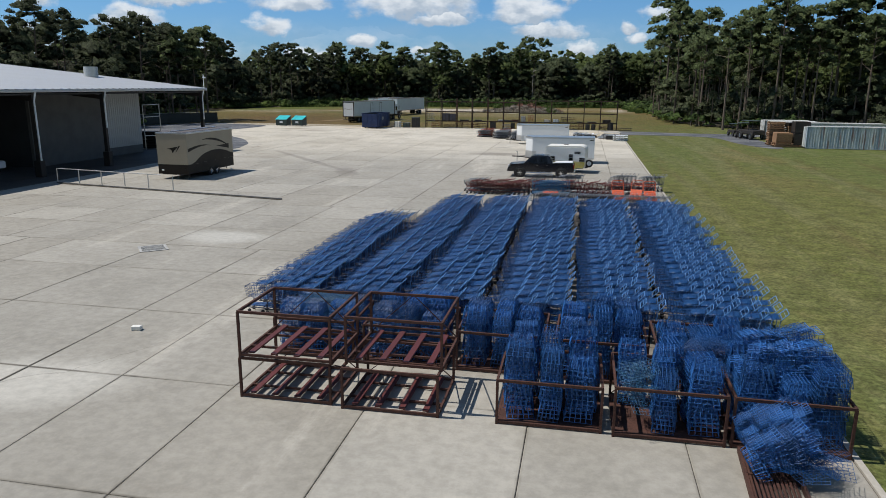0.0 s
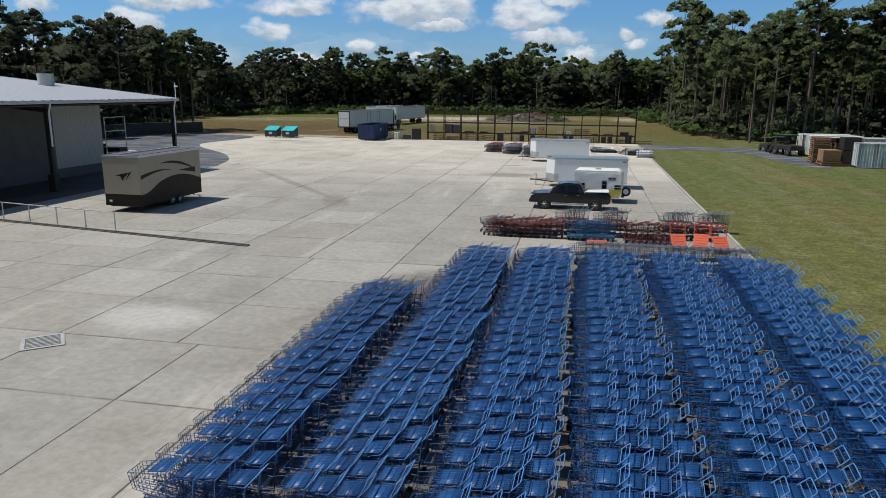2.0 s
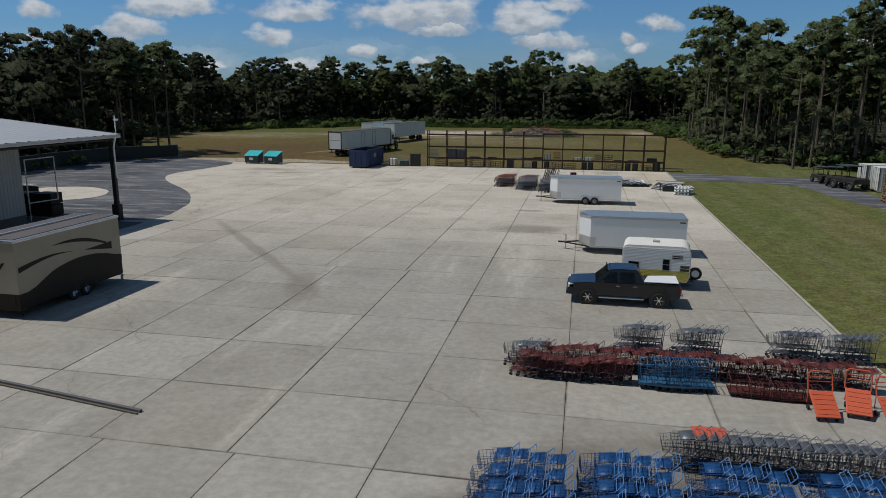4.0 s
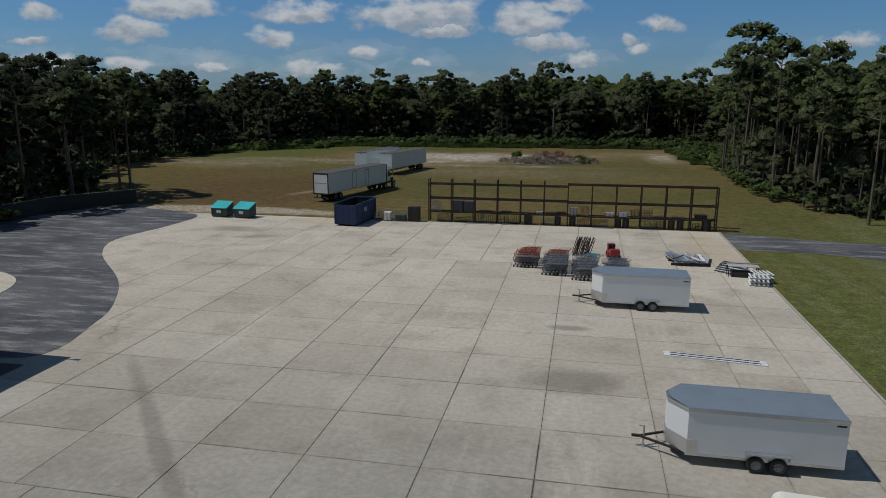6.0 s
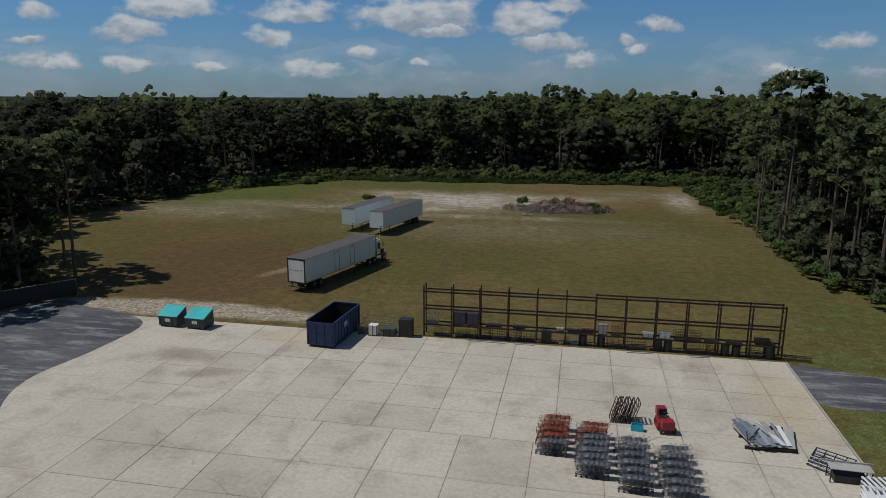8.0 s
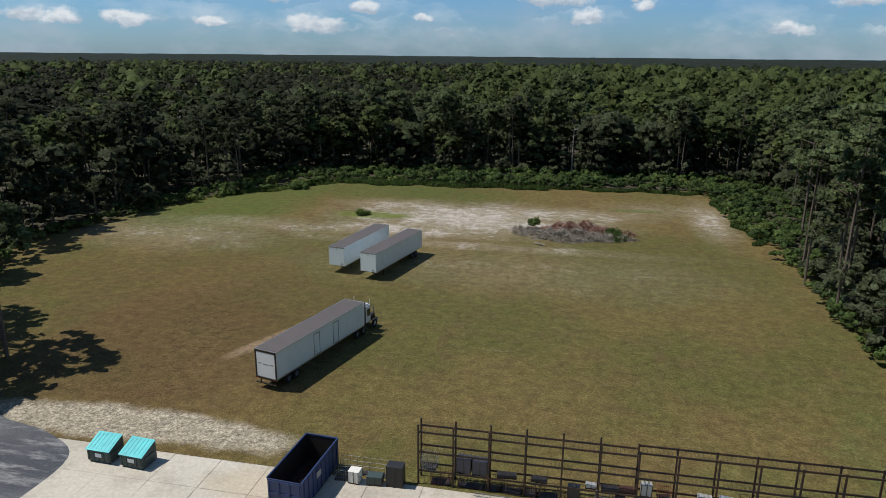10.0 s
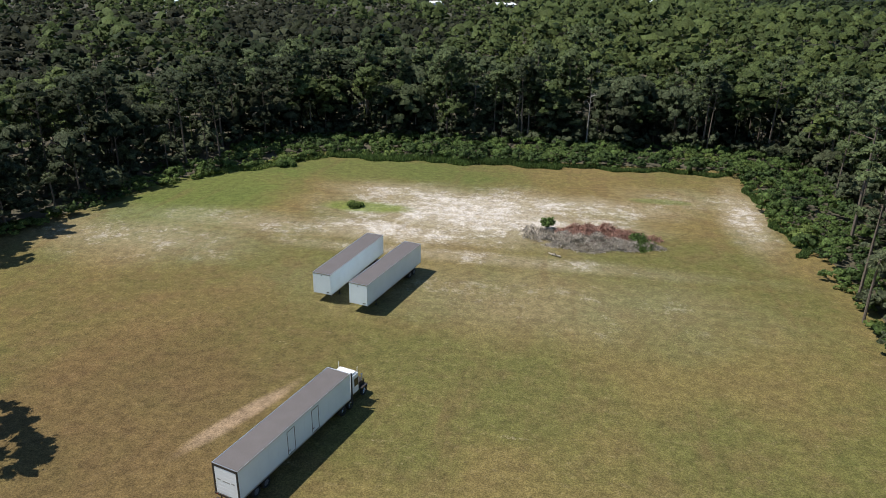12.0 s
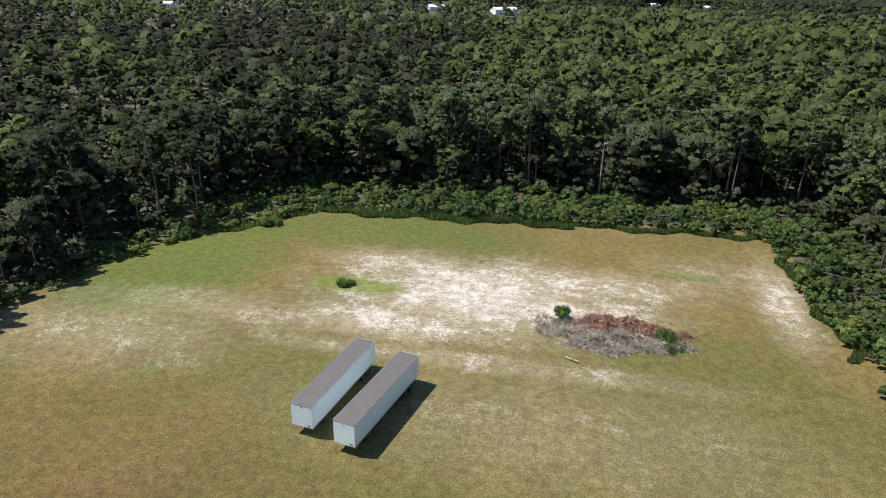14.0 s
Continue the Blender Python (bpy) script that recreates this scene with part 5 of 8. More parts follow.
def orange_cart(x, y, yaw, label):
    root = thing("flat_cart", pose(x, y, 0, 0, 0, yaw), label, "flat cart", "orange flat carts by the red row")
    t = Matrix.Translation((0, 0, 0.14)) @ pose(0, 0, 0, 32, 0, 0)
    bm = B()
    box(bm, -0.36, 0.36, 0.0, 0.98, 0, 0.05, 0.012, t)
    part("deck", bm, M_ORANGE, root)
    bm = B()
    for k in range(5):
        box(bm, -0.3, 0.3, 0.1 + 0.18 * k, 0.17 + 0.18 * k, 0.052, 0.064, 0, t)
    part("tread", bm, M_ORANGE, root)
    w = Wires()
    p = [t @ Vector((-0.37, 0.98, 0.02)), Vector((-0.37, 0.98, 1.18)), Vector((-0.28, 1.0, 1.28)), Vector((0.28, 1.0, 1.28)), Vector((0.37, 0.98, 1.18)), t @ Vector((0.37, 0.98, 0.02))]
    w.path([tuple(v) for v in p], 0.024, 6)
    w.path([(-0.37, 0.98, 0.95), (0.37, 0.98, 0.95)], 0.02, 5)
    w.path([(-0.37, 0.98, 1.1), (0.37, 0.98, 1.1)], 0.014, 5)
    w.path([(-0.3, 0.98, 0.2), (-0.3, 0.98, 0.66)], 0.016, 5)
    w.path([(0.3, 0.98, 0.2), (0.3, 0.98, 0.66)], 0.016, 5)
    tri_object("push_frame", *w.get(), M_ORANGE, root)
    for s in (-0.28, 0.28):
        for yy in (0.08, 0.9):
            bm = B()
            rod(bm, (s - 0.025, yy, 0.09), (s + 0.025, yy, 0.09), 0.09, 10)
            part("wheel", bm, M_TYRE, root)
    return root


def build_red_row():
    rng = random.Random(21)
    red_wire = surface("dull_red_wire", (0.17, 0.040, 0.035), 0.55, 0.1, 0.2, 30.0, 0.6, 2.0, (0.075, 0.024, 0.022), 0.0, 0.3)
    mats = {"basket": red_wire, "flap": red_wire, "handle": red_wire, "chassis": M_CHASSIS}
    red_cart = Mover(cart_proto(mats, "dull red wire shopping cart nested in a long row", "red carts in a row"))
    red = Mover(platform_cart(M_REDPAINT, "dark red steel platform cart in a nested row", "red platform carts in a row"))
    blue = Mover(platform_cart(M_TEALW, "pale blue steel platform cart in a nested row", "blue carts in the red row"))
    for row, (y, x0, x1) in enumerate(((43.75, -7.6, 5.6), (42.75, -7.3, -2.6), (42.6, 0.2, 3.0))):
        x = x0
        while x < x1 - 1.0:
            if row == 2:
                red(pose(x, y + rng.uniform(-0.05, 0.05), 0, 0, 0, rng.uniform(-3, 3)) @ Matrix.Diagonal((1, 1, rng.uniform(0.6, 0.75), 1)))
                x += 0.34
                continue
            use = grey_cart if x < x0 + 0.7 and row == 0 else red_cart
            use(pose(x, y + rng.uniform(-0.10, 0.10), 0, rng.uniform(-2, 2), rng.uniform(-3, 3), rng.uniform(-5, 5)) @ Matrix.Diagonal((1, 1, rng.uniform(0.84, 1.06), 1)))
            x += rng.uniform(0.24, 0.34)
    for k in range(8):
        blue(pose(-2.75 + 0.24 * k, 42.6 + rng.uniform(-0.08, 0.08), 0, 0, 0, rng.uniform(-5, 5)) @ Matrix.Diagonal((0.8, 1, rng.uniform(0.95, 1.12), 1)))
    orange_cart(2.85, 40.95, 4, "orange flat cart with tilted deck")
    orange_cart(3.85, 41.35, -12, "battered orange flat cart with bent frame")
    orange_cart(4.85, 40.9, 6, "orange flat cart with tilted deck")
    root = thing("orange_cart_bed", pose(-1.3, 37.4, 0.62, 8, 0, 4), "faded orange plastic cart bed on grey carts", "cart bed")
    bm = B()
    box(bm, -0.45, 0.45, -0.3, 0.3, 0.36, 0.42, 0.02)
    part("bed", bm, M_ORANGE, root)


build_red_row()

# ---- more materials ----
# floor tone darkened to hold the canopy's shade
M_SHADEFLOOR = surface("shade_dark_floor", (0.085, 0.072, 0.062), 0.7, 0, 0.15, 6.0, 0.6, 0.3, (0.045, 0.04, 0.036), 0.1)
M_DULLSTEEL = surface("dull_grey_plate", (0.22, 0.22, 0.21), 0.6, 0.4, 0.2, 20.0, 0.4, 2.0, (0.12, 0.11, 0.10), 0.1)
M_RIBWALL = surface("ribbed_white_siding", (0.42, 0.44, 0.47), 0.5, 0.1, 0.04, 20.0, 0.3, 0.6, (0.36, 0.38, 0.40), 0.05)
M_METALROOF = surface("weathered_metal_roof", (0.47, 0.485, 0.50), 0.45, 0.3, 0.06, 12.0, 0.4, 0.35, (0.42, 0.43, 0.44), 0.08)
# canopy wall's grey, darkened for the shade it stands in; the kerb shares it
M_BLOCKWALL = surface("shade_dark_wall", (0.12, 0.12, 0.122), 0.8, 0, 0.06, 20.0, 0.4, 0.8, (0.07, 0.07, 0.07), 0.1)
# near-black tone that paints the open bay's shade on underside and inner walls
M_INTERIOR = surface("shade_dark_interior", (0.05, 0.05, 0.055), 0.9, 0, 0.1, 10.0, 0.3, 1.0, None, 0.05)
M_GALV = surface("galvanised_pipe", (0.55, 0.56, 0.56), 0.4, 0.6, 0.08, 30.0, 0.3, 3.0, None, 0.03)
M_TAN = surface("champagne_panel", (0.33, 0.295, 0.23), 0.4, 0.15, 0.03, 30.0, 0.15, 1.0, None, 0.02)
M_BROWNP = surface("dark_brown_panel", (0.022, 0.018, 0.015), 0.5, 0.0, 0.05, 30.0, 0.2, 1.5, None, 0.02, spec=0.2)
M_BLACKCAR = surface("black_car_paint", (0.010, 0.012, 0.018), 0.12, 0.0, 0.05, 40.0, 0.2, 2.0, (0.02, 0.02, 0.022), 0.0, spec=0.6)
M_CHROME = surface("bright_metal", (0.75, 0.76, 0.78), 0.18, 1.0, 0.03, 30.0, 0.2, 3.0, None, 0.0)
M_LAMP = surface("lamp_lens", (0.75, 0.77, 0.78), 0.1, 0, 0.02, 30.0, 0.1, 3.0, None, 0.0)
M_REDLENS = surface("red_lens", (0.35, 0.02, 0.02), 0.2, 0, 0.05, 30.0, 0.1, 3.0, None, 0.0)
M_YELLOW = surface("yellow_siding", (0.56, 0.47, 0.03), 0.45, 0, 0.06, 30.0, 0.35, 1.2, (0.36, 0.32, 0.06), 0.04)
M_CREAM = surface("cream_roof_coat", (0.80, 0.79, 0.74), 0.55, 0, 0.04, 20.0, 0.3, 1.2, (0.60, 0.57, 0.50), 0.05)
M_BLUEGREYROOF = surface("blue_grey_trailer_roof", (0.32, 0.38, 0.43), 0.4, 0.4, 0.05, 10.0, 0.5, 0.7, (0.22, 0.27, 0.31), 0.05)
M_NAVY = surface("navy_painted_steel", (0.020, 0.045, 0.14), 0.5, 0, 0.15, 14.0, 0.5, 1.0, (0.04, 0.045, 0.07), 0.15)
M_BIN = surface("dark_grey_bin", (0.055, 0.056, 0.075), 0.6, 0, 0.15, 14.0, 0.5, 1.2, (0.03, 0.03, 0.035), 0.1)
M_TEAL = surface("teal_plastic_lid", (0.041, 0.567, 0.608), 0.45, 0, 0.06, 20.0, 0.3, 1.5, (0.02, 0.28, 0.34), 0.05, 0.1)
M_DKGREEN = surface("dark_green_steel", (0.045, 0.075, 0.075), 0.55, 0, 0.12, 14.0, 0.5, 1.5, (0.07, 0.07, 0.06), 0.1)
M_RACK = surface("rack_steel", (0.022, 0.017, 0.013), 0.7, 0.1, 0.2, 16.0, 0.6, 1.5, (0.13, 0.055, 0.025), 0.15, 0.2)
M_WOOD = surface("weathered_timber", (0.30, 0.17, 0.09), 0.85, 0, 0.2, 18.0, 0.5, 1.5, (0.17, 0.11, 0.07), 0.2, 0.2)
M_GREYWOOD = surface("grey_timber", (0.40, 0.40, 0.39), 0.85, 0, 0.15, 18.0, 0.5, 1.5, (0.27, 0.27, 0.27), 0.2, 0.12)
M_RED = surface("red_mower_paint", (0.30, 0.020, 0.028), 0.35, 0, 0.06, 25.0, 0.3, 2.0, (0.25, 0.03, 0.03), 0.03)
M_CYAN = surface("cyan_plastic", (0.02, 0.48, 0.62), 0.4, 0, 0.05, 25.0, 0.2, 2.0, None, 0.0)
M_SCRAP = surface("grey_scrap_sheet", (0.42, 0.47, 0.52), 0.45, 0.4, 0.1, 14.0, 0.4, 1.2, (0.28, 0.31, 0.34), 0.08, 0.25)
M_BRUSH = surface("dry_grey_brush", (0.35, 0.31, 0.26), 0.95, 0, 0.3, 6.0, 0.6, 0.5, (0.20, 0.17, 0.135), 0.0, 0.45, True)
M_BRUSHRED = surface("dry_red_brush", (0.34, 0.19, 0.145), 0.95, 0, 0.3, 6.0, 0.6, 0.5, (0.21, 0.11, 0.085), 0.0, 0.45, True)
M_KERB = surface("kerb_concrete", (0.46, 0.43, 0.38), 0.85, 0, 0.1, 16.0, 0.5, 1.0, (0.28, 0.26, 0.22), 0.2)
M_GLASS = surface("dark_window_glass", (0.012, 0.014, 0.016), 0.06, 0, 0.05, 20.0, 0.1, 2.0, None, 0.0, spec=0.7)


def wheel(root, x, y, z, r, w, axis="y", rim=M_CHROME, spokes=6):
    """A tyre with its rim under a thing; the axle along the axis named."""
    m = Matrix.Translation((x, y, z)) @ (Matrix.Rotation(math.pi / 2, 4, "Z") if axis == "x" else Matrix())
    bm = B()
    n = 20
    prof = [(r * 0.60, -w / 2), (r * 0.90, -w / 2), (r, -w * 0.3), (r, w * 0.3), (r * 0.90, w / 2), (r * 0.60, w / 2)]
    rings = [[bm.verts.new(m @ Vector((p * math.cos(6.2832 * i / n), q, p * math.sin(6.2832 * i / n)))) for p, q in prof] for i in range(n)]
    k = len(prof)
    for i in range(n):
        for j in range(k):
            bm.faces.new((rings[i][j], rings[(i + 1) % n][j], rings[(i + 1) % n][(j + 1) % k], rings[i][(j + 1) % k]))
    t = part("tyre", bm, M_TYRE, root, smooth=True)
    bm = B()
    rod(bm, m @ Vector((0, -w * 0.30, 0)), m @ Vector((0, w * 0.30, 0)), r * 0.60, 18)
    rod(bm, m @ Vector((0, -w * 0.47, 0)), m @ Vector((0, w * 0.47, 0)), r * 0.17, 10)
    for i in range(spokes):
        a = 6.2832 * i / spokes
        for s in (-0.38, 0.38):
            bar(bm, m @ Vector((r * 0.14 * math.cos(a), w * s, r * 0.14 * math.sin(a))), m @ Vector((r * 0.56 * math.cos(a), w * s, r * 0.56 * math.sin(a))), r * 0.16, w * 0.1)
    part("rim", bm, rim, t)
    return t


# ---- enclosed cargo trailers ----
def cargo_trailer(x, y, length, width, label):
    """Nose to -x. x, y: the near front corner of the box."""
    root = thing("cargo_trailer", pose(x, y, 0), label, "trailer", "white cargo trailers on the concrete")
    L_, W, z0, z1 = length, width, 0.48, 2.42
    out = [(0.55, 0), (L_, 0), (L_, W), (0.55, W), (-0.15, W * 0.62), (-0.15, W * 0.38)]
    bm = B()
    prism(bm, out, z0, z1)
    part("body", bm, M_WHITE, root)
    bm = B()
    big = [(0.53, -0.03), (L_ + 0.02, -0.03), (L_ + 0.02, W + 0.03), (0.53, W + 0.03), (-0.19, W * 0.63), (-0.19, W * 0.37)]
    prism(bm, big, z1 - 0.10, z1 + 0.03)
    part("roof_trim", bm, M_ALU, root, "bright aluminium roof trim")
    bm = B()
    n = 7
    rows = []
    for i in range(n):
        f = i / (n - 1)
        yy = 0.04 + (W - 0.08) * f
        hgt = z1 + 0.035 + 0.05 * math.sin(math.pi * f)
        x_in = -0.12 + max(0, abs(f - 0.5) - 0.13) * 1.75
        rows.append((bm.verts.new((x_in, yy, hgt)), bm.verts.new((L_ - 0.02, yy, hgt))))
    for a, b in zip(rows, rows[1:]):
        bm.faces.new((a[0], a[1], b[1], b[0]))
    part("roof", bm, M_BLUEGREYROOF, root, "blue-grey metal roof sheet")
    bm = B()
    prism(bm, [(0.54, -0.012), (0.90, -0.012), (0.90, 0.02), (0.54, 0.02)], z0, z0 + 0.62)
    part("stone_guard", bm, M_ALU, root, "aluminium stone guard")
    bm = B()
    prism(bm, [(0.545, -0.012), (-0.17, W * 0.378), (-0.17, W * 0.622), (0.545, W + 0.012), (0.53, W), (-0.15, W * 0.62), (-0.15, W * 0.38), (0.53, 0)], z0, z0 + 0.62)
    part("stone_guard", bm, M_ALU, root)
    bm = B()
    box(bm, 0.5, L_, -0.015, 0.0, z0 - 0.06, z0 + 0.05)
    box(bm, 0.5, L_, W, W + 0.015, z0 - 0.06, z0 + 0.05)
    part("skirt", bm, M_ALU, root)
    c = L_ * 0.56
    bm = B()
    for yy in (-0.25, W + 0.02):
        box(bm, c - 0.82, c + 0.82, yy, yy + 0.23, 0.78, 0.82, 0.01)
        for e in (-0.82, 0.79):
            box(bm, c + e, c + e + 0.03, yy, yy + 0.23, 0.62, 0.8)
    part("fender", bm, M_ALU, root)
    for xx in (c - 0.42, c + 0.42):
        for yy in (-0.13, W + 0.13):
            wheel(root, xx, yy, 0.34, 0.34, 0.2, rim=M_GREYWIRE)
    bm = B()
    rod(bm, (c - 0.42, 0, 0.34), (c - 0.42, W, 0.34), 0.04, 6)
    rod(bm, (c + 0.42, 0, 0.34), (c + 0.42, W, 0.34), 0.04, 6)
    for yy in (W * 0.25, W * 0.75):
        box(bm, 0.3, L_ - 0.1, yy - 0.04, yy + 0.04, 0.36, 0.48)
    part("chassis", bm, M_DARK, root)
    bm = B()
    bar(bm, (0.5, 0.25, 0.42), (-1.2, W / 2, 0.46), 0.08)
    bar(bm, (0.5, W - 0.25, 0.42), (-1.2, W / 2, 0.46), 0.08)
    bar(bm, (-1.15, W / 2, 0.46), (-1.5, W / 2, 0.46), 0.1)
    part("tongue", bm, M_DARK, root)
    bm = B()
    rod(bm, (-1.0, W / 2, 0.0), (-1.0, W / 2, 0.95), 0.04, 8)
    rod(bm, (-1.0, W / 2, 0.9), (-1.22, W / 2 - 0.1, 0.98), 0.02, 6)
    rod(bm, (-1.0, W / 2, 0.0), (-1.0, W / 2, 0.03), 0.12, 10)
    part("jack", bm, M_GALV, root)
    for yy in (0.15, W - 0.3):
        bm = B()
        box(bm, L_ + 0.005, L_ + 0.02, yy, yy + 0.15, 0.75, 0.85)
        part("tail_light", bm, M_REDLENS, root)
    bm = B()
    box(bm, L_ * 0.93, L_ * 0.985, -0.008, 0.0, z1 - 0.24, z1 - 0.17)
    part("decal", bm, M_DARK, root, "row of unreadable dark lettering")


cargo_trailer(-7.75, 84.35, 6.4, 2.45, "white enclosed cargo trailer with blue-grey roof")
cargo_trailer(-4.85, 63.35, 6.4, 2.45, "long white enclosed cargo trailer with dark tandem wheels")


# ---- vintage camper ----
def camper(x, y):
    root = thing("camper_trailer", pose(x, y, 0, 0, 0, -6), "old white and yellow ribbed camper trailer", "camper")
    L_, W = 3.45, 2.15
    arc = [i * math.pi / 10 for i in range(6)]
    prof = [(0.10, 0.42), (0.0, 0.62)] + [(0.32 - 0.32 * math.cos(q), 1.94 + 0.32 * math.sin(q)) for q in arc]
    prof += [(L_ - 0.48 + 0.48 * math.sin(q), 1.86 + 0.44 * math.cos(q)) for q in arc] + [(L_, 0.72), (L_ - 0.14, 0.42)]
    bm = B()
    a = [bm.verts.new((px, 0, pz)) for px, pz in prof]
    b = [bm.verts.new((px, W, pz)) for px, pz in prof]
    bm.faces.new(a)
    bm.faces.new(list(reversed(b)))
    for i in range(len(prof)):
        j = (i + 1) % len(prof)
        bm.faces.new((a[i], b[i], b[j], a[j]))
    part("shell", bm, M_CREAM, root, "cream painted shell and roof")

    def span(z):
        xs = []
        for (ax, az), (bx, bz) in zip(prof, prof[1:] + prof[:1]):
            if (az - z) * (bz - z) <= 0 and az != bz:
                xs.append(ax + (bx - ax) * (z - az) / (bz - az))
        return (min(xs), max(xs)) if xs else (0.5, 3.0)

    z = 0.46
    while z < 2.14:
        lo, hi = span(z + 0.03)
        for yy in (-0.024, W + 0.002):
            bm = B()
            box(bm, lo + 0.05, hi - 0.05, yy, yy + 0.022, z, z + 0.05, 0.006)
            part("siding_strip", bm, M_YELLOW if z < 0.95 else M_WHITE, root)
        z += 0.078
    for wx, wz, ww, hh in ((0.32, 1.0, 0.58, 0.40), (2.05, 1.0, 0.38, 0.62), (2.92, 0.98, 0.5, 0.36), (2.5, 1.62, 0.55, 0.22)):
        for yy in (-0.03, W + 0.01):
            bm = B()
            for q in ((wx, wx + ww, wz, wz + 0.03), (wx, wx + ww, wz + hh - 0.03, wz + hh), (wx, wx + 0.03, wz, wz + hh), (wx + ww - 0.03, wx + ww, wz, wz + hh), (wx, wx + ww, wz + hh / 2 - 0.015, wz + hh / 2 + 0.015)):
                box(bm, q[0], q[1], yy - 0.004, yy + 0.024, q[2], q[3])
            wn = part("window", bm, M_ALU, root)
            bm = B()
            box(bm, wx + 0.02, wx + ww - 0.02, yy + 0.002, yy + 0.018, wz + 0.02, wz + hh - 0.02)
            part("pane", bm, M_GLASS, wn)
    bm = B()
    box(bm, 1.5, 1.85, W / 2 - 0.18, W / 2 + 0.18, 2.22, 2.36, 0.02)
    part("roof_vent", bm, M_GREYWOOD, root)
    for yy in (0.1, W - 0.1):
        wheel(root, 1.85, yy + (0.04 if yy < 1 else -0.04), 0.33, 0.33, 0.18, rim=M_WHITE)
    bm = B()
    bar(bm, (0.3, 0.3, 0.42), (-1.05, W / 2, 0.45), 0.07)
    bar(bm, (0.3, W - 0.3, 0.42), (-1.05, W / 2, 0.45), 0.07)
    rod(bm, (-0.85, W / 2, 0), (-0.85, W / 2, 0.95), 0.035, 8)
    box(bm, 0.2, L_ - 0.2, 0.3, W - 0.3, 0.34, 0.43)
    part("tongue", bm, M_DKGREEN, root)
    bm = B()
    box(bm, L_ - 0.03, L_ + 0.2, 0.15, W - 0.15, 0.44, 0.52, 0.01)
    part("bumper", bm, M_DARK, root)
    wheel(root, L_ + 0.28, 0.5, 0.82, 0.33, 0.17, rim=M_WHITE)


camper(-2.72, 55.95)


# ---- pickup ----
def pickup(x, y):
    root = thing("pickup_truck", pose(x, y, 0), "black crew-cab pickup truck with white sheet in bed", "pickup truck")
    W = 1.86
    # lower body
    low = [(0.05, 0.45), (0.0, 0.70), (0.08, 0.98), (0.30, 1.04), (1.35, 1.12), (5.25, 1.14), (5.3, 0.62), (5.2, 0.45)]
    bm = B()
    a = [bm.verts.new((px, 0.02, pz)) for px, pz in low]
    b = [bm.verts.new((px, W - 0.02, pz)) for px, pz in low]
    bm.faces.new(a)
    bm.faces.new(list(reversed(b)))
    for i in range(len(low)):
        j = (i + 1) % len(low)
        bm.faces.new((a[i], b[i], b[j], a[j]))
    bmesh.ops.bevel(bm, geom=[e for e in bm.edges], offset=0.05, segments=2, affect="EDGES")
    body = part("body", bm, M_BLACKCAR, root, smooth=False)
    cab = [(1.28, 1.10, 0.06), (1.95, 1.72, 0.20), (2.35, 1.78, 0.22), (3.25, 1.76, 0.22), (3.62, 1.10, 0.06)]
    bm = B()
    a = [bm.verts.new((px, iy, pz)) for px, pz, iy in cab]
    b = [bm.verts.new((px, W - iy, pz)) for px, pz, iy in cab]
    bm.faces.new(a)
    bm.faces.new(list(reversed(b)))
    for i in range(len(cab)):
        j = (i + 1) % len(cab)
        bm.faces.new((a[i], b[i], b[j], a[j]))
    bmesh.ops.bevel(bm, geom=[e for e in bm.edges], offset=0.05, segments=2, affect="EDGES")
    part("cab", bm, M_BLACKCAR, root)
    # glass
    def pane(name, pts):
        bm = B()
        bm.faces.new([bm.verts.new(p) for p in pts])
        r = bmesh.ops.extrude_face_region(bm, geom=list(bm.faces))
        part(name, bm, M_GLASS, root)
    pane("windscreen", [(1.36, 0.18, 1.18), (1.36, W - 0.18, 1.18), (1.90, W - 0.27, 1.69), (1.90, 0.27, 1.69)])
    pane("rear_window", [(3.60, 0.2, 1.2), (3.60, W - 0.2, 1.2), (3.35, W - 0.3, 1.66), (3.35, 0.3, 1.66)])
    for s in (0, 1):
        def Y(v):
            return v if s == 0 else W - v
        for x0, x1, t0, t1 in ((1.62, 2.35, 2.0, 2.35), (2.45, 3.2, 2.45, 3.1)):
            pane("side_window", [(x0, Y(0.055), 1.17), (x1, Y(0.055), 1.17), (t1, Y(0.185), 1.64), (t0, Y(0.185), 1.64)])
        bm = B()
        box(bm, 1.55, 1.72, Y(-0.1) - 0.08, Y(-0.1) + 0.08, 1.12, 1.28, 0.03)
        part("mirror", bm, M_BLACKCAR, root)
        for xx in (2.3, 3.1):
            bm = B()
            box(bm, xx, xx + 0.16, Y(-0.005) - 0.015, Y(-0.005) + 0.015, 0.98, 1.01)
            part("door_handle", bm, M_CHROME, root)
        bm = B()
        box(bm, 0.02, 0.30, Y(0.15) - 0.13, Y(0.15) + 0.13, 0.80, 0.98, 0.03)
        part("headlight", bm, M_LAMP, root)
        bm = B()
        box(bm, 5.24, 5.31, Y(0.12) - 0.08, Y(0.12) + 0.08, 0.78, 1.05, 0.02)
        part("tail_light", bm, M_REDLENS, root)
        for xx in (0.98, 4.3):
            bm = B()
            rod(bm, (xx, Y(0.005) - 0.02, 0.40), (xx, Y(0.005) + 0.02, 0.40), 0.46, 20)
            part("wheel_arch", bm, M_BLACKP, root)
            wheel(root, xx, Y(0.09), 0.38, 0.38, 0.25)
        bm = B()
        rod(bm, (1.5, Y(-0.02), 0.40), (3.6, Y(-0.02), 0.40), 0.045, 8)
        part("side_step", bm, M_CHROME, root)
    bm = B()
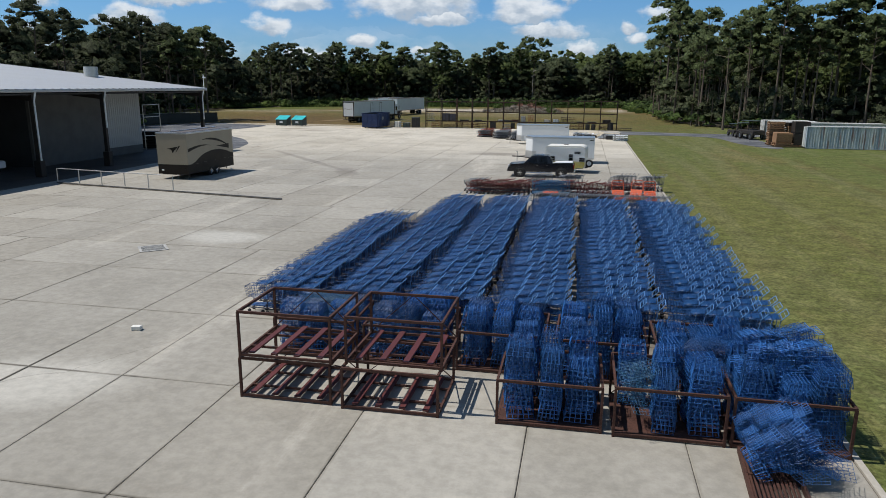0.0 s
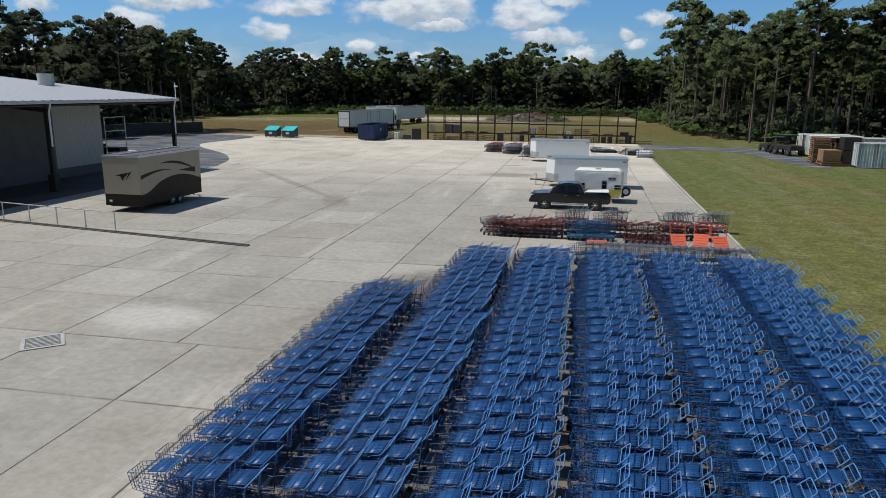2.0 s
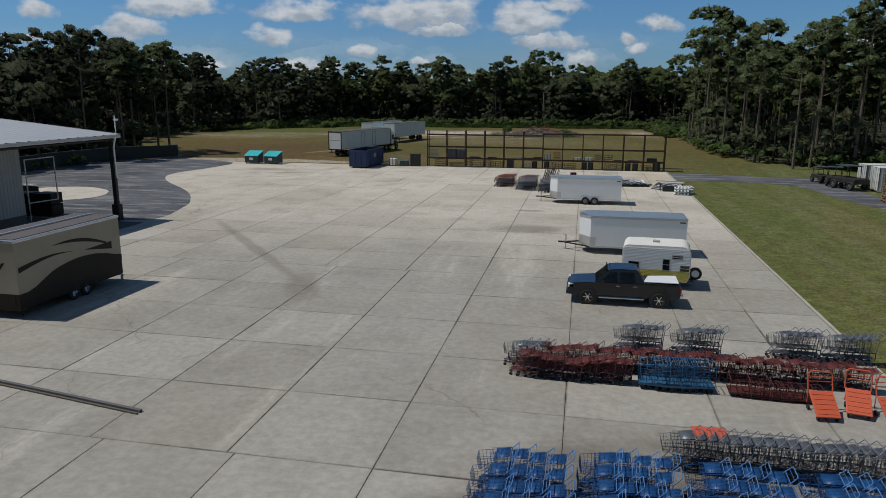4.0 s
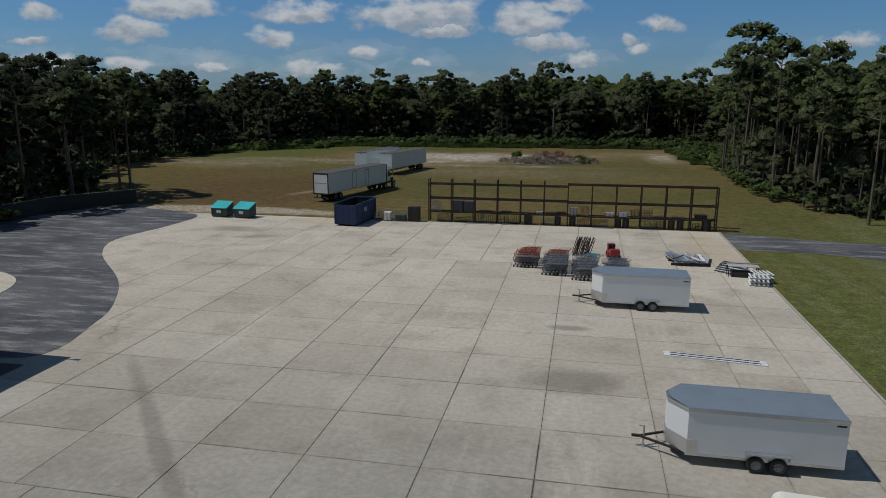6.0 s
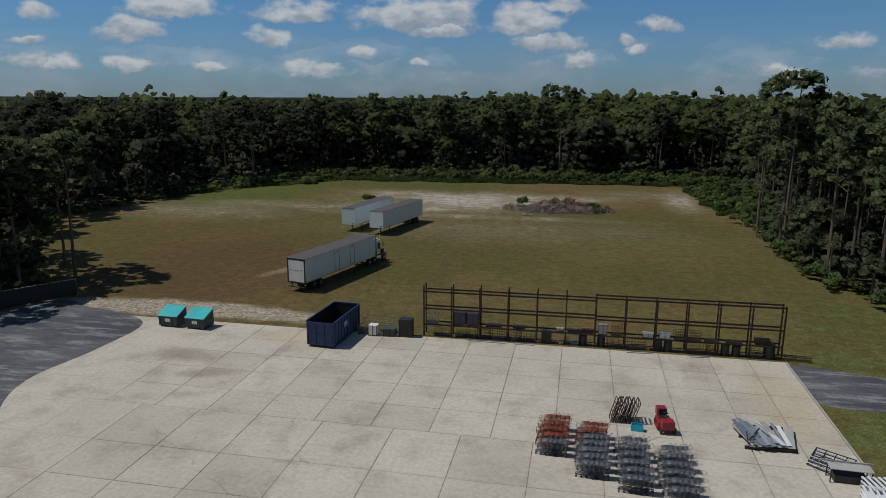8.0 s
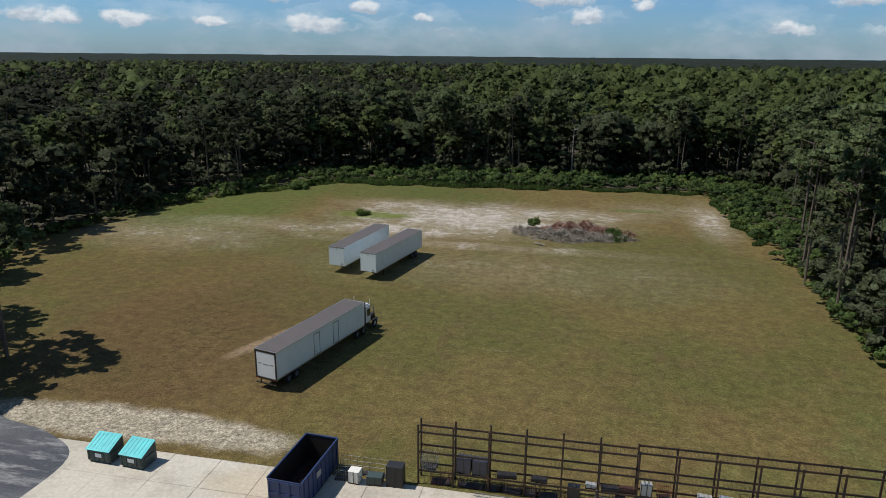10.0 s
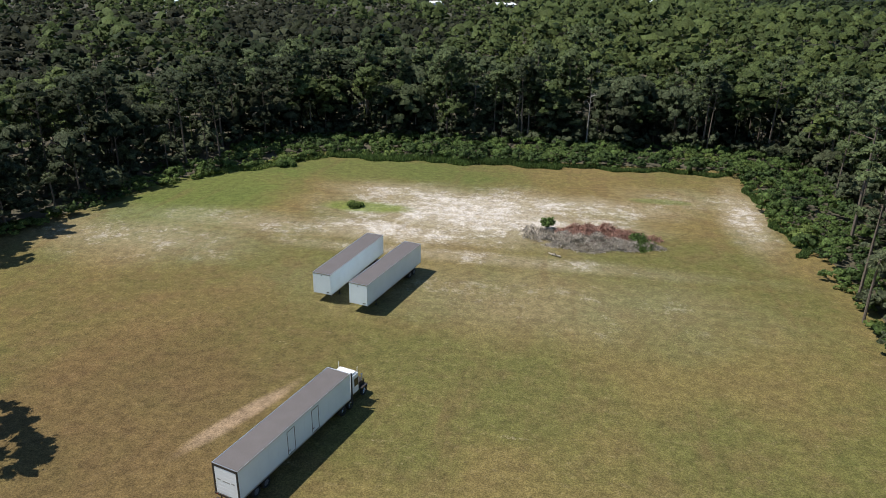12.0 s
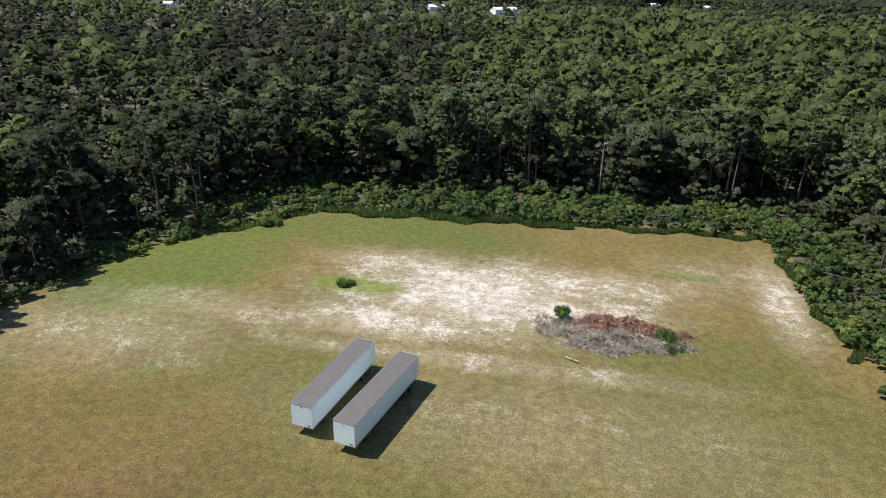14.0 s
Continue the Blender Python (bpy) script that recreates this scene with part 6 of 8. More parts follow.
    box(bm, -0.06, 0.14, 0.1, W - 0.1, 0.44, 0.62, 0.04)
    part("bumper", bm, M_BLACKCAR, root)
    bm = B()
    box(bm, 5.25, 5.42, 0.1, W - 0.1, 0.5, 0.66, 0.03)
    part("bumper", bm, M_CHROME, root)
    bm = B()
    box(bm, -0.01, 0.06, 0.45, W - 0.45, 0.72, 0.92, 0.01)
    part("grille", bm, M_DARK, root)
    # bed walls over a dark floor, and the sheet that lies in it
    bm = B()
    box(bm, 3.70, 5.2, 0.1, W - 0.1, 1.145, 1.15)
    part("bed_floor", bm, M_BLACKP, root)
    bm = B()
    prism(bm, [(3.62, 0.25), (5.2, 0.05), (5.22, W - 0.35), (3.9, W - 0.45)], 1.20, 1.23, pose(0, 0, 0.0, 0, -2.0, 0) @ Matrix.Translation((0, 0, -0.14)))
    part("loose_sheet", bm, M_WHITE, root, "white sheet laid over the bed")


pickup(-5.45, 52.1)


# ---- food trailer ----
def show_trailer(x, y, yaw):
    root = thing("show_trailer", pose(x, y, 0, 0, 0, yaw), "champagne and dark brown enclosed trailer with swoosh stripes", "trailer")
    W, L_ = 2.6, 6.9
    bm = B()
    box(bm, -W, 0, 0, L_, 1.15, 3.56, 0.03)
    part("upper_body", bm, M_TAN, root)
    bm = B()
    box(bm, -W + 0.004, -0.004, 0.004, L_ - 0.004, 0.42, 1.16, 0.02)
    part("lower_body", bm, M_BROWNP, root)
    bm = B()
    box(bm, -W - 0.03, 0.03, -0.03, L_ + 0.03, 3.48, 3.60, 0.02)
    part("roof_trim", bm, M_ALU, root)
    bm = B()
    box(bm, -W + 0.14, -0.14, 0.14, L_ - 0.14, 3.60, 3.63, 0.01)
    part("roof", bm, M_ROOFGREY, root)
    bm = B()
    box(bm, -W * 0.58, -W * 0.52, 0.2, L_ - 0.2, 3.63, 3.70, 0.01)
    part("roof_rail", bm, M_ALU, root)
    # swoosh bands on the long side, as thin plates
    def band(pts_lo, pts_hi, mat, off):
        bm = B()
        n = len(pts_lo)
        lo = [bm.verts.new((off, p, q)) for p, q in pts_lo]
        hi = [bm.verts.new((off, p, q)) for p, q in pts_hi]
        for i in range(n - 1):
            bm.faces.new((lo[i], lo[i + 1], hi[i + 1], hi[i]))
        part("stripe", bm, mat, root)
    k = [i / 14 for i in range(15)]
    band([(L_ * f, 1.16) for f in k], [(L_ * f, 1.17 + 0.85 * (1 - (2 * f - 1.15) ** 2) * min(1, 4 * f) if 0 < f < 1 else 1.5 * f) for f in k], M_BROWNP, 0.005)
    band([(0.1 + 3.4 * f, 2.10 + 0.35 * math.sin(f * 2.2)) for f in k], [(0.1 + 3.4 * f, 2.10 + 0.35 * math.sin(f * 2.2) + 0.26 * (1 - f)) for f in k], M_BROWNP, 0.006)
    band([(2.2 + 3.6 * f, 2.92 - 0.62 * f * f) for f in k], [(2.2 + 3.6 * f, 2.94 - 0.55 * f * f + 0.14 * math.sin(3.1 * f)) for f in k], M_BROWNP, 0.007)
    band([(4.2 + 2.0 * f, 2.3 - 0.35 * f) for f in k], [(4.2 + 2.0 * f, 2.3 + 0.05 * f) for f in k], M_BROWNP, 0.008)
    # a plain winged shape on the short side
    bm = B()
    for t in (((-1.75, 2.35), (-0.75, 2.55), (-1.05, 2.25)), ((-0.75, 2.55), (-0.55, 2.6), (-1.0, 2.05)), ((-1.4, 2.4), (-1.0, 2.35), (-1.25, 2.02))):
        bm.faces.new([bm.verts.new((px, -0.006, pz)) for px, pz in t])
    part("emblem", bm, M_BROWNP, root)
    bm = B()
    box(bm, -W + 0.25, -0.25, -0.012, 0.0, 0.62, 1.12, 0.005)
    part("ramp_door", bm, M_BROWNP, root)
    bm = B()
    box(bm, -W + 0.3, -W + 0.5, -0.02, -0.01, 0.66, 0.78)
    part("number_plate", bm, M_WHITE, root)
    for yy in (3.3, 4.15):
        for xx in (-0.08, -W + 0.08):
            wheel(root, xx, yy, 0.36, 0.36, 0.22, axis="x")
    bm = B()
    box(bm, -W + 0.3, -0.3, 0.1, L_ - 0.1, 0.36, 0.44)
    bar(bm, (-W + 0.4, L_, 0.42), (-W / 2, L_ + 1.2, 0.45), 0.09)
    bar(bm, (-0.4, L_, 0.42), (-W / 2, L_ + 1.2, 0.45), 0.09)
    rod(bm, (-W / 2, L_ + 1.0, 0), (-W / 2, L_ + 1.0, 0.9), 0.04, 8)
    part("chassis", bm, M_DARK, root)


show_trailer(-29.2, 44.3, -1.0)


# ---- semi-trailers in the field ----
def semi_trailer(x, y, yaw, rear_to_camera, label, length=15.6):
    """Local y along the box from the end nearest the yard."""
    root = thing("semi_trailer", pose(x, y, 0, 0, 0, yaw), label, "semi-trailer", "semi-trailers in the field")
    L_, z0, z1 = length, 1.2, 4.05
    bm = B()
    box(bm, -1.3, 1.3, 0, L_, z0, z1, 0.02)
    part("box_body", bm, M_VANWHITE, root)
    bm = B()
    box(bm, -1.24, 1.24, 0.06, L_ - 0.06, z1, z1 + 0.012)
    part("roof", bm, M_ROOFGREY, root, "dirty grey roof sheet")
    bm = B()
    for xx in (-1.315, 1.265):
        box(bm, xx, xx + 0.05, 0, L_, z1 - 0.10, z1 + 0.03)
        box(bm, xx, xx + 0.05, 0, L_, z0 - 0.08, z0 + 0.06)
    for yy in (-0.015, L_ - 0.035):
        box(bm, -1.3, 1.3, yy, yy + 0.05, z1 - 0.1, z1 + 0.03)
    part("rail", bm, M_ALU, root)
    n = int(L_ / 1.2)
    for i in range(1, n):
        for xx in (-1.306, 1.3):
            bm = B()
            box(bm, xx, xx + 0.006, i * L_ / n - 0.02, i * L_ / n + 0.02, z0 + 0.06, z1 - 0.1)
            part("panel_seam", bm, M_VANWHITE, root)
    near_wheels = (2.0, 3.25) if rear_to_camera else (L_ - 3.2, L_ - 1.95)
    for yy in near_wheels:
        for xx in (-1.05, -0.75, 0.75, 1.05):
            wheel(root, xx, yy, 0.5, 0.5, 0.26, axis="x", rim=M_GREYWIRE)
    bm = B()
    for yy in near_wheels:
        rod(bm, (-1.0, yy, 0.5), (1.0, yy, 0.5), 0.07, 8)
    for xx in (-0.5, 0.4):
        box(bm, xx, xx + 0.1, 0.3, L_ - 0.4, 1.0, 1.2)
    part("chassis", bm, M_DARK, root)
    leg = L_ - 3.0 if rear_to_camera else 3.0
    if not rear_to_camera:
        for xx in (-0.85, 0.85):
            bm = B()
            rod(bm, (xx, leg, 0.05), (xx, leg, 1.2), 0.07, 8)
            box(bm, xx - 0.15, xx + 0.15, leg - 0.15, leg + 0.15, 0, 0.05)
            part("landing_leg", bm, M_DARK, root)
        bm = B()
        box(bm, -0.06, 0.06, -0.03, 0.0, z1 - 0.35, z1 - 0.25)
        part("marker_lamp", bm, M_DARK, root)
        for xx in (0.75, 0.95):
            bm = B()
            rod(bm, (xx, -0.06, z0 + 0.3), (xx, 0.0, z0 + 0.3), 0.07, 8)
            part("air_coupling", bm, M_DARK, root)
    else:
        # rear frame, roll-up door and bumper
        bm = B()
        for q in ((-1.3, -1.14, z0 - 0.1, z1), (1.14, 1.3, z0 - 0.1, z1)):
            box(bm, q[0], q[1], -0.04, 0.02, q[2], q[3])
        box(bm, -1.3, 1.3, -0.04, 0.02, z1 - 0.22, z1 - 0.02)
        part("door_frame", bm, M_DARK, root)
        for i in range(7):
            bm = B()
            h = (z1 - 0.26 - z0) / 7
            box(bm, -1.12, 1.12, -0.02, 0.01, z0 + i * h, z0 + (i + 1) * h - 0.012, 0.005)
            part("door_panel", bm, M_WHITE, root)
        bm = B()
        for i, (xx, zz, ww) in enumerate(((-0.9, 2.55, 0.35), (-0.35, 2.5, 0.75), (0.55, 2.55, 0.35))):
            box(bm, xx, xx + ww, -0.026, -0.02, zz, zz + 0.13)
        part("lettering_bars", bm, M_GREYWOOD, root, "faded bars of unreadable lettering")
        bm = B()
        box(bm, -1.2, 1.2, -0.15, 0.0, 0.52, 0.62)
        for xx in (-0.7, 0.62):
            box(bm, xx, xx + 0.08, -0.1, 0.0, 0.55, 1.15)
        box(bm, -1.3, 1.3, -0.1, 0.3, 1.0, 1.2, 0.02)
        part("bumper", bm, M_DARK, root)
        for xx in (-1.1, 0.95):
            bm = B()
            box(bm, xx, xx + 0.15, -0.11, -0.1, 1.04, 1.16)
            part("tail_light", bm, M_REDLENS, root)
        for y0 in (6.1, 9.6):
            bm = B()
            for q in ((y0, y0 + 0.05, z0 + 0.1, z1 - 0.35), (y0 + 1.0, y0 + 1.05, z0 + 0.1, z1 - 0.35), (y0, y0 + 1.05, z1 - 0.40, z1 - 0.35), (y0, y0 + 1.05, z0 + 0.1, z0 + 0.14)):
                box(bm, 1.3, 1.318, q[0], q[1], q[2], q[3])
            d = part("side_door", bm, M_DARK, root, "side door with black rubber seal")
            bm = B()
            box(bm, 1.318, 1.35, y0 + 0.1, y0 + 0.3, z0 + 0.5, z0 + 0.54)
            part("handle", bm, M_DARK, d)


semi_trailer(-51.25, 164.75, -9.3, False, "white semi-trailer with dirty grey roof on turf")
semi_trailer(-45.7, 162.85, -11.9, False, "white semi-trailer with dirty grey roof casting a wide shadow")
semi_trailer(-45.05, 127.9, -14.2, True, "white semi-trailer with side doors, coupled to a tractor", 15.9)


def tractor(x, y, yaw):
    """Stands with its back to the trailer's nose; local y ahead."""
    root = thing("truck_tractor", pose(x, y, 0, 0, 0, yaw), "white truck tractor coupled to a trailer", "truck")
    bm = B()
    box(bm, -1.1, 1.1, 0.25, 1.5, 1.1, 3.2, 0.1)
    part("cab", bm, M_WHITE, root)
    bm = B()
    box(bm, -0.95, 0.95, 0.35, 1.3, 3.18, 3.4, 0.08)
    part("roof_fairing", bm, M_WHITE, root)
    bm = B()
    box(bm, -0.8, 0.8, 1.45, 3.0, 0.8, 1.6, 0.12)
    part("bonnet", bm, M_DARK, root)
    bm = B()
    box(bm, -0.95, 0.95, 1.48, 1.53, 1.9, 2.85, 0.02)
    part("windscreen", bm, M_GLASS, root)
    for xx in (-1.12, 1.1):
        bm = B()
        box(bm, xx, xx + 0.02, 0.7, 1.4, 1.9, 2.75)
        part("side_window", bm, M_GLASS, root)
    for xx in (-1.22, 1.22):
        bm = B()
        rod(bm, (xx, 0.05, 0.9), (xx, 0.05, 3.9), 0.09, 10)
        part("exhaust_stack", bm, M_DARK, root)
        bm = B()
        box(bm, xx * 1.08 - 0.06, xx * 1.08 + 0.06, 1.75, 1.85, 2.1, 2.9, 0.02)
        bar(bm, (xx * 0.95, 1.8, 2.8), (xx * 1.08, 1.8, 2.8), 0.04)
        part("mirror", bm, M_CHROME, root)
        bm = B()
        rod(bm, (xx * 0.9, 1.3, 3.1), (xx * 0.9, 1.3, 3.9), 0.02, 6)
        part("antenna", bm, M_WHITE, root)
        wheel(root, xx * 0.85, 2.4, 0.5, 0.5, 0.28, axis="x")
        for yy in (-1.6, -0.3):
            wheel(root, xx * 0.85, yy, 0.5, 0.5, 0.5, axis="x")
        bm = B()
        box(bm, xx * 0.85 - 0.2, xx * 0.85 + 0.2, 1.9, 2.95, 0.98, 1.1, 0.05)
        part("mudguard", bm, M_DARK, root)
    bm = B()
    for xx in (-0.45, 0.37):
        box(bm, xx, xx + 0.08, -2.2, 3.0, 0.75, 0.98)
    part("chassis", bm, M_DARK, root)
    bm = B()
    box(bm, -1.1, 1.1, 3.0, 3.15, 0.45, 0.8, 0.04)
    part("bumper", bm, M_CHROME, root)


tractor(-45.05 + 16.2 * math.sin(radians(14.2)), 127.9 + 16.2 * math.cos(radians(14.2)), -14.2)

# ---- canopy building ----
def building():
    """Local: eave along y at x = 0, the roof rising to -x."""
    root = thing("warehouse", pose(-41.3, 67.5, 0, 0, 0, 0), "metal warehouse with broad pale roof and open canopy", "warehouse")
    y0, y1, W, e, r = -110.0, 0.6, 34.0, 6.75, 10.2

    # ribbed roof sheets
    def roof_half(x0, x1, z0, z1):
        n = int((y1 - y0) / 0.9)
        for k in range(6):
            bm = B()
            a0, a1 = k / 6, (k + 1) / 6
            n6 = n // 6
            yy0, yy1 = y0 + (y1 - y0) * a0, y0 + (y1 - y0) * a1
            p, q = [], []
            for i in range(n6 * 4 + 1):
                f = i / (n6 * 4)
                rib = 0.045 if i % 4 == 0 else 0.0
                y = yy0 + (yy1 - yy0) * f
                p.append(bm.verts.new((x0, y, z0 + rib)))
                q.append(bm.verts.new((x1, y, z1 + rib)))
            for i in range(len(p) - 1):
                bm.faces.new((p[i], p[i + 1], q[i + 1], q[i]))
            part("roof_sheet", bm, M_METALROOF, root)
    roof_half(0.35, -W, e + 0.02, r)
    roof_half(-W, -2 * W - 0.35, r, e + 0.02)
    bm = B()
    box(bm, 0.33, 0.47, y0, y1, e - 0.22, e + 0.0, 0.02)
    part("gutter", bm, M_GALV, root, "pale metal gutter")
    bm = B()
    for s, t in ((0.4, -W), (-W, -2 * W - 0.4)):
        za, zb = (e, r) if s > -1 else (r, e)
        bar(bm, (s, y1, za - 0.08), (t, y1, zb - 0.08), 0.10, 0.30)
    part("rake_trim", bm, M_GALV, root)
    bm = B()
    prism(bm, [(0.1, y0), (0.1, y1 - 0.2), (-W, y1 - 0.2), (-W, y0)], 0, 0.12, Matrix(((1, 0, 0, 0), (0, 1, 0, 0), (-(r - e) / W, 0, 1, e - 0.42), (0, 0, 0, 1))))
    part("roof_underside", bm, M_INTERIOR, root, "underside of the canopy, its shade put into a dark colour")
    for yy in (0.0, -16.3, -24.4, -37, -53, -69, -85, -101):
        bm = B()
        box(bm, -0.16, 0.16, yy - 0.14, yy + 0.14, 0, e - 0.2, 0.01)
        box(bm, -0.3, 0.3, yy - 0.26, yy + 0.26, 0, 1.3, 0.03)
        p = part("column", bm, M_DARK, root, "dark steel column on a wide base")
        bm = B()
        rod(bm, (0.42, yy, e - 0.15), (0.22, yy - 0.02, e - 0.9), 0.07, 8)
        rod(bm, (0.22, yy - 0.02, e - 0.9), (0.22, yy - 0.02, 3.4 if yy > -20 else 0.3), 0.07, 8)
        part("downpipe", bm, M_WHITE, p)
        bm = B()
        bar(bm, (0, yy, e - 0.7), (-W, yy, r - 0.7), 0.2, 0.35)
        part("rafter", bm, M_DARK, root)
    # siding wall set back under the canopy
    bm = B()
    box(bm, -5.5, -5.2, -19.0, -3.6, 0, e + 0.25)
    part("wall", bm, M_BLOCKWALL, root, "grey wall with its shade put into the colour")
    n = 0
    yy = -9.6
    while yy < -3.9:
        bm = B()
        prism(bm, [(-5.198, yy), (-5.198, yy + 0.26), (-5.15, yy + 0.20), (-5.15, yy + 0.06)], 0.9, e + 0.2)
        part("siding_rib", bm, M_RIBWALL, root)
        yy += 0.32
    bm = B()
    box(bm, -5.24, -5.196, -9.7, -3.6, 0.85, e + 0.22)
    part("siding", bm, M_RIBWALL, root)
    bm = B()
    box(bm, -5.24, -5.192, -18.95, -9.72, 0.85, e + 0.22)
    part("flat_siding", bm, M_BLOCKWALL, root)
    # inner walls are added to close the bay, coloured as dark as its shade
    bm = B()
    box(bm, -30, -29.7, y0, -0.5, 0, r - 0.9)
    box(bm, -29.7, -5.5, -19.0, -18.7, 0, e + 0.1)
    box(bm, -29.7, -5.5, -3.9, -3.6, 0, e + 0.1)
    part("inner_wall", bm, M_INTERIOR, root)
    # pipe gate frame at the open end
    bm = B()
    for a, b in (((-5.0, -3.4, 0.2), (-5.0, -3.4, 5.0)), ((-5.0, -0.4, 1.6), (-5.0, -0.4, 5.0)), ((-5.0, -3.4, 5.0), (-5.0, -0.4, 5.0)), ((-5.0, -3.4, 3.7), (-5.0, -0.4, 3.7)), ((-5.0, -3.4, 1.7), (-5.0, -0.4, 1.6))):
        rod(bm, a, b, 0.045, 6)
    part("gate_frame", bm, M_GALV, root)
    # thin dark sheets over floor and apron stand in for the canopy's shade
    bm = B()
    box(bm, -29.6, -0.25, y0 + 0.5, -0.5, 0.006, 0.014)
    part("floor_shade", bm, M_SHADEFLOOR, root, "floor under the canopy, its shade put into a dark colour")
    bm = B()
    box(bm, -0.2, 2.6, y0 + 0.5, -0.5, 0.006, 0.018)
    part("apron", bm, M_SHADEFLOOR, root, "apron along the canopy, its shade put into a dark colour")
    # ridge vent box
    bm = B()
    rod(bm, (-11.2, -2.9, 7.6), (-11.2, -2.9, 9.0), 0.72, 18)
    part("roof_vent", bm, M_GALV, root, "round galvanised roof vent")
    # lamp on the corner
    bm = B()
    rod(bm, (0.3, 0.3, e - 0.1), (0.3, 0.3, e + 1.5), 0.04, 6)
    box(bm, 0.25, 0.55, 0.2, 0.4, e + 1.1, e + 1.25, 0.02)
    part("corner_lamp", bm, M_WHITE, root)


building()


def dock_edge():
    """The low wall and pipe rail along the dock."""
    a, b = Vector((-37.7, 40.5, 0)), Vector((-18.4, 37.2, 0))
    d = b - a
    yaw = math.degrees(math.atan2(d.y, d.x))
    root = thing("dock_kerb", pose(a.x, a.y, 0, 0, 0, yaw), "low dark worn kerb along the dock", "kerb")
    bm = B()
    box(bm, 0, d.length, -0.06, 0.06, 0, 0.09, 0.015)
    part("kerb", bm, M_BLOCKWALL, root)
    bm = B()
    box(bm, 0.5, d.length, -0.2, -0.121, 0.004, 0.05)
    part("dark_gap", bm, M_JOINT, root)
    rail = thing("pipe_rail", pose(a.x, a.y, 0, 0, 0, yaw), "white pipe guard rail on a concrete kerb", "rail")
    for i in range(6):
        part("rail_post", rod(B(), (0.1 + 2.15 * i, 0.0, 0.12), (0.1 + 2.15 * i, 0.0, 1.1), 0.035, 8), M_GALV, rail)
    part("top_rail", rod(B(), (0.1, 0, 1.1), (9.9, 0, 1.1), 0.03, 8), M_GALV, rail)
    cover = thing("drain_cover", pose(-18.3, 23.25, 0.004, 0, 0, 40), "pale square drain cover set in the concrete", "drain cover")
    bm = B()
    for q in ((-0.6, 0.6, -0.6, -0.48), (-0.6, 0.6, 0.48, 0.6), (-0.6, -0.48, -0.478, 0.478), (0.48, 0.6, -0.478, 0.478)):
        box(bm, *q, 0, 0.022, 0.006)
    part("frame", bm, M_GREYWOOD, cover)
    bm = B()
    box(bm, -0.47, 0.47, -0.47, 0.47, 0, 0.008)
    part("plate", bm, M_DULLSTEEL, cover)
    for k in range(7):
        bm = B()
        box(bm, -0.44, 0.44, -0.42 + 0.13 * k, -0.36 + 0.13 * k, 0.009, 0.02, 0.003)
        part("grate_bar", bm, M_GREYWOOD, cover)


dock_edge()


def van():
    """The white nose of a vehicle under the canopy."""
    root = thing("parked_car", pose(-46.2, 43.2, 0, 0, 0, 0), "white car parked under the dark canopy", "car")
    prof = [(0, 0.4), (0, 0.95), (0.9, 1.05), (1.6, 1.45), (3.3, 1.45), (4.2, 1.0), (4.3, 0.4)]
    bm = B()
    a = [bm.verts.new((-px, 0, pz)) for px, pz in prof]
    b = [bm.verts.new((-px, 1.8, pz)) for px, pz in prof]
    bm.faces.new(a)
    bm.faces.new(list(reversed(b)))
    for i in range(len(prof)):
        j = (i + 1) % len(prof)
        bm.faces.new((a[i], b[i], b[j], a[j]))
    bmesh.ops.bevel(bm, geom=list(bm.edges), offset=0.06, segments=2, affect="EDGES")
    part("body", bm, M_WHITE, root)
    for xx in (-0.8, -3.4):
        for yy in (0.08, 1.72):
            wheel(root, xx, yy, 0.33, 0.33, 0.2)


van()


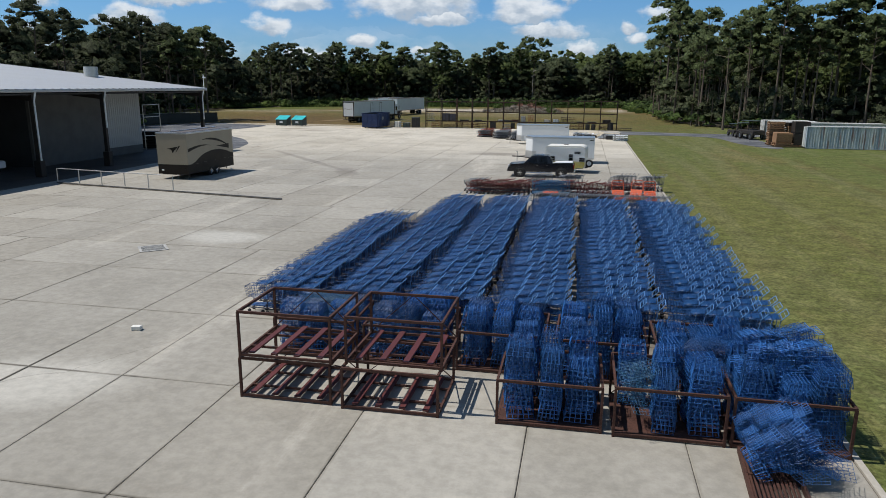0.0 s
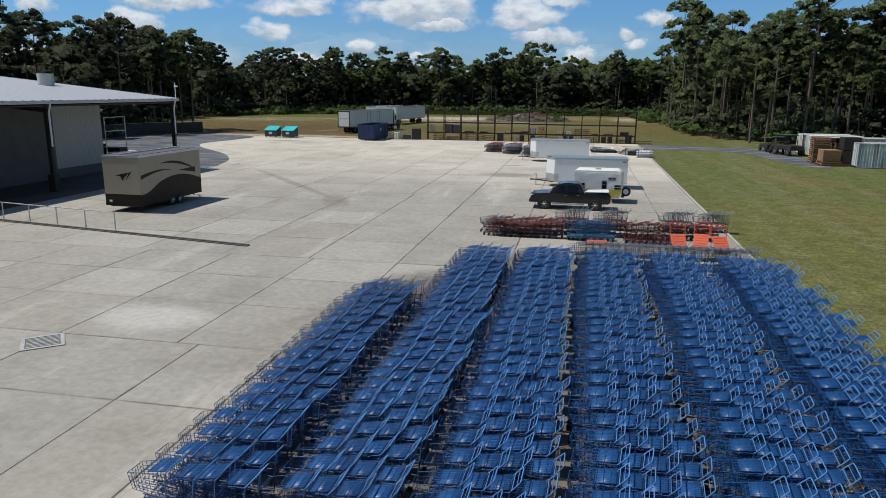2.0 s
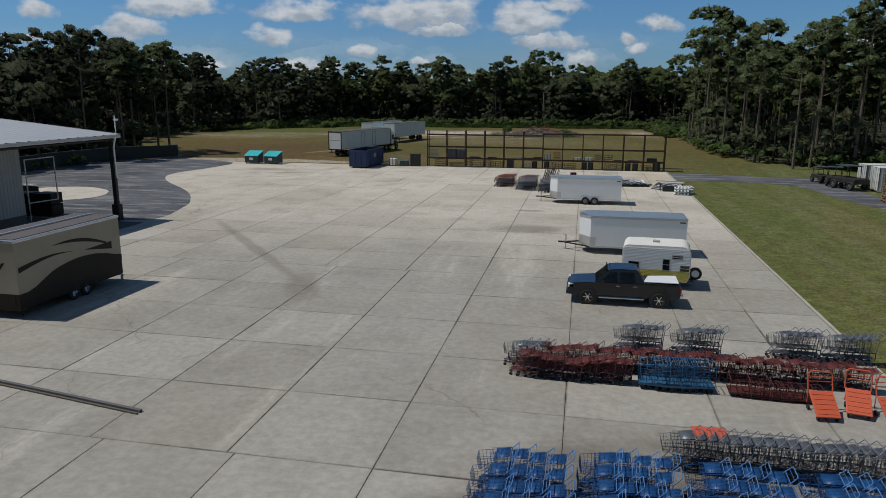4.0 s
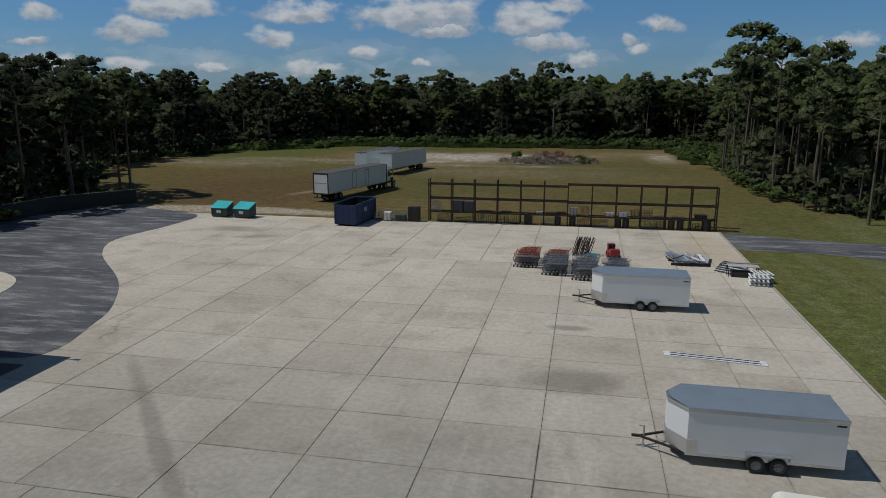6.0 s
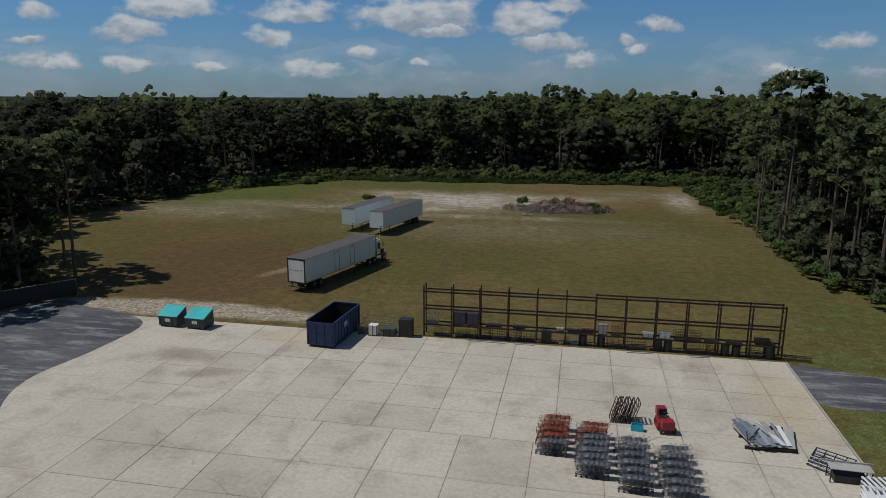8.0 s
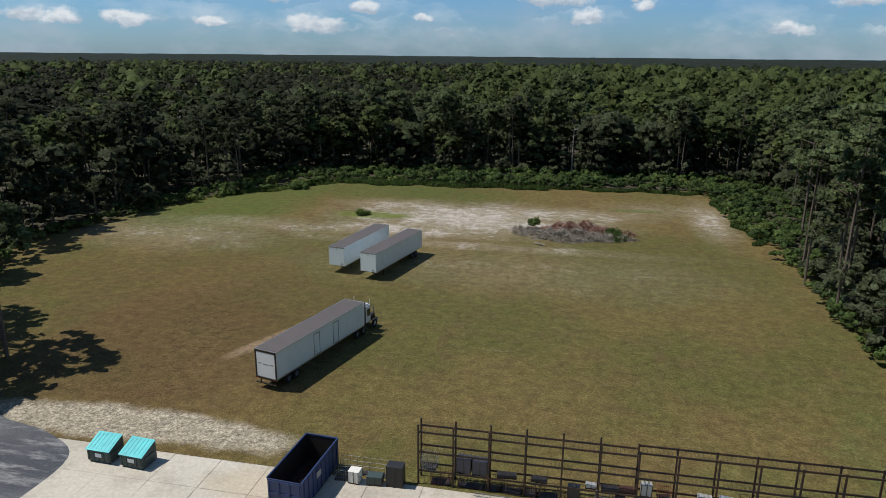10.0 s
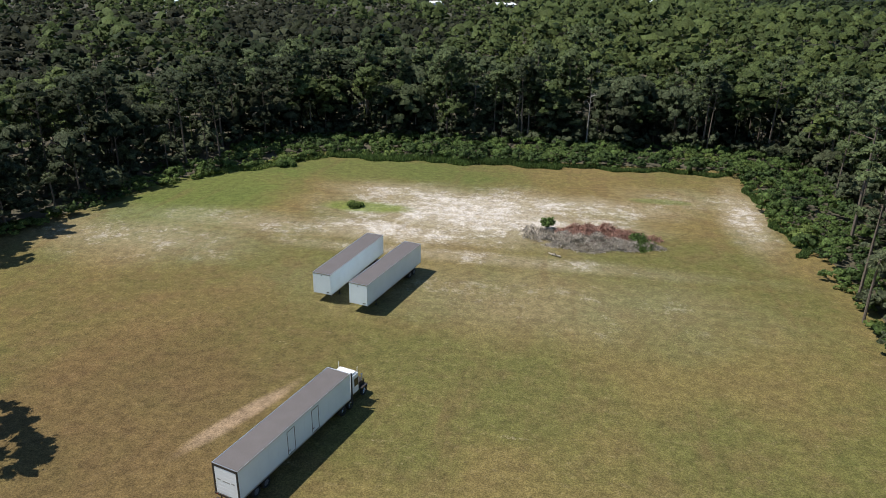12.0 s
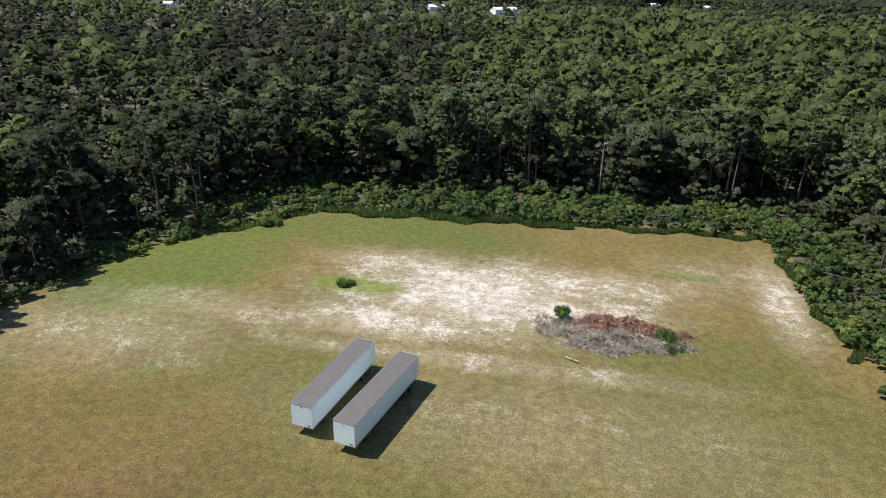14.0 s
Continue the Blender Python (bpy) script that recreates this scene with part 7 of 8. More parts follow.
# ---- pallet racking at the yard's far edge ----
def racking():
    X0, X1, n, yf, yb = -26.75, 5.85, 12, 115.95, 117.0
    step = (X1 - X0) / n
    root = thing("pallet_rack", pose(X0, yf, 0, 0, 0, 0.6), "tall rusty empty pallet racking along the concrete's edge", "pallet rack")
    d = yb - yf
    for i in range(n + 1):
        h = 5.05 if i < 6 else 4.85
        for y in (0, d):
            bm = B()
            box(bm, i * step - 0.065, i * step + 0.065, y - 0.05, y + 0.05, 0, h)
            box(bm, i * step - 0.08, i * step + 0.08, y - 0.07, y + 0.07, 0, 0.02)
            part("upright", bm, M_RACK, root)
        bm = B()
        z = 0.3
        s = 0
        while z < h - 0.7:
            bar(bm, (i * step, 0 if s else d, z), (i * step, d if s else 0, z + 0.6), 0.03)
            z += 0.6
            s = 1 - s
        part("lattice", bm, M_RACK, root)
    for i in range(n):
        levels = (1.15, 2.75, 4.45) if i < 6 else (1.1, 2.65, 4.72)
        for z in levels:
            for y in (0, d):
                bm = B()
                box(bm, i * step + 0.066, (i + 1) * step - 0.066, y - 0.03, y + 0.03, z - 0.075, z + 0.075)
                part("beam", bm, M_RACK, root)
            if z > 2:
                bm = B()
                for k in range(9):
                    xx = i * step + 0.2 + k * (step - 0.4) / 8
                    box(bm, xx - 0.012, xx + 0.012, 0, d, z + 0.06, z + 0.075)
                part("deck_bars", bm, M_RACK, root)

    rng = random.Random(31)

    def on(i, f, z):
        """A place in bay i, f along it, at height z."""
        return pose(X0 + (i + f) * step, yf + 0.5, z + 0.062 if z > 0 else 0.0, 0, 0, rng.uniform(-8, 8) + 0.6)

    def wire_cage(m, w, dp, h, mat, label, name="wire_cage"):
        o = thing(name, m, label, "wire cage")
        wr = Wires()
        for k in range(8):
            x = -w / 2 + w * k / 7
            for y in (-dp / 2, dp / 2):
                wr.add((x, y, 0), (x, y, h), 0.012, 4)
        for z in (0.0, h / 3, 2 * h / 3, h):
            for y in (-dp / 2, dp / 2):
                wr.add((-w / 2, y, z), (w / 2, y, z), 0.016, 4)
            for x in (-w / 2, w / 2):
                wr.add((x, -dp / 2, z), (x, dp / 2, z), 0.016, 4)
        tri_object("mesh", *wr.get(), mat, o)
        bm = B()
        box(bm, -w / 2, w / 2, -dp / 2, dp / 2, 0.02, 0.05)
        part("floor", bm, M_DARK, o)

    def crate(m, w, dp, h, mat, label, name="crate"):
        o = thing(name, m, label, "crate")
        bm = B()
        box(bm, -w / 2, w / 2, -dp / 2, dp / 2, 0.08, h, 0.02)
        part("body", bm, mat, o)
        bm = B()
        for x in (-w / 2, 0, w / 2 - 0.05):
            box(bm, x, x + 0.05, -dp / 2 - 0.03, -dp / 2, 0.05, h + 0.02)
        for y in (-dp / 2 - 0.03, dp / 2 - 0.05):
            box(bm, -w / 2, w / 2, y, y + 0.05, 0, 0.08)
        part("frame", bm, M_DARK, o)

    def drum(m, label):
        o = thing("steel_drum", m, label, "drum", "dark drums under the rack")
        bm = B()
        rod(bm, (0, 0, 0), (0, 0, 0.95), 0.36, 18)
        part("body", bm, M_BLACKP, o)
        bm = B()
        for z in (0.02, 0.32, 0.62, 0.93):
            rod(bm, (0, 0, z - 0.015), (0, 0, z + 0.015), 0.375, 18)
        part("hoop", bm, M_DARK, o)

    wire_cage(on(0, 0.3, 1.15), 1.1, 0.8, 1.15, M_GREYWIRE, "grey wire cage standing on a rack beam")
    crate(on(1, 0.3, 1.15), 1.15, 0.8, 1.25, M_BIN, "dark grey slatted bin on a rack beam")
    crate(on(1, 0.75, 1.15), 1.15, 0.8, 1.2, M_BIN, "dark grey slatted bin on a rack beam")
    wire_cage(on(0, 0.62, 0), 1.5, 0.9, 0.95, M_RUSTWIRE, "rusty red wire cage on the ground")
    wire_cage(on(2, 0.62, 0), 1.6, 0.9, 0.9, M_RUST, "rusty brown wire cage under a rack")
    wire_cage(on(3, 0.2, 0), 1.2, 0.9, 0.9, M_RUST, "rusty brown wire cage under a rack")
    crate(on(4, 0.35, 0), 0.9, 0.7, 1.15, M_BLACKP, "dark steel box under a rack", "steel_box")
    for i, f in ((5, 0.6), (6, 0.22), (8, 0.1), (8, 0.42), (10, 0.25), (10, 0.6)):
        drum(on(i, f, 0), "dark steel drum under a rack")
    drum(on(11, 0.62, 0) @ Matrix.Scale(1.35, 4), "large dark drum at the rack's end")
    crate(on(6, 0.25, 1.1), 0.8, 0.6, 0.95, M_GREYWOOD, "pale grey machine on a rack beam", "machine")
    wire_cage(on(6, 0.72, 1.1), 0.95, 0.6, 1.1, M_RUSTWIRE, "rusty upright frame on a rack beam")
    crate(on(7, 0.75, 1.1), 1.0, 0.7, 0.45, M_GREYWOOD, "grey sheet bundle on a rack beam", "bundle")
    crate(on(8, 0.3, 1.1), 1.0, 0.7, 0.5, M_SCRAP, "grey sheet bundle on a rack beam", "bundle")
    wire_cage(on(8, 0.8, 1.1), 1.1, 0.6, 0.85, M_RACK, "dark wire panel cage on a rack beam")
    wire_cage(on(9, 0.25, 1.1), 1.2, 0.6, 0.85, M_RACK, "dark wire panel cage on a rack beam")
    crate(on(11, 0.38, 1.1), 1.3, 0.8, 0.55, M_BROWNP, "dark brown bundle on a rack beam", "bundle")
    crate(on(4, 0.8, 1.15), 0.8, 0.5, 0.3, M_GREYWOOD, "small grey box on a rack beam", "box")
    crate(on(5, 0.75, 1.15), 1.1, 0.5, 0.35, M_RUST, "rusty scrap bundle on a rack beam", "bundle")
    for i, f, w in ((2, 0.3, 3.6), (7, 0.5, 2.4), (9, 0.4, 1.8), (3, 0.6, 2.0)):
        o = thing("ladder", pose(X0 + (i + f) * step, yf - 0.35, 0.03, 90, 0, rng.uniform(-3, 5)), "pale metal ladder lying before a rack", "ladder")
        wr = Wires()
        for s in (0.0, 0.4):
            wr.add((-w / 2, s, 0), (w / 2, s, 0), 0.025, 4)
        for k in range(int(w / 0.28)):
            wr.add((-w / 2 + 0.15 + 0.28 * k, 0, 0), (-w / 2 + 0.15 + 0.28 * k, 0.4, 0), 0.015, 4)
        tri_object("ladder_frame", *wr.get(), M_GREYWIRE, o)
        o.matrix_basis = pose(X0 + (i + f) * step, yf - 0.75, 0.03, 0, 0, rng.uniform(-3, 5))
    # low clutter along the foot of the rack
    for i, f, w, h, mat, label in ((1, 0.5, 1.9, 0.55, M_RUST, "low rusty wire pen under a rack"), (2, 0.15, 1.3, 1.0, M_RUST, "rusty brown wire cage under a rack"), (3, 0.62, 1.7, 0.8, M_RACK, "dark wire cage under a rack"),
                                   (5, 0.2, 1.4, 0.7, M_GREYWIRE, "grey wire basket cage under a rack"), (6, 0.7, 1.5, 0.8, M_RACK, "dark wire cage under a rack"), (7, 0.35, 1.8, 0.75, M_RACK, "dark wire cage under a rack"),
                                   (9, 0.35, 1.9, 0.8, M_RACK, "dark wire cage under a rack"), (9, 0.85, 1.0, 0.9, M_RUST, "rusty brown wire cage under a rack"), (11, 0.15, 1.2, 0.7, M_RACK, "dark wire cage under a rack")):
        wire_cage(on(i, f, 0), w, 0.75, h, mat, label)
    for i, f, w in ((2, 0.5, 1.5), (3, 0.4, 1.2), (5, 0.3, 1.3), (9, 0.75, 1.0), (10, 0.5, 1.4)):
        crate(on(i, f, 1.15 if i < 6 else 1.1), w, 0.6, 0.22, M_DARK, "flat dark steel bundle on a rack beam", "bundle")
    # lattice girder on the ground at the end
    o = thing("lattice_girder", pose(6.0, 116.0, 0.0, 0, 0, -3), "dark steel lattice girder lying in grass", "girder")
    wr = Wires()
    for y in (0, 0.4):
        wr.add((-2.4, y, 0.05), (2.3, y, 0.05), 0.03, 4)
        wr.add((-2.4, y, 0.4), (2.3, y, 0.4), 0.03, 4)
    for k in range(12):
        x = -2.4 + 0.39 * k
        wr.add((x, 0, 0.05 if k % 2 else 0.4), (x + 0.39, 0, 0.4 if k % 2 else 0.05), 0.02, 4)
        wr.add((x, 0, 0.05), (x, 0.4, 0.05), 0.02, 4)
    tri_object("lattice", *wr.get(), M_DARK, o)
    # carts and a cabinet west of the rack
    crate(pose(-28.4, 115.4, 0), 1.3, 0.9, 1.75, M_BLACKP, "dark steel cabinet beside the rack", "cabinet")
    crate(pose(-30.0, 115.2, 0, 0, 0, 5), 1.2, 0.8, 0.75, M_DKGREEN, "dark trolley with low sides", "trolley")
    crate(pose(-31.6, 115.1, 0, 0, 0, -4), 0.9, 0.8, 1.05, M_CREAM, "cream trolley with shelves", "trolley")
    wire_cage(pose(-32.6, 115.2, 0, 0, 0, 4), 1.3, 0.6, 0.9, M_GREYWIRE, "grey wire trolley on the concrete", "wire_trolley")
    wire_cage(pose(-31.0, 116.3, 0, 0, 0, 0), 4.2, 0.6, 1.2, M_GREYWIRE, "long grey wire barrier behind trolleys", "wire_barrier")


racking()


# ---- skip and rubbish bins ----
def skip():
    root = thing("roll_off_skip", pose(-36.75, 110.75, 0, 0, 0, -4), "dark blue open roll-off skip", "skip")
    W, L_, h = 2.75, 6.3, 2.45
    bm = B()
    box(bm, 0, W, 0, L_, 0.18, 0.26)
    part("floor", bm, M_DARK, root)
    for q in ((0, 0.06, 0, L_), (W - 0.06, W, 0, L_), (0, W, L_ - 0.06, L_)):
        bm = B()
        box(bm, q[0], q[1], q[2], q[3], 0.2, h)
        part("side", bm, M_NAVY, root)
    for q in ((0.064, 0.074, 0.06, L_ - 0.07), (W - 0.074, W - 0.064, 0.06, L_ - 0.07), (0.08, W - 0.08, L_ - 0.074, L_ - 0.064)):
        bm = B()
        box(bm, q[0], q[1], q[2], q[3], 0.262, h - 0.08)
        part("lining", bm, M_DARK, root, "black worn inner face")
    bm = B()
    box(bm, 0.02, W - 0.02, -0.02, 0.05, 0.2, h - 0.02, 0.01)
    gate = part("tailgate", bm, M_NAVY, root)
    for i in range(3):
        for j in range(2):
            x0, z0 = 0.16 + i * 0.83, 0.34 + j * 1.02
            bm = B()
            for a in ((x0 - 0.05, x0, z0, z0 + 0.9), (x0 + 0.72, x0 + 0.77, z0, z0 + 0.9), (x0, x0 + 0.72, z0 - 0.05, z0), (x0, x0 + 0.72, z0 + 0.9, z0 + 0.95)):
                box(bm, a[0], a[1], -0.09, -0.02, a[2], a[3])
            part("stiffener", bm, M_NAVY, gate)
    bm = B()
    for x in (-0.05, W - 0.07):
        box(bm, x, x + 0.12, -0.02, L_, h - 0.06, h + 0.08, 0.02)
    box(bm, 0, W, L_ - 0.1, L_ + 0.04, h - 0.06, h + 0.08, 0.02)
    part("top_rail", bm, M_NAVY, root)
    for k in range(9):
        for x in (-0.07, W):
            bm = B()
            box(bm, x, x + 0.07, 0.3 + 0.7 * k, 0.4 + 0.7 * k, 0.2, h)
            part("rib", bm, M_NAVY, root)
    for y in (0.6, L_ - 0.6):
        for x in (0.35, W - 0.35):
            part("roller", rod(B(), (x - 0.1, y, 0.1), (x + 0.1, y, 0.1), 0.1, 10), M_DARK, root)
    bm = B()
    box(bm, W + 0.072, W + 0.078, 2.2, 3.0, 1.4, 1.9)
    part("notice", bm, M_GREYWOOD, root, "small pale unreadable notice")
    bm = B()
    for k in range(40):
        a = random.Random(k).uniform
        rod(bm, (a(0.2, 2.5), a(0.3, 6), 0.3), (a(0.2, 2.5), a(0.3, 6), a(0.4, 0.9)), 0.03, 4)
    part("rubbish", bm, M_RUST, root, "dark loose rubbish in the bottom")


def rubbish_bin(x, y, yaw):
    root = thing("rubbish_bin", pose(x, y, 0, 0, 0, yaw), "dark green steel rubbish bin with teal lids", "rubbish bin", "rubbish bins at the yard's edge")
    W, D = 2.1, 1.7
    prof = [(0, 0.15), (0, 1.15), (D, 1.75), (D, 0.15)]
    bm = B()
    a = [bm.verts.new((0, p, z)) for p, z in prof]
    b = [bm.verts.new((W, p, z)) for p, z in prof]
    bm.faces.new(a)
    bm.faces.new(list(reversed(b)))
    for i in range(4):
        j = (i + 1) % 4
        bm.faces.new((a[i], b[i], b[j], a[j]))
    part("body", bm, M_DKGREEN, root)
    sl = math.degrees(math.atan2(0.6, D))
    for k in range(2):
        bm = B()
        m = pose(0, 0, 1.17, sl, 0, 0)
        box(bm, -0.06 + k * (W / 2 + 0.04), k * (W / 2 + 0.04) + W / 2 + 0.02, -0.12, D * 1.06, 0, 0.05, 0.015, m)
        lid = part("lid", bm, M_TEAL, root, "bright teal plastic lid")
        bm = B()
        for j in range(3):
            xx = 0.1 + k * (W / 2 + 0.04) + 0.35 * j
            box(bm, xx, xx + 0.1, 0.05, D, 0.05, 0.075, 0.008, m)
        part("lid_rib", bm, M_TEAL, lid)
    bm = B()
    for x in (-0.07, W):
        box(bm, x, x + 0.07, 0.25, D - 0.25, 0.75, 0.95, 0.01)
    part("lift_pocket", bm, M_DKGREEN, root)
    bm = B()
    for i in range(5):
        x = 0.1 + i * (W - 0.28) / 4
        box(bm, x, x + 0.08, -0.05, 0, 0.18, 1.1, 0.008)
    part("rib", bm, M_DKGREEN, root)
    bm = B()
    box(bm, 0.75, 1.35, -0.056, -0.05, 0.55, 0.9)
    part("notice", bm, M_WHITE, root, "white unreadable notice")
    for x in (0.15, W - 0.15):
        for y in (0.15, D - 0.15):
            part("foot", rod(B(), (x, y, 0), (x, y, 0.16), 0.06, 8), M_DARK, root)


skip()
rubbish_bin(-50.55, 112.95, -4)
rubbish_bin(-53.6, 113.05, -2)


# ---- scrap by the trailers ----
def scrap():
    rng = random.Random(44)
    # pale planks on the concrete
    for dy in (0.0, 0.34):
        o = thing("long_panel", pose(-3.85, 75.9 + dy - 0.2, 0, 0, 0, -6.5), "long pale panel lying on the concrete", "panel", "long panels on the concrete")
        bm = B()
        box(bm, 0, 5.5, 0, 0.3, 0, 0.06, 0.01)
        part("board", bm, M_WHITE, o)
        bm = B()
        box(bm, 0.35, 5.15, 0.1, 0.2, 0.0605, 0.075)
        part("groove", bm, M_DARK, o, "dark groove along the panel")
    # stacked upright frames
    o = thing("frame_bundle", pose(-8.7, 101.2, 0, 0, 0, 4), "bundle of dark upright steel frames", "frames")
    for k in range(13):
        w = Wires()
        m = pose(-0.85 + 0.125 * k, 0.03 * (k % 3), 0, 0, 16 + rng.uniform(-3, 3), rng.uniform(-4, 4))
        P = [m @ Vector(p) for p in ((0, -0.55, 0), (0, -0.55, 1.55), (0, -0.45, 1.68), (0, 0.45, 1.68), (0, 0.55, 1.55), (0, 0.55, 0), (0, -0.55, 0.02))]
        w.path([tuple(p) for p in P], 0.032, 5)
        for z in (0.25, 0.6, 0.95, 1.3):
            w.add(tuple(m @ Vector((0, -0.55, z))), tuple(m @ Vector((0, 0.55, z))), 0.024, 4)
        tri_object("frame", *w.get(), M_DARK if k % 5 else M_REDPAINT, o)
    # ride-on machine
    o = thing("ride_on_mower", pose(-5.8, 100.3, 0, 0, 0, 8), "red ride-on mower with black seat", "mower")
    bm = B()
    box(bm, -0.45, 0.45, -0.9, -0.1, 0.35, 0.95, 0.12)
    part("bonnet", bm, M_RED, o)
    bm = B()
    box(bm, -0.5, 0.5, -0.1, 1.1, 0.3, 0.6, 0.08)
    part("body", bm, M_RED, o)
    bm = B()
    box(bm, -0.3, 0.3, 0.4, 0.95, 0.6, 0.72, 0.05)
    box(bm, -0.3, 0.3, 0.85, 0.98, 0.7, 1.15, 0.05)
    part("seat", bm, M_BLACKP, o)
    bm = B()
    rod(bm, (0, 0.0, 0.9), (0, 0.25, 1.1), 0.03, 6)
    rod(bm, (0, 0.24, 1.09), (0, 0.27, 1.12), 0.2, 14)
    part("steering_wheel", bm, M_BLACKP, o)
    bm = B()
    box(bm, -0.65, 0.65, -0.2, 0.6, 0.12, 0.3, 0.06)
    part("mower_deck", bm, M_RED, o)
    bm = B()
    box(bm, -0.35, 0.35, 1.05, 1.7, 0.45, 1.1, 0.1)
    part("grass_box", bm, M_RED, o)
    for x in (-0.45, 0.45):
        wheel(o, x, -0.65, 0.2, 0.2, 0.15, axis="x", rim=M_RED)
        wheel(o, x, 0.75, 0.27, 0.27, 0.22, axis="x", rim=M_RED)
    o = thing("crate", pose(-7.75, 99.8, 0, 0, 0, -6), "small cyan plastic crate on the concrete", "crate")
    bm = B()
    box(bm, -0.4, 0.4, -0.2, 0.2, 0.02, 0.08)
    for q in ((-0.4, 0.4, -0.22, -0.18), (-0.4, 0.4, 0.18, 0.22), (-0.42, -0.38, -0.22, 0.22), (0.38, 0.42, -0.22, 0.22)):
        box(bm, *q, 0.0, 0.45, 0.008)
    part("shell", bm, M_CYAN, o)
    # pile of grey sheets and bars
    o = thing("sheet_pile", pose(-0.9, 98.4, 0, 0, 0, 2), "pile of pale grey metal sheets on dark timber", "scrap pile")
    for y in (0.1, 1.7, 3.3):
        bm = B()
        box(bm, 0, 3.3, y, y + 0.14, 0, 0.22, 0.01)
        part("timber", bm, M_DARK, o)
    for k in range(22):
        bm = B()
        w = rng.uniform(0.22, 0.5)
        l = rng.uniform(2.6, 3.9)
        box(bm, -w / 2, w / 2, 0, l, 0, 0.03, 0.004, pose(0.35 + 2.6 * ((k * 0.37) % 1.0), rng.uniform(-0.15, 0.3), 0.23 + 0.014 * k, rng.uniform(-1.5, 1.5), rng.uniform(-9, 9), rng.uniform(-14, 24)))
        part("sheet", bm, (M_SCRAP, M_WHITE, M_SCRAP, M_GREYWOOD, M_ALU)[k % 5], o)
    for k in range(7):
        part("bar", bar(B(), (rng.uniform(-0.2, 0.9), rng.uniform(-0.5, 0.5), 0.3 + 0.05 * k), (rng.uniform(0.2, 1.6), rng.uniform(1.2, 2.6), 0.32 + 0.05 * k), 0.05), M_DARK, o)
    # leaning frames, table, pallets of white slats
    o = thing("frame_pile", pose(2.5, 97.2, 0, 0, 0, -38), "dark and pale steel frames leaning in a pile", "scrap pile")
    for k in range(7):
        w = Wires()
        m = pose(0, 0.12 * k, 0.05 + 0.06 * k, 12, 0, rng.uniform(-6, 6))
        P = [m @ Vector(p) for p in ((0, 0, 0), (2.3, 0, 0), (2.3, 0.9, 0), (0, 0.9, 0), (0, 0, 0))]
        w.path([tuple(p) for p in P], 0.04, 4)
        for f in (0.6, 1.2, 1.8):
            w.add(tuple(m @ Vector((f, 0, 0))), tuple(m @ Vector((f, 0.9, 0))), 0.03, 4)
        tri_object("frame", *w.get(), M_SCRAP if k % 2 else M_DARK, o)
    o = thing("work_table", pose(3.2, 95.2, 0, 0, 0, -2), "grey steel work table with clutter beneath", "table")
    bm = B()
    box(bm, 0, 2.4, 0, 0.95, 0.9, 0.95, 0.01)
    part("tabletop", bm, M_GREYWOOD, o)
    for x in (0.05, 2.3):
        for y in (0.05, 0.85):
            part("leg", bar(B(), (x, y, 0), (x, y, 0.9), 0.06), M_DARK, o)
    bm = B()
    box(bm, 0.3, 2.1, 0.1, 0.8, 0, 0.5, 0.03)
    part("black_box", bm, M_BLACKP, o)
    bm = B()
    box(bm, -0.4, 2.6, 0.9, 0.96, 0.98, 1.06)
    part("loose_plank", bm, M_GREYWOOD, o)
    for x0, y0, yaw in ((4.35, 92.6, -6), (5.05, 93.6, 8)):
        o = thing("slatted_frame", pose(x0, y0, 0, 0, 0, yaw), "stack of white slatted frames", "slatted frames", "white slatted frames")
        for z in (0.0, 0.28, 0.56):
            for k in range(5):
                bm = B()
                box(bm, 0.32 * k, 0.32 * k + 0.14, 0, 1.5, z + 0.1, z + 0.14, 0.005)
                part("slat", bm, M_WHITE, o)
            for y in (0.05, 1.35):
                bm = B()
                box(bm, 0, 1.42, y, y + 0.1, z, z + 0.1, 0.005)
                part("bearer", bm, M_GREYWOOD, o)
    # a loose block on the concrete
    o = thing("concrete_block", pose(-12.45, 13.65, 0, 0, 0, 12), "small broken pale block on the concrete", "block")
    bm = B()
    box(bm, -0.14, 0.14, -0.09, 0.09, 0, 0.13, 0.02)
    part("block", bm, M_CREAM, o)


scrap()
for x, y, yaw in ((-48.4, 68.4, 3), (-50.3, 68.2, -4)):
    o = thing("crate_stack", pose(x, y, 0, 0, 0, yaw), "dark wooden crates stacked beside the warehouse", "crates", "dark crates beside the warehouse")
    for k in range(2):
        bm = B()
        box(bm, -0.8, 0.8, -0.7, 0.7, 0.05 + 0.95 * k, 0.93 + 0.95 * k, 0.02)
        shell = part("crate", bm, M_BROWNP, o)
        for z in (0.12, 0.42, 0.72):
            bm = B()
            box(bm, -0.82, 0.82, -0.73, -0.705, z + 0.95 * k, z + 0.12 + 0.95 * k)
            part("slat", bm, M_DARK, shell)
    for xx in (-0.7, 0.58):
        bm = B()
        box(bm, xx, xx + 0.12, -0.7, 0.7, 0, 0.05)
        part("runner", bm, M_DARK, o)


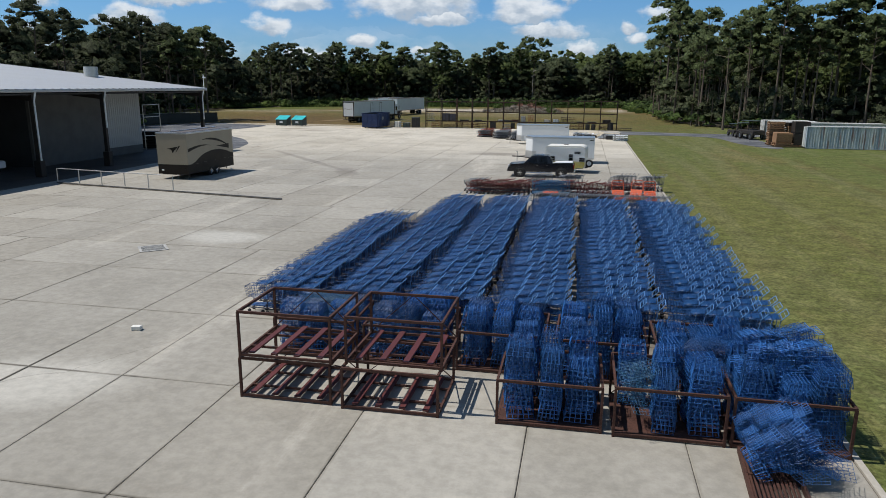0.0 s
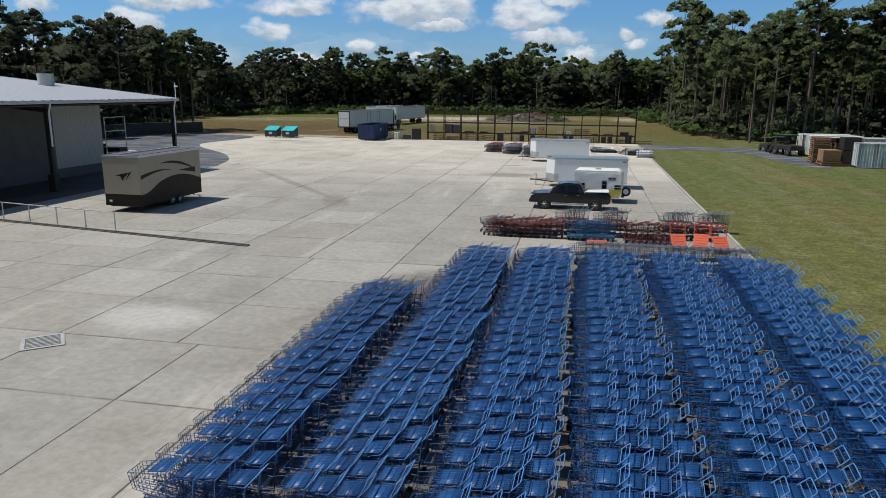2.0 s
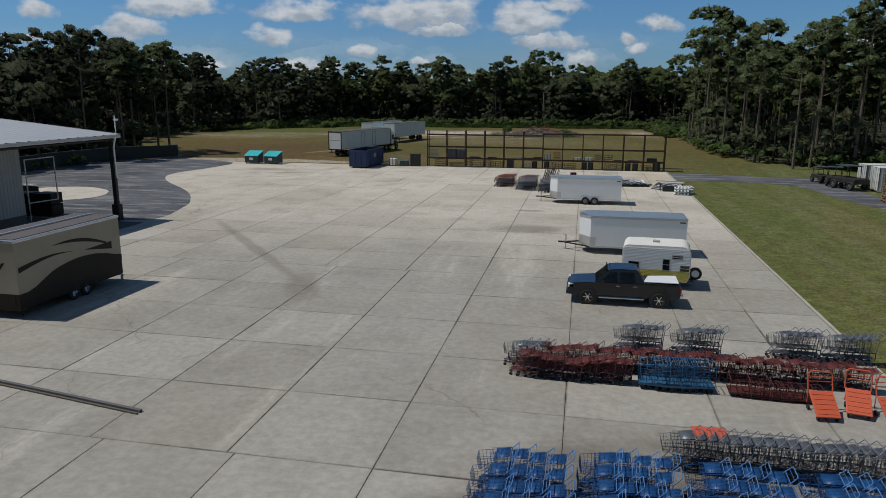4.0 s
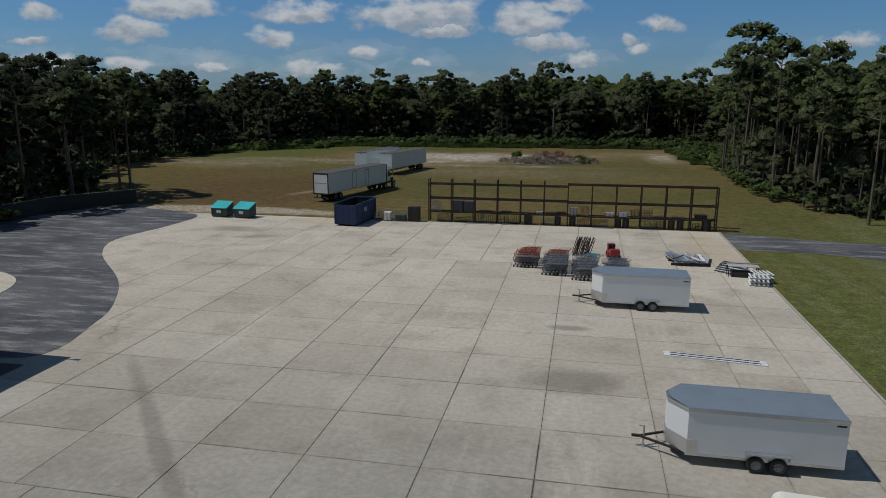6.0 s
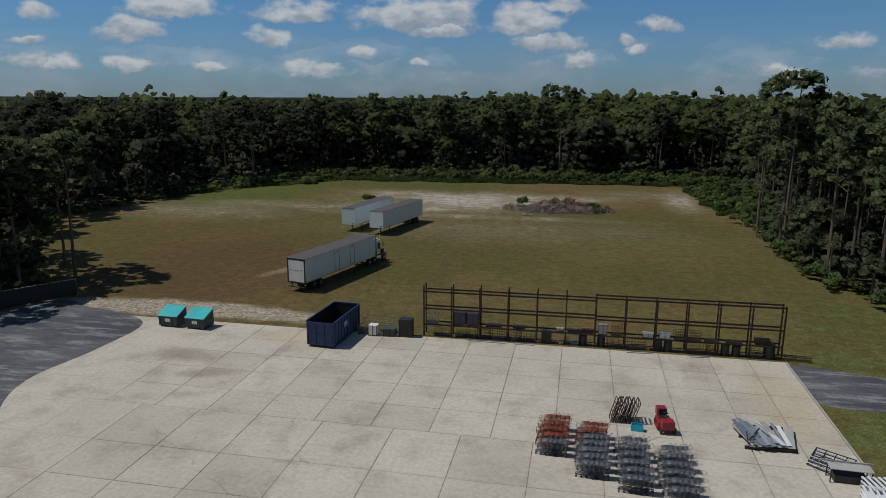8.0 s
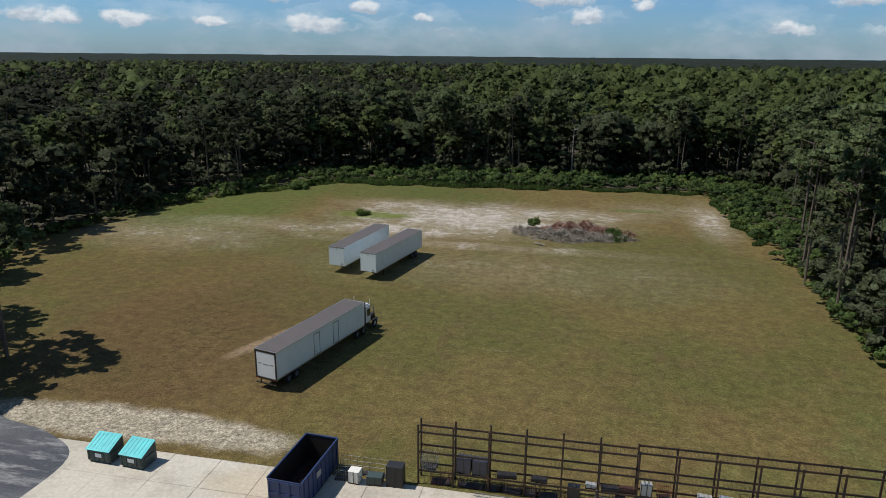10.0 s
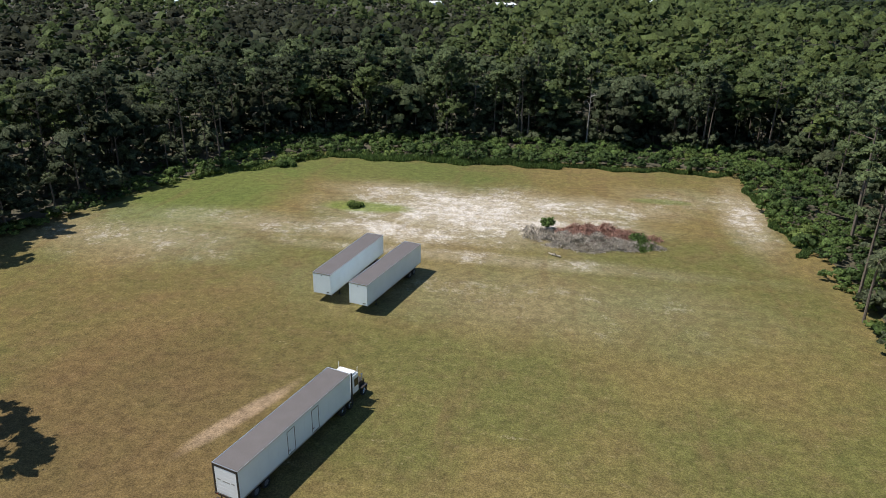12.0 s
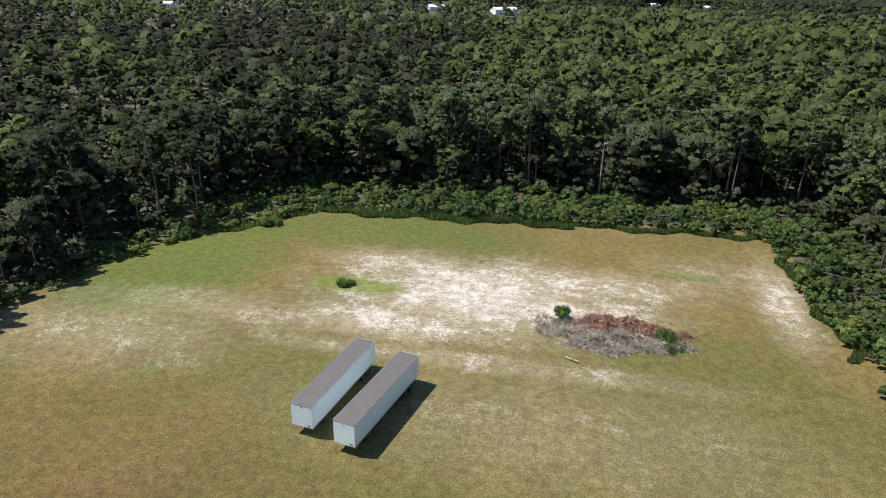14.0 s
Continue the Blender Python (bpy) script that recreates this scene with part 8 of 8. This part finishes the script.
# ---- shipping containers, pallets and vehicles by the east road ----
def container(x, y, yaw, length, mat, label, worn=False):
    root = thing("shipping_container", pose(x, y, 0, 0, 0, yaw), label, "container", "shipping containers by the road")
    W, H = 2.44, 2.6
    for s in (0, 1):
        bm = B()
        n = int(length / 0.28)
        pts = []
        for i in range(n):
            a = i * length / n
            for f, dd in ((0, 0.0), (0.3, 0.0), (0.42, 0.075), (0.86, 0.075)):
                pts.append((a + f * length / n, dd))
        lo = [bm.verts.new((px, (dd if s == 0 else W - dd), 0.15)) for px, dd in pts]
        hi = [bm.verts.new((px, (dd if s == 0 else W - dd), H - 0.08)) for px, dd in pts]
        for i in range(len(pts) - 1):
            bm.faces.new((lo[i], lo[i + 1], hi[i + 1], hi[i]))
        part("side", bm, mat, root)
    bm = B()
    box(bm, 0, length, 0, W, 0.05, 0.15)
    part("floor", bm, M_DARK, root)
    bm = B()
    box(bm, 0.02, length - 0.02, 0.02, W - 0.02, H - 0.06, H - 0.02)
    part("roof", bm, M_GREYWOOD if worn else mat, root)
    bm = B()
    for x_ in (0, length - 0.1):
        for y_ in (0, W - 0.1):
            box(bm, x_, x_ + 0.1, y_, y_ + 0.1, 0, H)
    for y_ in (-0.01, W - 0.09):
        box(bm, 0, length, y_, y_ + 0.1, H - 0.1, H)
        box(bm, 0, length, y_, y_ + 0.1, 0, 0.15)
    part("frame", bm, mat, root)
    for k in range(2):
        bm = B()
        y0 = 0.1 + k * (W / 2 - 0.08)
        box(bm, -0.01, 0.04, y0, y0 + W / 2 - 0.12, 0.15, H - 0.1, 0.01)
        d = part("door", bm, mat, root)
        for f in (0.25, 0.7):
            part("lock_rod", rod(B(), (-0.03, y0 + f * 1.1, 0.15), (-0.03, y0 + f * 1.1, H - 0.1), 0.02, 6), M_GALV, d)
    bm = B()
    box(bm, length - 0.05, length, 0.05, W - 0.05, 0.15, H - 0.1)
    part("end_wall", bm, mat, root)


M_DULLWHITE = surface("dull_white_steel", (0.70, 0.71, 0.68), 0.55, 0.05, 0.08, 12.0, 0.5, 0.9, (0.40, 0.38, 0.33), 0.1, 0.12)


def streaked_steel():
    """Old container paint: white and blue-grey panels under rust runs from the roof edge."""
    g = Paint("streaked_container_paint", 0.6, 0.4)
    mul = lambda a, b: g.calc("MULTIPLY", a, b)
    c = g.blend(g.ramp(g.noise(1.6, 3.0, 0.5, (1.0, 0.1, 0.05)), 0.42, 0.58), (0.66, 0.70, 0.72), (0.34, 0.42, 0.50))
    c = g.blend(mul(g.ramp(g.noise(2.3, 5.0, 0.65, (1.0, 0.1, 0.09)), 0.53, 0.66), 0.75), c, (0.24, 0.105, 0.065))
    c = g.blend(mul(g.ramp(g.noise(0.8, 5.0, 0.65), 0.5, 0.7), 0.4), c, (0.30, 0.28, 0.25))
    return g.finish(c, g.ramp(g.noise(9.0, 4.0), 0.3, 0.7, 0.88, 1.12), g.noise(20.0, 3.0), 0.15, 0.01)


M_STREAKED = streaked_steel()
container(26.9, 87.3, -1, 12.2, M_STREAKED, "dull white shipping container with rusty streaks", True)
container(25.7, 102.9, 0, 6.1, M_DULLWHITE, "dull white shipping container with closed doors")
container(25.9, 99.9, 0, 6.1, M_DULLWHITE, "dull white shipping container with closed doors")
container(26.9, 96.6, -2, 12.2, M_DULLWHITE, "dull white shipping container behind pallets", True)


def pallet_stack(x, y, n, yaw, label, loads=(), size=1.0, mat=None):
    root = thing("pallet_stack", pose(x, y, 0, 0, 0, yaw) @ Matrix.Scale(size, 4), label, "pallets", "stacks of pallets by the containers")
    rng = random.Random(int(x * 10 + y))
    for i in range(n):
        z = 0.145 * i
        dx, dy = rng.uniform(-0.04, 0.04), rng.uniform(-0.04, 0.04)
        for yy in (-0.5, -0.05, 0.4):
            bm = B()
            box(bm, dx - 0.6, dx + 0.6, dy + yy, dy + yy + 0.1, z + 0.02, z + 0.115)
            part("stringer", bm, M_WOOD, root)
        for k in range(5):
            bm = B()
            box(bm, dx - 0.6 + 0.27 * k, dx - 0.48 + 0.27 * k, dy - 0.5, dy + 0.5, z + 0.115, z + 0.135)
            part("board", bm, M_WOOD, root)
    z = 0.145 * n
    for h in loads:
        bm = B()
        box(bm, -0.55, 0.55, -0.45, 0.45, z, z + h, 0.03)
        load = part("load", bm, mat or M_WOOD, root)
        for k in range(4):
            bm = B()
            box(bm, -0.57, 0.57, -0.475, -0.455, z + h * (0.08 + 0.25 * k), z + h * (0.16 + 0.25 * k))
            part("slat", bm, mat or M_WOOD, load)
        z += h + 0.03


pallet_stack(24.7, 89.3, 2, 4, "wooden pallets carrying a tan wooden box", (0.72,), 1.7)
pallet_stack(24.5, 91.9, 13, -3, "tall stack of wooden pallets beside containers", (), 1.55)
pallet_stack(26.5, 91.7, 11, 6, "tall stack of weathered pallets beside containers", (0.3,), 1.5, M_BROWNP)
pallet_stack(26.8, 89.7, 1, 2, "two dark slatted crates stacked on a pallet", (0.9, 0.85), 1.6, M_DARK)


def old_machine(x, y, yaw, s, label):
    root = thing("farm_vehicle", pose(x, y, 0, 0, 0, yaw) @ Matrix.Scale(s, 4), label, "utility vehicle", "old vehicles by the road")
    bm = B()
    box(bm, -0.7, 0.7, -1.4, 1.3, 0.5, 0.95, 0.1)
    part("body", bm, M_DARK, root)
    w = Wires()
    for yy in (-0.4, 0.9):
        w.path([(-0.65, yy, 0.9), (-0.6, yy, 1.85), (0.6, yy, 1.85), (0.65, yy, 0.9)], 0.03, 5)
    tri_object("roll_cage", *w.get(), M_DARK, root)
    bm = B()
    box(bm, -0.68, 0.68, -0.5, 1.0, 1.85, 1.92, 0.03)
    part("roof", bm, M_DKGREEN, root)
    for xx in (-0.68, 0.68):
        for yy in (-1.0, 0.9):
            wheel(root, xx, yy, 0.36, 0.36, 0.25, axis="x", rim=M_GREYWIRE)


old_machine(23.9, 102.2, 20, 1.35, "dark utility vehicle with roll cage")
old_machine(23.4, 105.4, -15, 1.1, "small dark utility vehicle with dusty roof")
old_machine(22.9, 108.2, 10, 0.95, "small dark utility vehicle parked on asphalt")


# ---- brush heap, clump and fallen log in the field ----
def brush():
    rng = np.random.default_rng(77)

    def twigs(name, cx, cy, rx, ry, h, n, mat, label, up=0.7):
        a, r = rng.random(n) * 6.283, np.sqrt(rng.random(n))
        x, y = rx * r * np.cos(a), ry * r * np.sin(a)
        edge = 1.0 + 0.25 * np.sin(3 * a + 1.0) + 0.15 * np.sin(7 * a)
        x, y = x * edge, y * edge
        lump = 0.55 + 0.45 * np.sin(x * 1.1 + 0.6) * np.sin(y * 1.7 + x * 0.4)
        z = h * (1 - r ** 3) * lump * np.sqrt(rng.random(n))
        c = np.stack([cx + x, cy + y, z + 0.05], 1)
        d = rng.normal(size=(n, 3))
        d[:, 2] = np.abs(d[:, 2]) * up
        d /= np.linalg.norm(d, axis=1, keepdims=True)
        u = np.cross(d, rng.normal(size=(n, 3)))
        u /= np.linalg.norm(u, axis=1, keepdims=True)
        l = (0.5 + 1.1 * rng.random((n, 1)))
        k = 0.025 + 0.05 * rng.random((n, 1))
        p = np.stack([c - d * l * 0.5 + u * k, c - d * l * 0.5 - u * k, c + d * l * 0.5], 1).reshape(-1, 3)
        p[:, 2] = np.maximum(p[:, 2], -0.03)
        tagged(tri_object(name, p, np.arange(3 * n).reshape(-1, 3), mat), label, "brush", kind="stuff")
    twigs("grey_brush", -16.8, 194.0, 8.6, 2.8, 2.1, 6500, M_BRUSH, "heap of dry grey branches on turf")
    twigs("red_brush", -15.5, 197.6, 7.4, 3.2, 2.7, 6500, M_BRUSHRED, "heap of dry reddish branches on turf", 1.4)
    twigs("dry_grass", -25.5, 196.8, 3.4, 3.0, 0.8, 900, M_BRUSH, "patch of dry grey stalks", 2.5)
    def tall_grass(name, x0, y0, x1, y1, deep, h, n, mat, label):
        f, side = rng.random(n), deep * (rng.random(n) - 0.35)
        l = math.hypot(x1 - x0, y1 - y0)
        wob = 0.9 * np.sin(f * l * 0.35) + 0.5 * np.sin(f * l * 0.9 + 1.0)
        nx, ny = -(y1 - y0) / l, (x1 - x0) / l
        c = np.stack([x0 + (x1 - x0) * f + nx * (side + wob), y0 + (y1 - y0) * f + ny * (side + wob), np.full(n, -0.05)], 1)
        a = rng.random(n) * 6.283
        k = 0.09 + 0.08 * rng.random(n)
        u = np.stack([np.cos(a) * k, np.sin(a) * k, np.zeros(n)], 1)
        tip = c + np.stack([rng.normal(size=n) * 0.22, rng.normal(size=n) * 0.22, h * (0.4 + 0.7 * rng.random(n))], 1)
        p = np.stack([c + u, c - u, tip], 1).reshape(-1, 3)
        tagged(tri_object(name, p, np.arange(3 * n).reshape(-1, 3), mat), label, "grass", kind="stuff")

    tall_grass("tall_grass", -78, 236.5, -24, 240.5, 4.2, 1.3, 9000, M_LEAF_C, "green reeds at the foot of the shrubs")
    tall_grass("tall_grass", -24, 240.5, 12.5, 242.5, 1.8, 0.9, 4500, M_LEAF_C, "tall grass at the foot of the shrubs")
    tall_grass("tall_grass", -97, 214, -78, 236, 3.2, 0.8, 5000, M_LEAF_C2, "bright green tall grass beside the shrubs")
    tall_grass("tall_grass", 13.5, 242, 15.5, 196, 1.6, 0.8, 4000, M_LEAF_C, "tall grass at the foot of the shrubs")
    twigs("green_stalks", -9.0, 194.6, 1.9, 1.6, 1.6, 1500, M_LEAF_C, "stand of green stalks beside a brush heap", 3.0)
    o = thing("fallen_log", pose(-22.4, 187.8, 0, 0, 0, -35), "forked grey log lying on turf", "log")
    bm = B()
    rod(bm, (-1.3, 0.1, 0.10), (-0.5, -0.05, 0.16), 0.10, 7, 0.13)
    rod(bm, (-0.5, -0.05, 0.16), (0.2, 0, 0.2), 0.13, 7, 0.15)
    rod(bm, (0.2, 0, 0.2), (0.9, 0.25, 0.16), 0.15, 7, 0.11)
    rod(bm, (0.1, 0, 0.22), (0.15, -0.3, 0.75), 0.09, 6, 0.03)
    rod(bm, (-0.3, 0, 0.18), (-0.6, 0.7, 0.12), 0.08, 6, 0.03)
    part("log", bm, M_BRUSH, o)

    def bush(x, y, h, s, seed, label, leaf=M_LEAF_C):
        o = thing("small_bush", pose(x, y, -0.05), label, "bush", "bushes in the field")
        g = np.random.default_rng(seed)
        cl, ra = bush_clumps(g, h, s, 18)
        v, t = tufts(g, cl, ra * 0.36 * s, 1, 40, 0.12, 1.0)
        tri_object("leaves", v, t, leaf, o)
        part("stem", limb_tree(B(), g, h * 0.8, s * 0.6, 0.05, 0.1, 4), M_BARK, o)
    bush(-24.3, 199.6, 2.3, 1.1, 1, "dark green bush at a brush heap")
    bush(-9.8, 196.3, 1.6, 1.2, 3, "green bush at a brush heap's end")
    bush(-60.2, 202.9, 0.8, 1.1, 4, "bright green clump on sandy turf", M_LEAF_C2)
    bush(-58.9, 203.2, 0.6, 0.8, 5, "bright green clump on sandy turf", M_LEAF_C2)
    bush(28.7, 90.4, 1.3, 0.8, 7, "grey-green weeds beside a shipping container")
    bush(30.6, 91.6, 1.7, 1.0, 8, "tall weeds beside a shipping container")
    bush(-83.5, 226.5, 1.1, 2.0, 6, "green bush at the field's edge")


brush()


# ---- chain fence at the west ----
def fence():
    root = thing("chain_fence", pose(0, 0, 0), "dark chain-link fence overgrown along the asphalt", "fence")
    pts = [(-69.4, 121.0), (-75.0, 112.7), (-76.5, 101.0), (-74.0, 84.0), (-66.0, 72.5), (-52.0, 71.5)]
    M_MESH = surface("dark_mesh", (0.035, 0.04, 0.038), 0.7, 0.2, 0.1, 30.0, 0.3, 2.0, None, 0.0)
    for (ax, ay), (bx, by) in zip(pts, pts[1:]):
        l = math.hypot(bx - ax, by - ay)
        n = max(1, int(l / 2.6))
        for i in range(n):
            f = i / n
            x, y = ax + (bx - ax) * f, ay + (by - ay) * f
            part("post", rod(B(), (x, y, 0), (x, y, 2.05), 0.035, 6), M_GALV, root)
        part("rail", rod(B(), (ax, ay, 2.0), (bx, by, 2.0), 0.025, 6), M_GALV, root)
        w = Wires()
        k = int(l / 0.16)
        ux, uy = (bx - ax) / l, (by - ay) / l
        for i in range(k):
            s = i * 0.16
            for e in (1.0, -1.0):
                t0, t1 = s, min(l, max(0, s + e * 1.9))
                if abs(t1 - t0) < 0.05:
                    continue
                w.add((ax + ux * t0, ay + uy * t0, 0.05), (ax + ux * t1, ay + uy * t1, 0.05 + abs(t1 - t0)), 0.006)
        tri_object("mesh", *w.get(), M_MESH, root)
        bm = B()
        box(bm, 0, l, 0.03, 0.045, 0.12, 1.9, 0, pose(ax, ay, 0, 0, 0, math.degrees(math.atan2(uy, ux))))
        part("screen", bm, M_MESH, root, "dark wind screen fabric")


fence()


# ---- paving ----
def smooth_outline(pts, n=6):
    out = []
    k = len(pts)
    for i in range(k):
        p0, p1, p2, p3 = (Vector((*pts[(i + j - 1) % k], 0)) for j in range(4))
        for s in range(n):
            t = s / n
            q = 0.5 * ((2 * p1) + (p2 - p0) * t + (2 * p0 - 5 * p1 + 4 * p2 - p3) * t * t + (3 * p1 - p0 - 3 * p2 + p3) * t ** 3)
            out.append((q.x, q.y))
    return out


def paving():
    west = smooth_outline([(-39.6, 67.9), (-39.9, 74.4), (-42.0, 79.2), (-45.8, 84.6), (-53.0, 92.2), (-56.2, 98.5), (-55.4, 106), (-55.6, 113.2), (-60.2, 116.2), (-65.5, 117.4), (-69.5, 119), (-74.5, 112), (-76, 101), (-73.5, 84), (-65.5, 73), (-52, 68.2)])
    bm = B()
    prism(bm, west, -0.04, 0.012)
    tagged(part("asphalt_drive", bm, M_ASPH), "worn grey asphalt drive curving beside the yard", "asphalt", kind="structure")
    island = smooth_outline([(-51.5, 78.0), (-53.5, 82.5), (-58.5, 84.5), (-63, 81), (-60, 76.5), (-54.5, 75)])
    bm = B()
    prism(bm, island, 0.0, 0.05)
    tagged(part("concrete_pad", bm, M_CONC), "pale concrete pad in the asphalt", "pavement", kind="structure")
    east = smooth_outline([(6.1, 107.2), (6.1, 114.8), (12, 113.8), (20, 112.3), (40, 113), (60, 116), (60, 108), (31, 106.5), (25, 106), (24.6, 95), (24.4, 86.8), (22.6, 86.6), (20.4, 93.5), (19, 103.5), (13, 106.4)], 4)
    bm = B()
    prism(bm, east, -0.06, -0.035)
    tagged(part("east_road", bm, M_ASPH), "narrow grey asphalt road through the turf", "road", kind="structure")
    # kerb along the yard's east edge
    bm = B()
    box(bm, 6.02, 6.16, -60, 115.6, -0.06, 0.025, 0.01)
    tagged(part("kerb", bm, M_KERB), "low worn concrete edging strip", "kerb", kind="structure")
    # base under the slabs, seen as dark joints
    bm = B()
    box(bm, YARD_X0, YARD_X1 + 0.02, YARD_Y0, YARD_Y1, -0.06, -0.03)
    yard = tagged(part("concrete_yard", bm, M_JOINT), "broad yard of jointed concrete slabs, stained and cracked", "yard", kind="structure")
    tail = [-10.2, -5.2, -0.48, 2.85, 6.0]
    west = [-61.9, -58.6, -53.8, -49.0, -44.2, -39.4]
    south = [-61.9, -56.6, -51.3, -46.0, -40.7, -35.4, -30.1, -25.4, -23.0, -18.4, -13.5, -10.75, -7.65, -4.15, -0.45, 2.83, 6.0]
    north = [-61.9, -60.1, -55.9, -51.6, -47.35, -43.15, -38.95, -34.8, -30.5, -26.25, -22.0, -17.7, -13.4, -9.1, -4.8, -0.47, 2.84, 6.0]
    # cross joints of each pour, south to north
    zones = (([5.9 - 4.68 * k for k in range(16, 0, -1)] + [5.9, 10.6, 15.4, 20.1, 24.1], south),
             ([24.1, 28.15, 31.85, 35.45], west + [-35.2, -31.0, -26.8, -22.65, -18.42, -14.25] + tail),
             ([35.45 + 4.244 * k for k in range(6)], west + [-34.2, -28.8, -23.4, -18.9, -14.5] + tail),
             ([56.67, 60.95, 65.2, 69.5, 73.8, 78.1, 82.4, 86.7, 91.0, 96.6], west + [-34.75, -29.75, -24.5, -19.7, -14.75] + tail),
             ([96.6, 100.3, 104.1, 107.9, 111.7, 115.55], north))
    rng = random.Random(2)
    shared = {}
    gap = 0.008
    far = []
    for ys, xs in zones:
        for ya, yb in zip(ys, ys[1:]):
            for xa, xb in zip(xs, xs[1:]):
                w, h = round(xb - xa - 2 * gap, 3), round(yb - ya - 2 * gap, 3)
                cx, cy = (xa + xb) / 2, (ya + yb) / 2
                if cy < -12 or cx < -46:
                    far.append((cx, cy, w, h))
                    continue
                if (w, h) not in shared:
                    bm = B()
                    rim = bm.verts.layers.float.new("rim")
                    rings = []
                    for inset, z, dirt in ((0.5, 0.0, 0.0), (0.07, 0.0, 0.35), (0.012, 0.0, 1.0), (0.0, -0.012, 1.0), (0.0, -0.032, 1.0)):
                        a, b = w / 2 - inset, h / 2 - inset
                        ring = [bm.verts.new(v) for v in ((-a, -b, z), (a, -b, z), (a, b, z), (-a, b, z))]
                        for v in ring:
                            v[rim] = dirt
                        rings.append(ring)
                    bm.faces.new(rings[0])
                    for p, q in zip(rings, rings[1:]):
                        for i in range(4):
                            bm.faces.new((p[i], q[i], q[(i + 1) % 4], p[(i + 1) % 4]))
                    me = bpy.data.meshes.new("slab")
                    bmesh.ops.recalc_face_normals(bm, faces=bm.faces)
                    bm.to_mesh(me)
                    bm.free()
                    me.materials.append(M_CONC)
                    shared[(w, h)] = me
                o = new("slab", shared[(w, h)])
                o.parent = yard
                o.matrix_basis = pose(cx, cy, rng.uniform(-0.004, 0.003), rng.uniform(-0.05, 0.05), rng.uniform(-0.05, 0.05), 0)
    bm = B()
    for cx, cy, w, h in far:
        box(bm, cx - w / 2, cx + w / 2, cy - h / 2, cy + h / 2, -0.032, 0)
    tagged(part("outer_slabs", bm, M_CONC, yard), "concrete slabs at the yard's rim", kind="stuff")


paving()
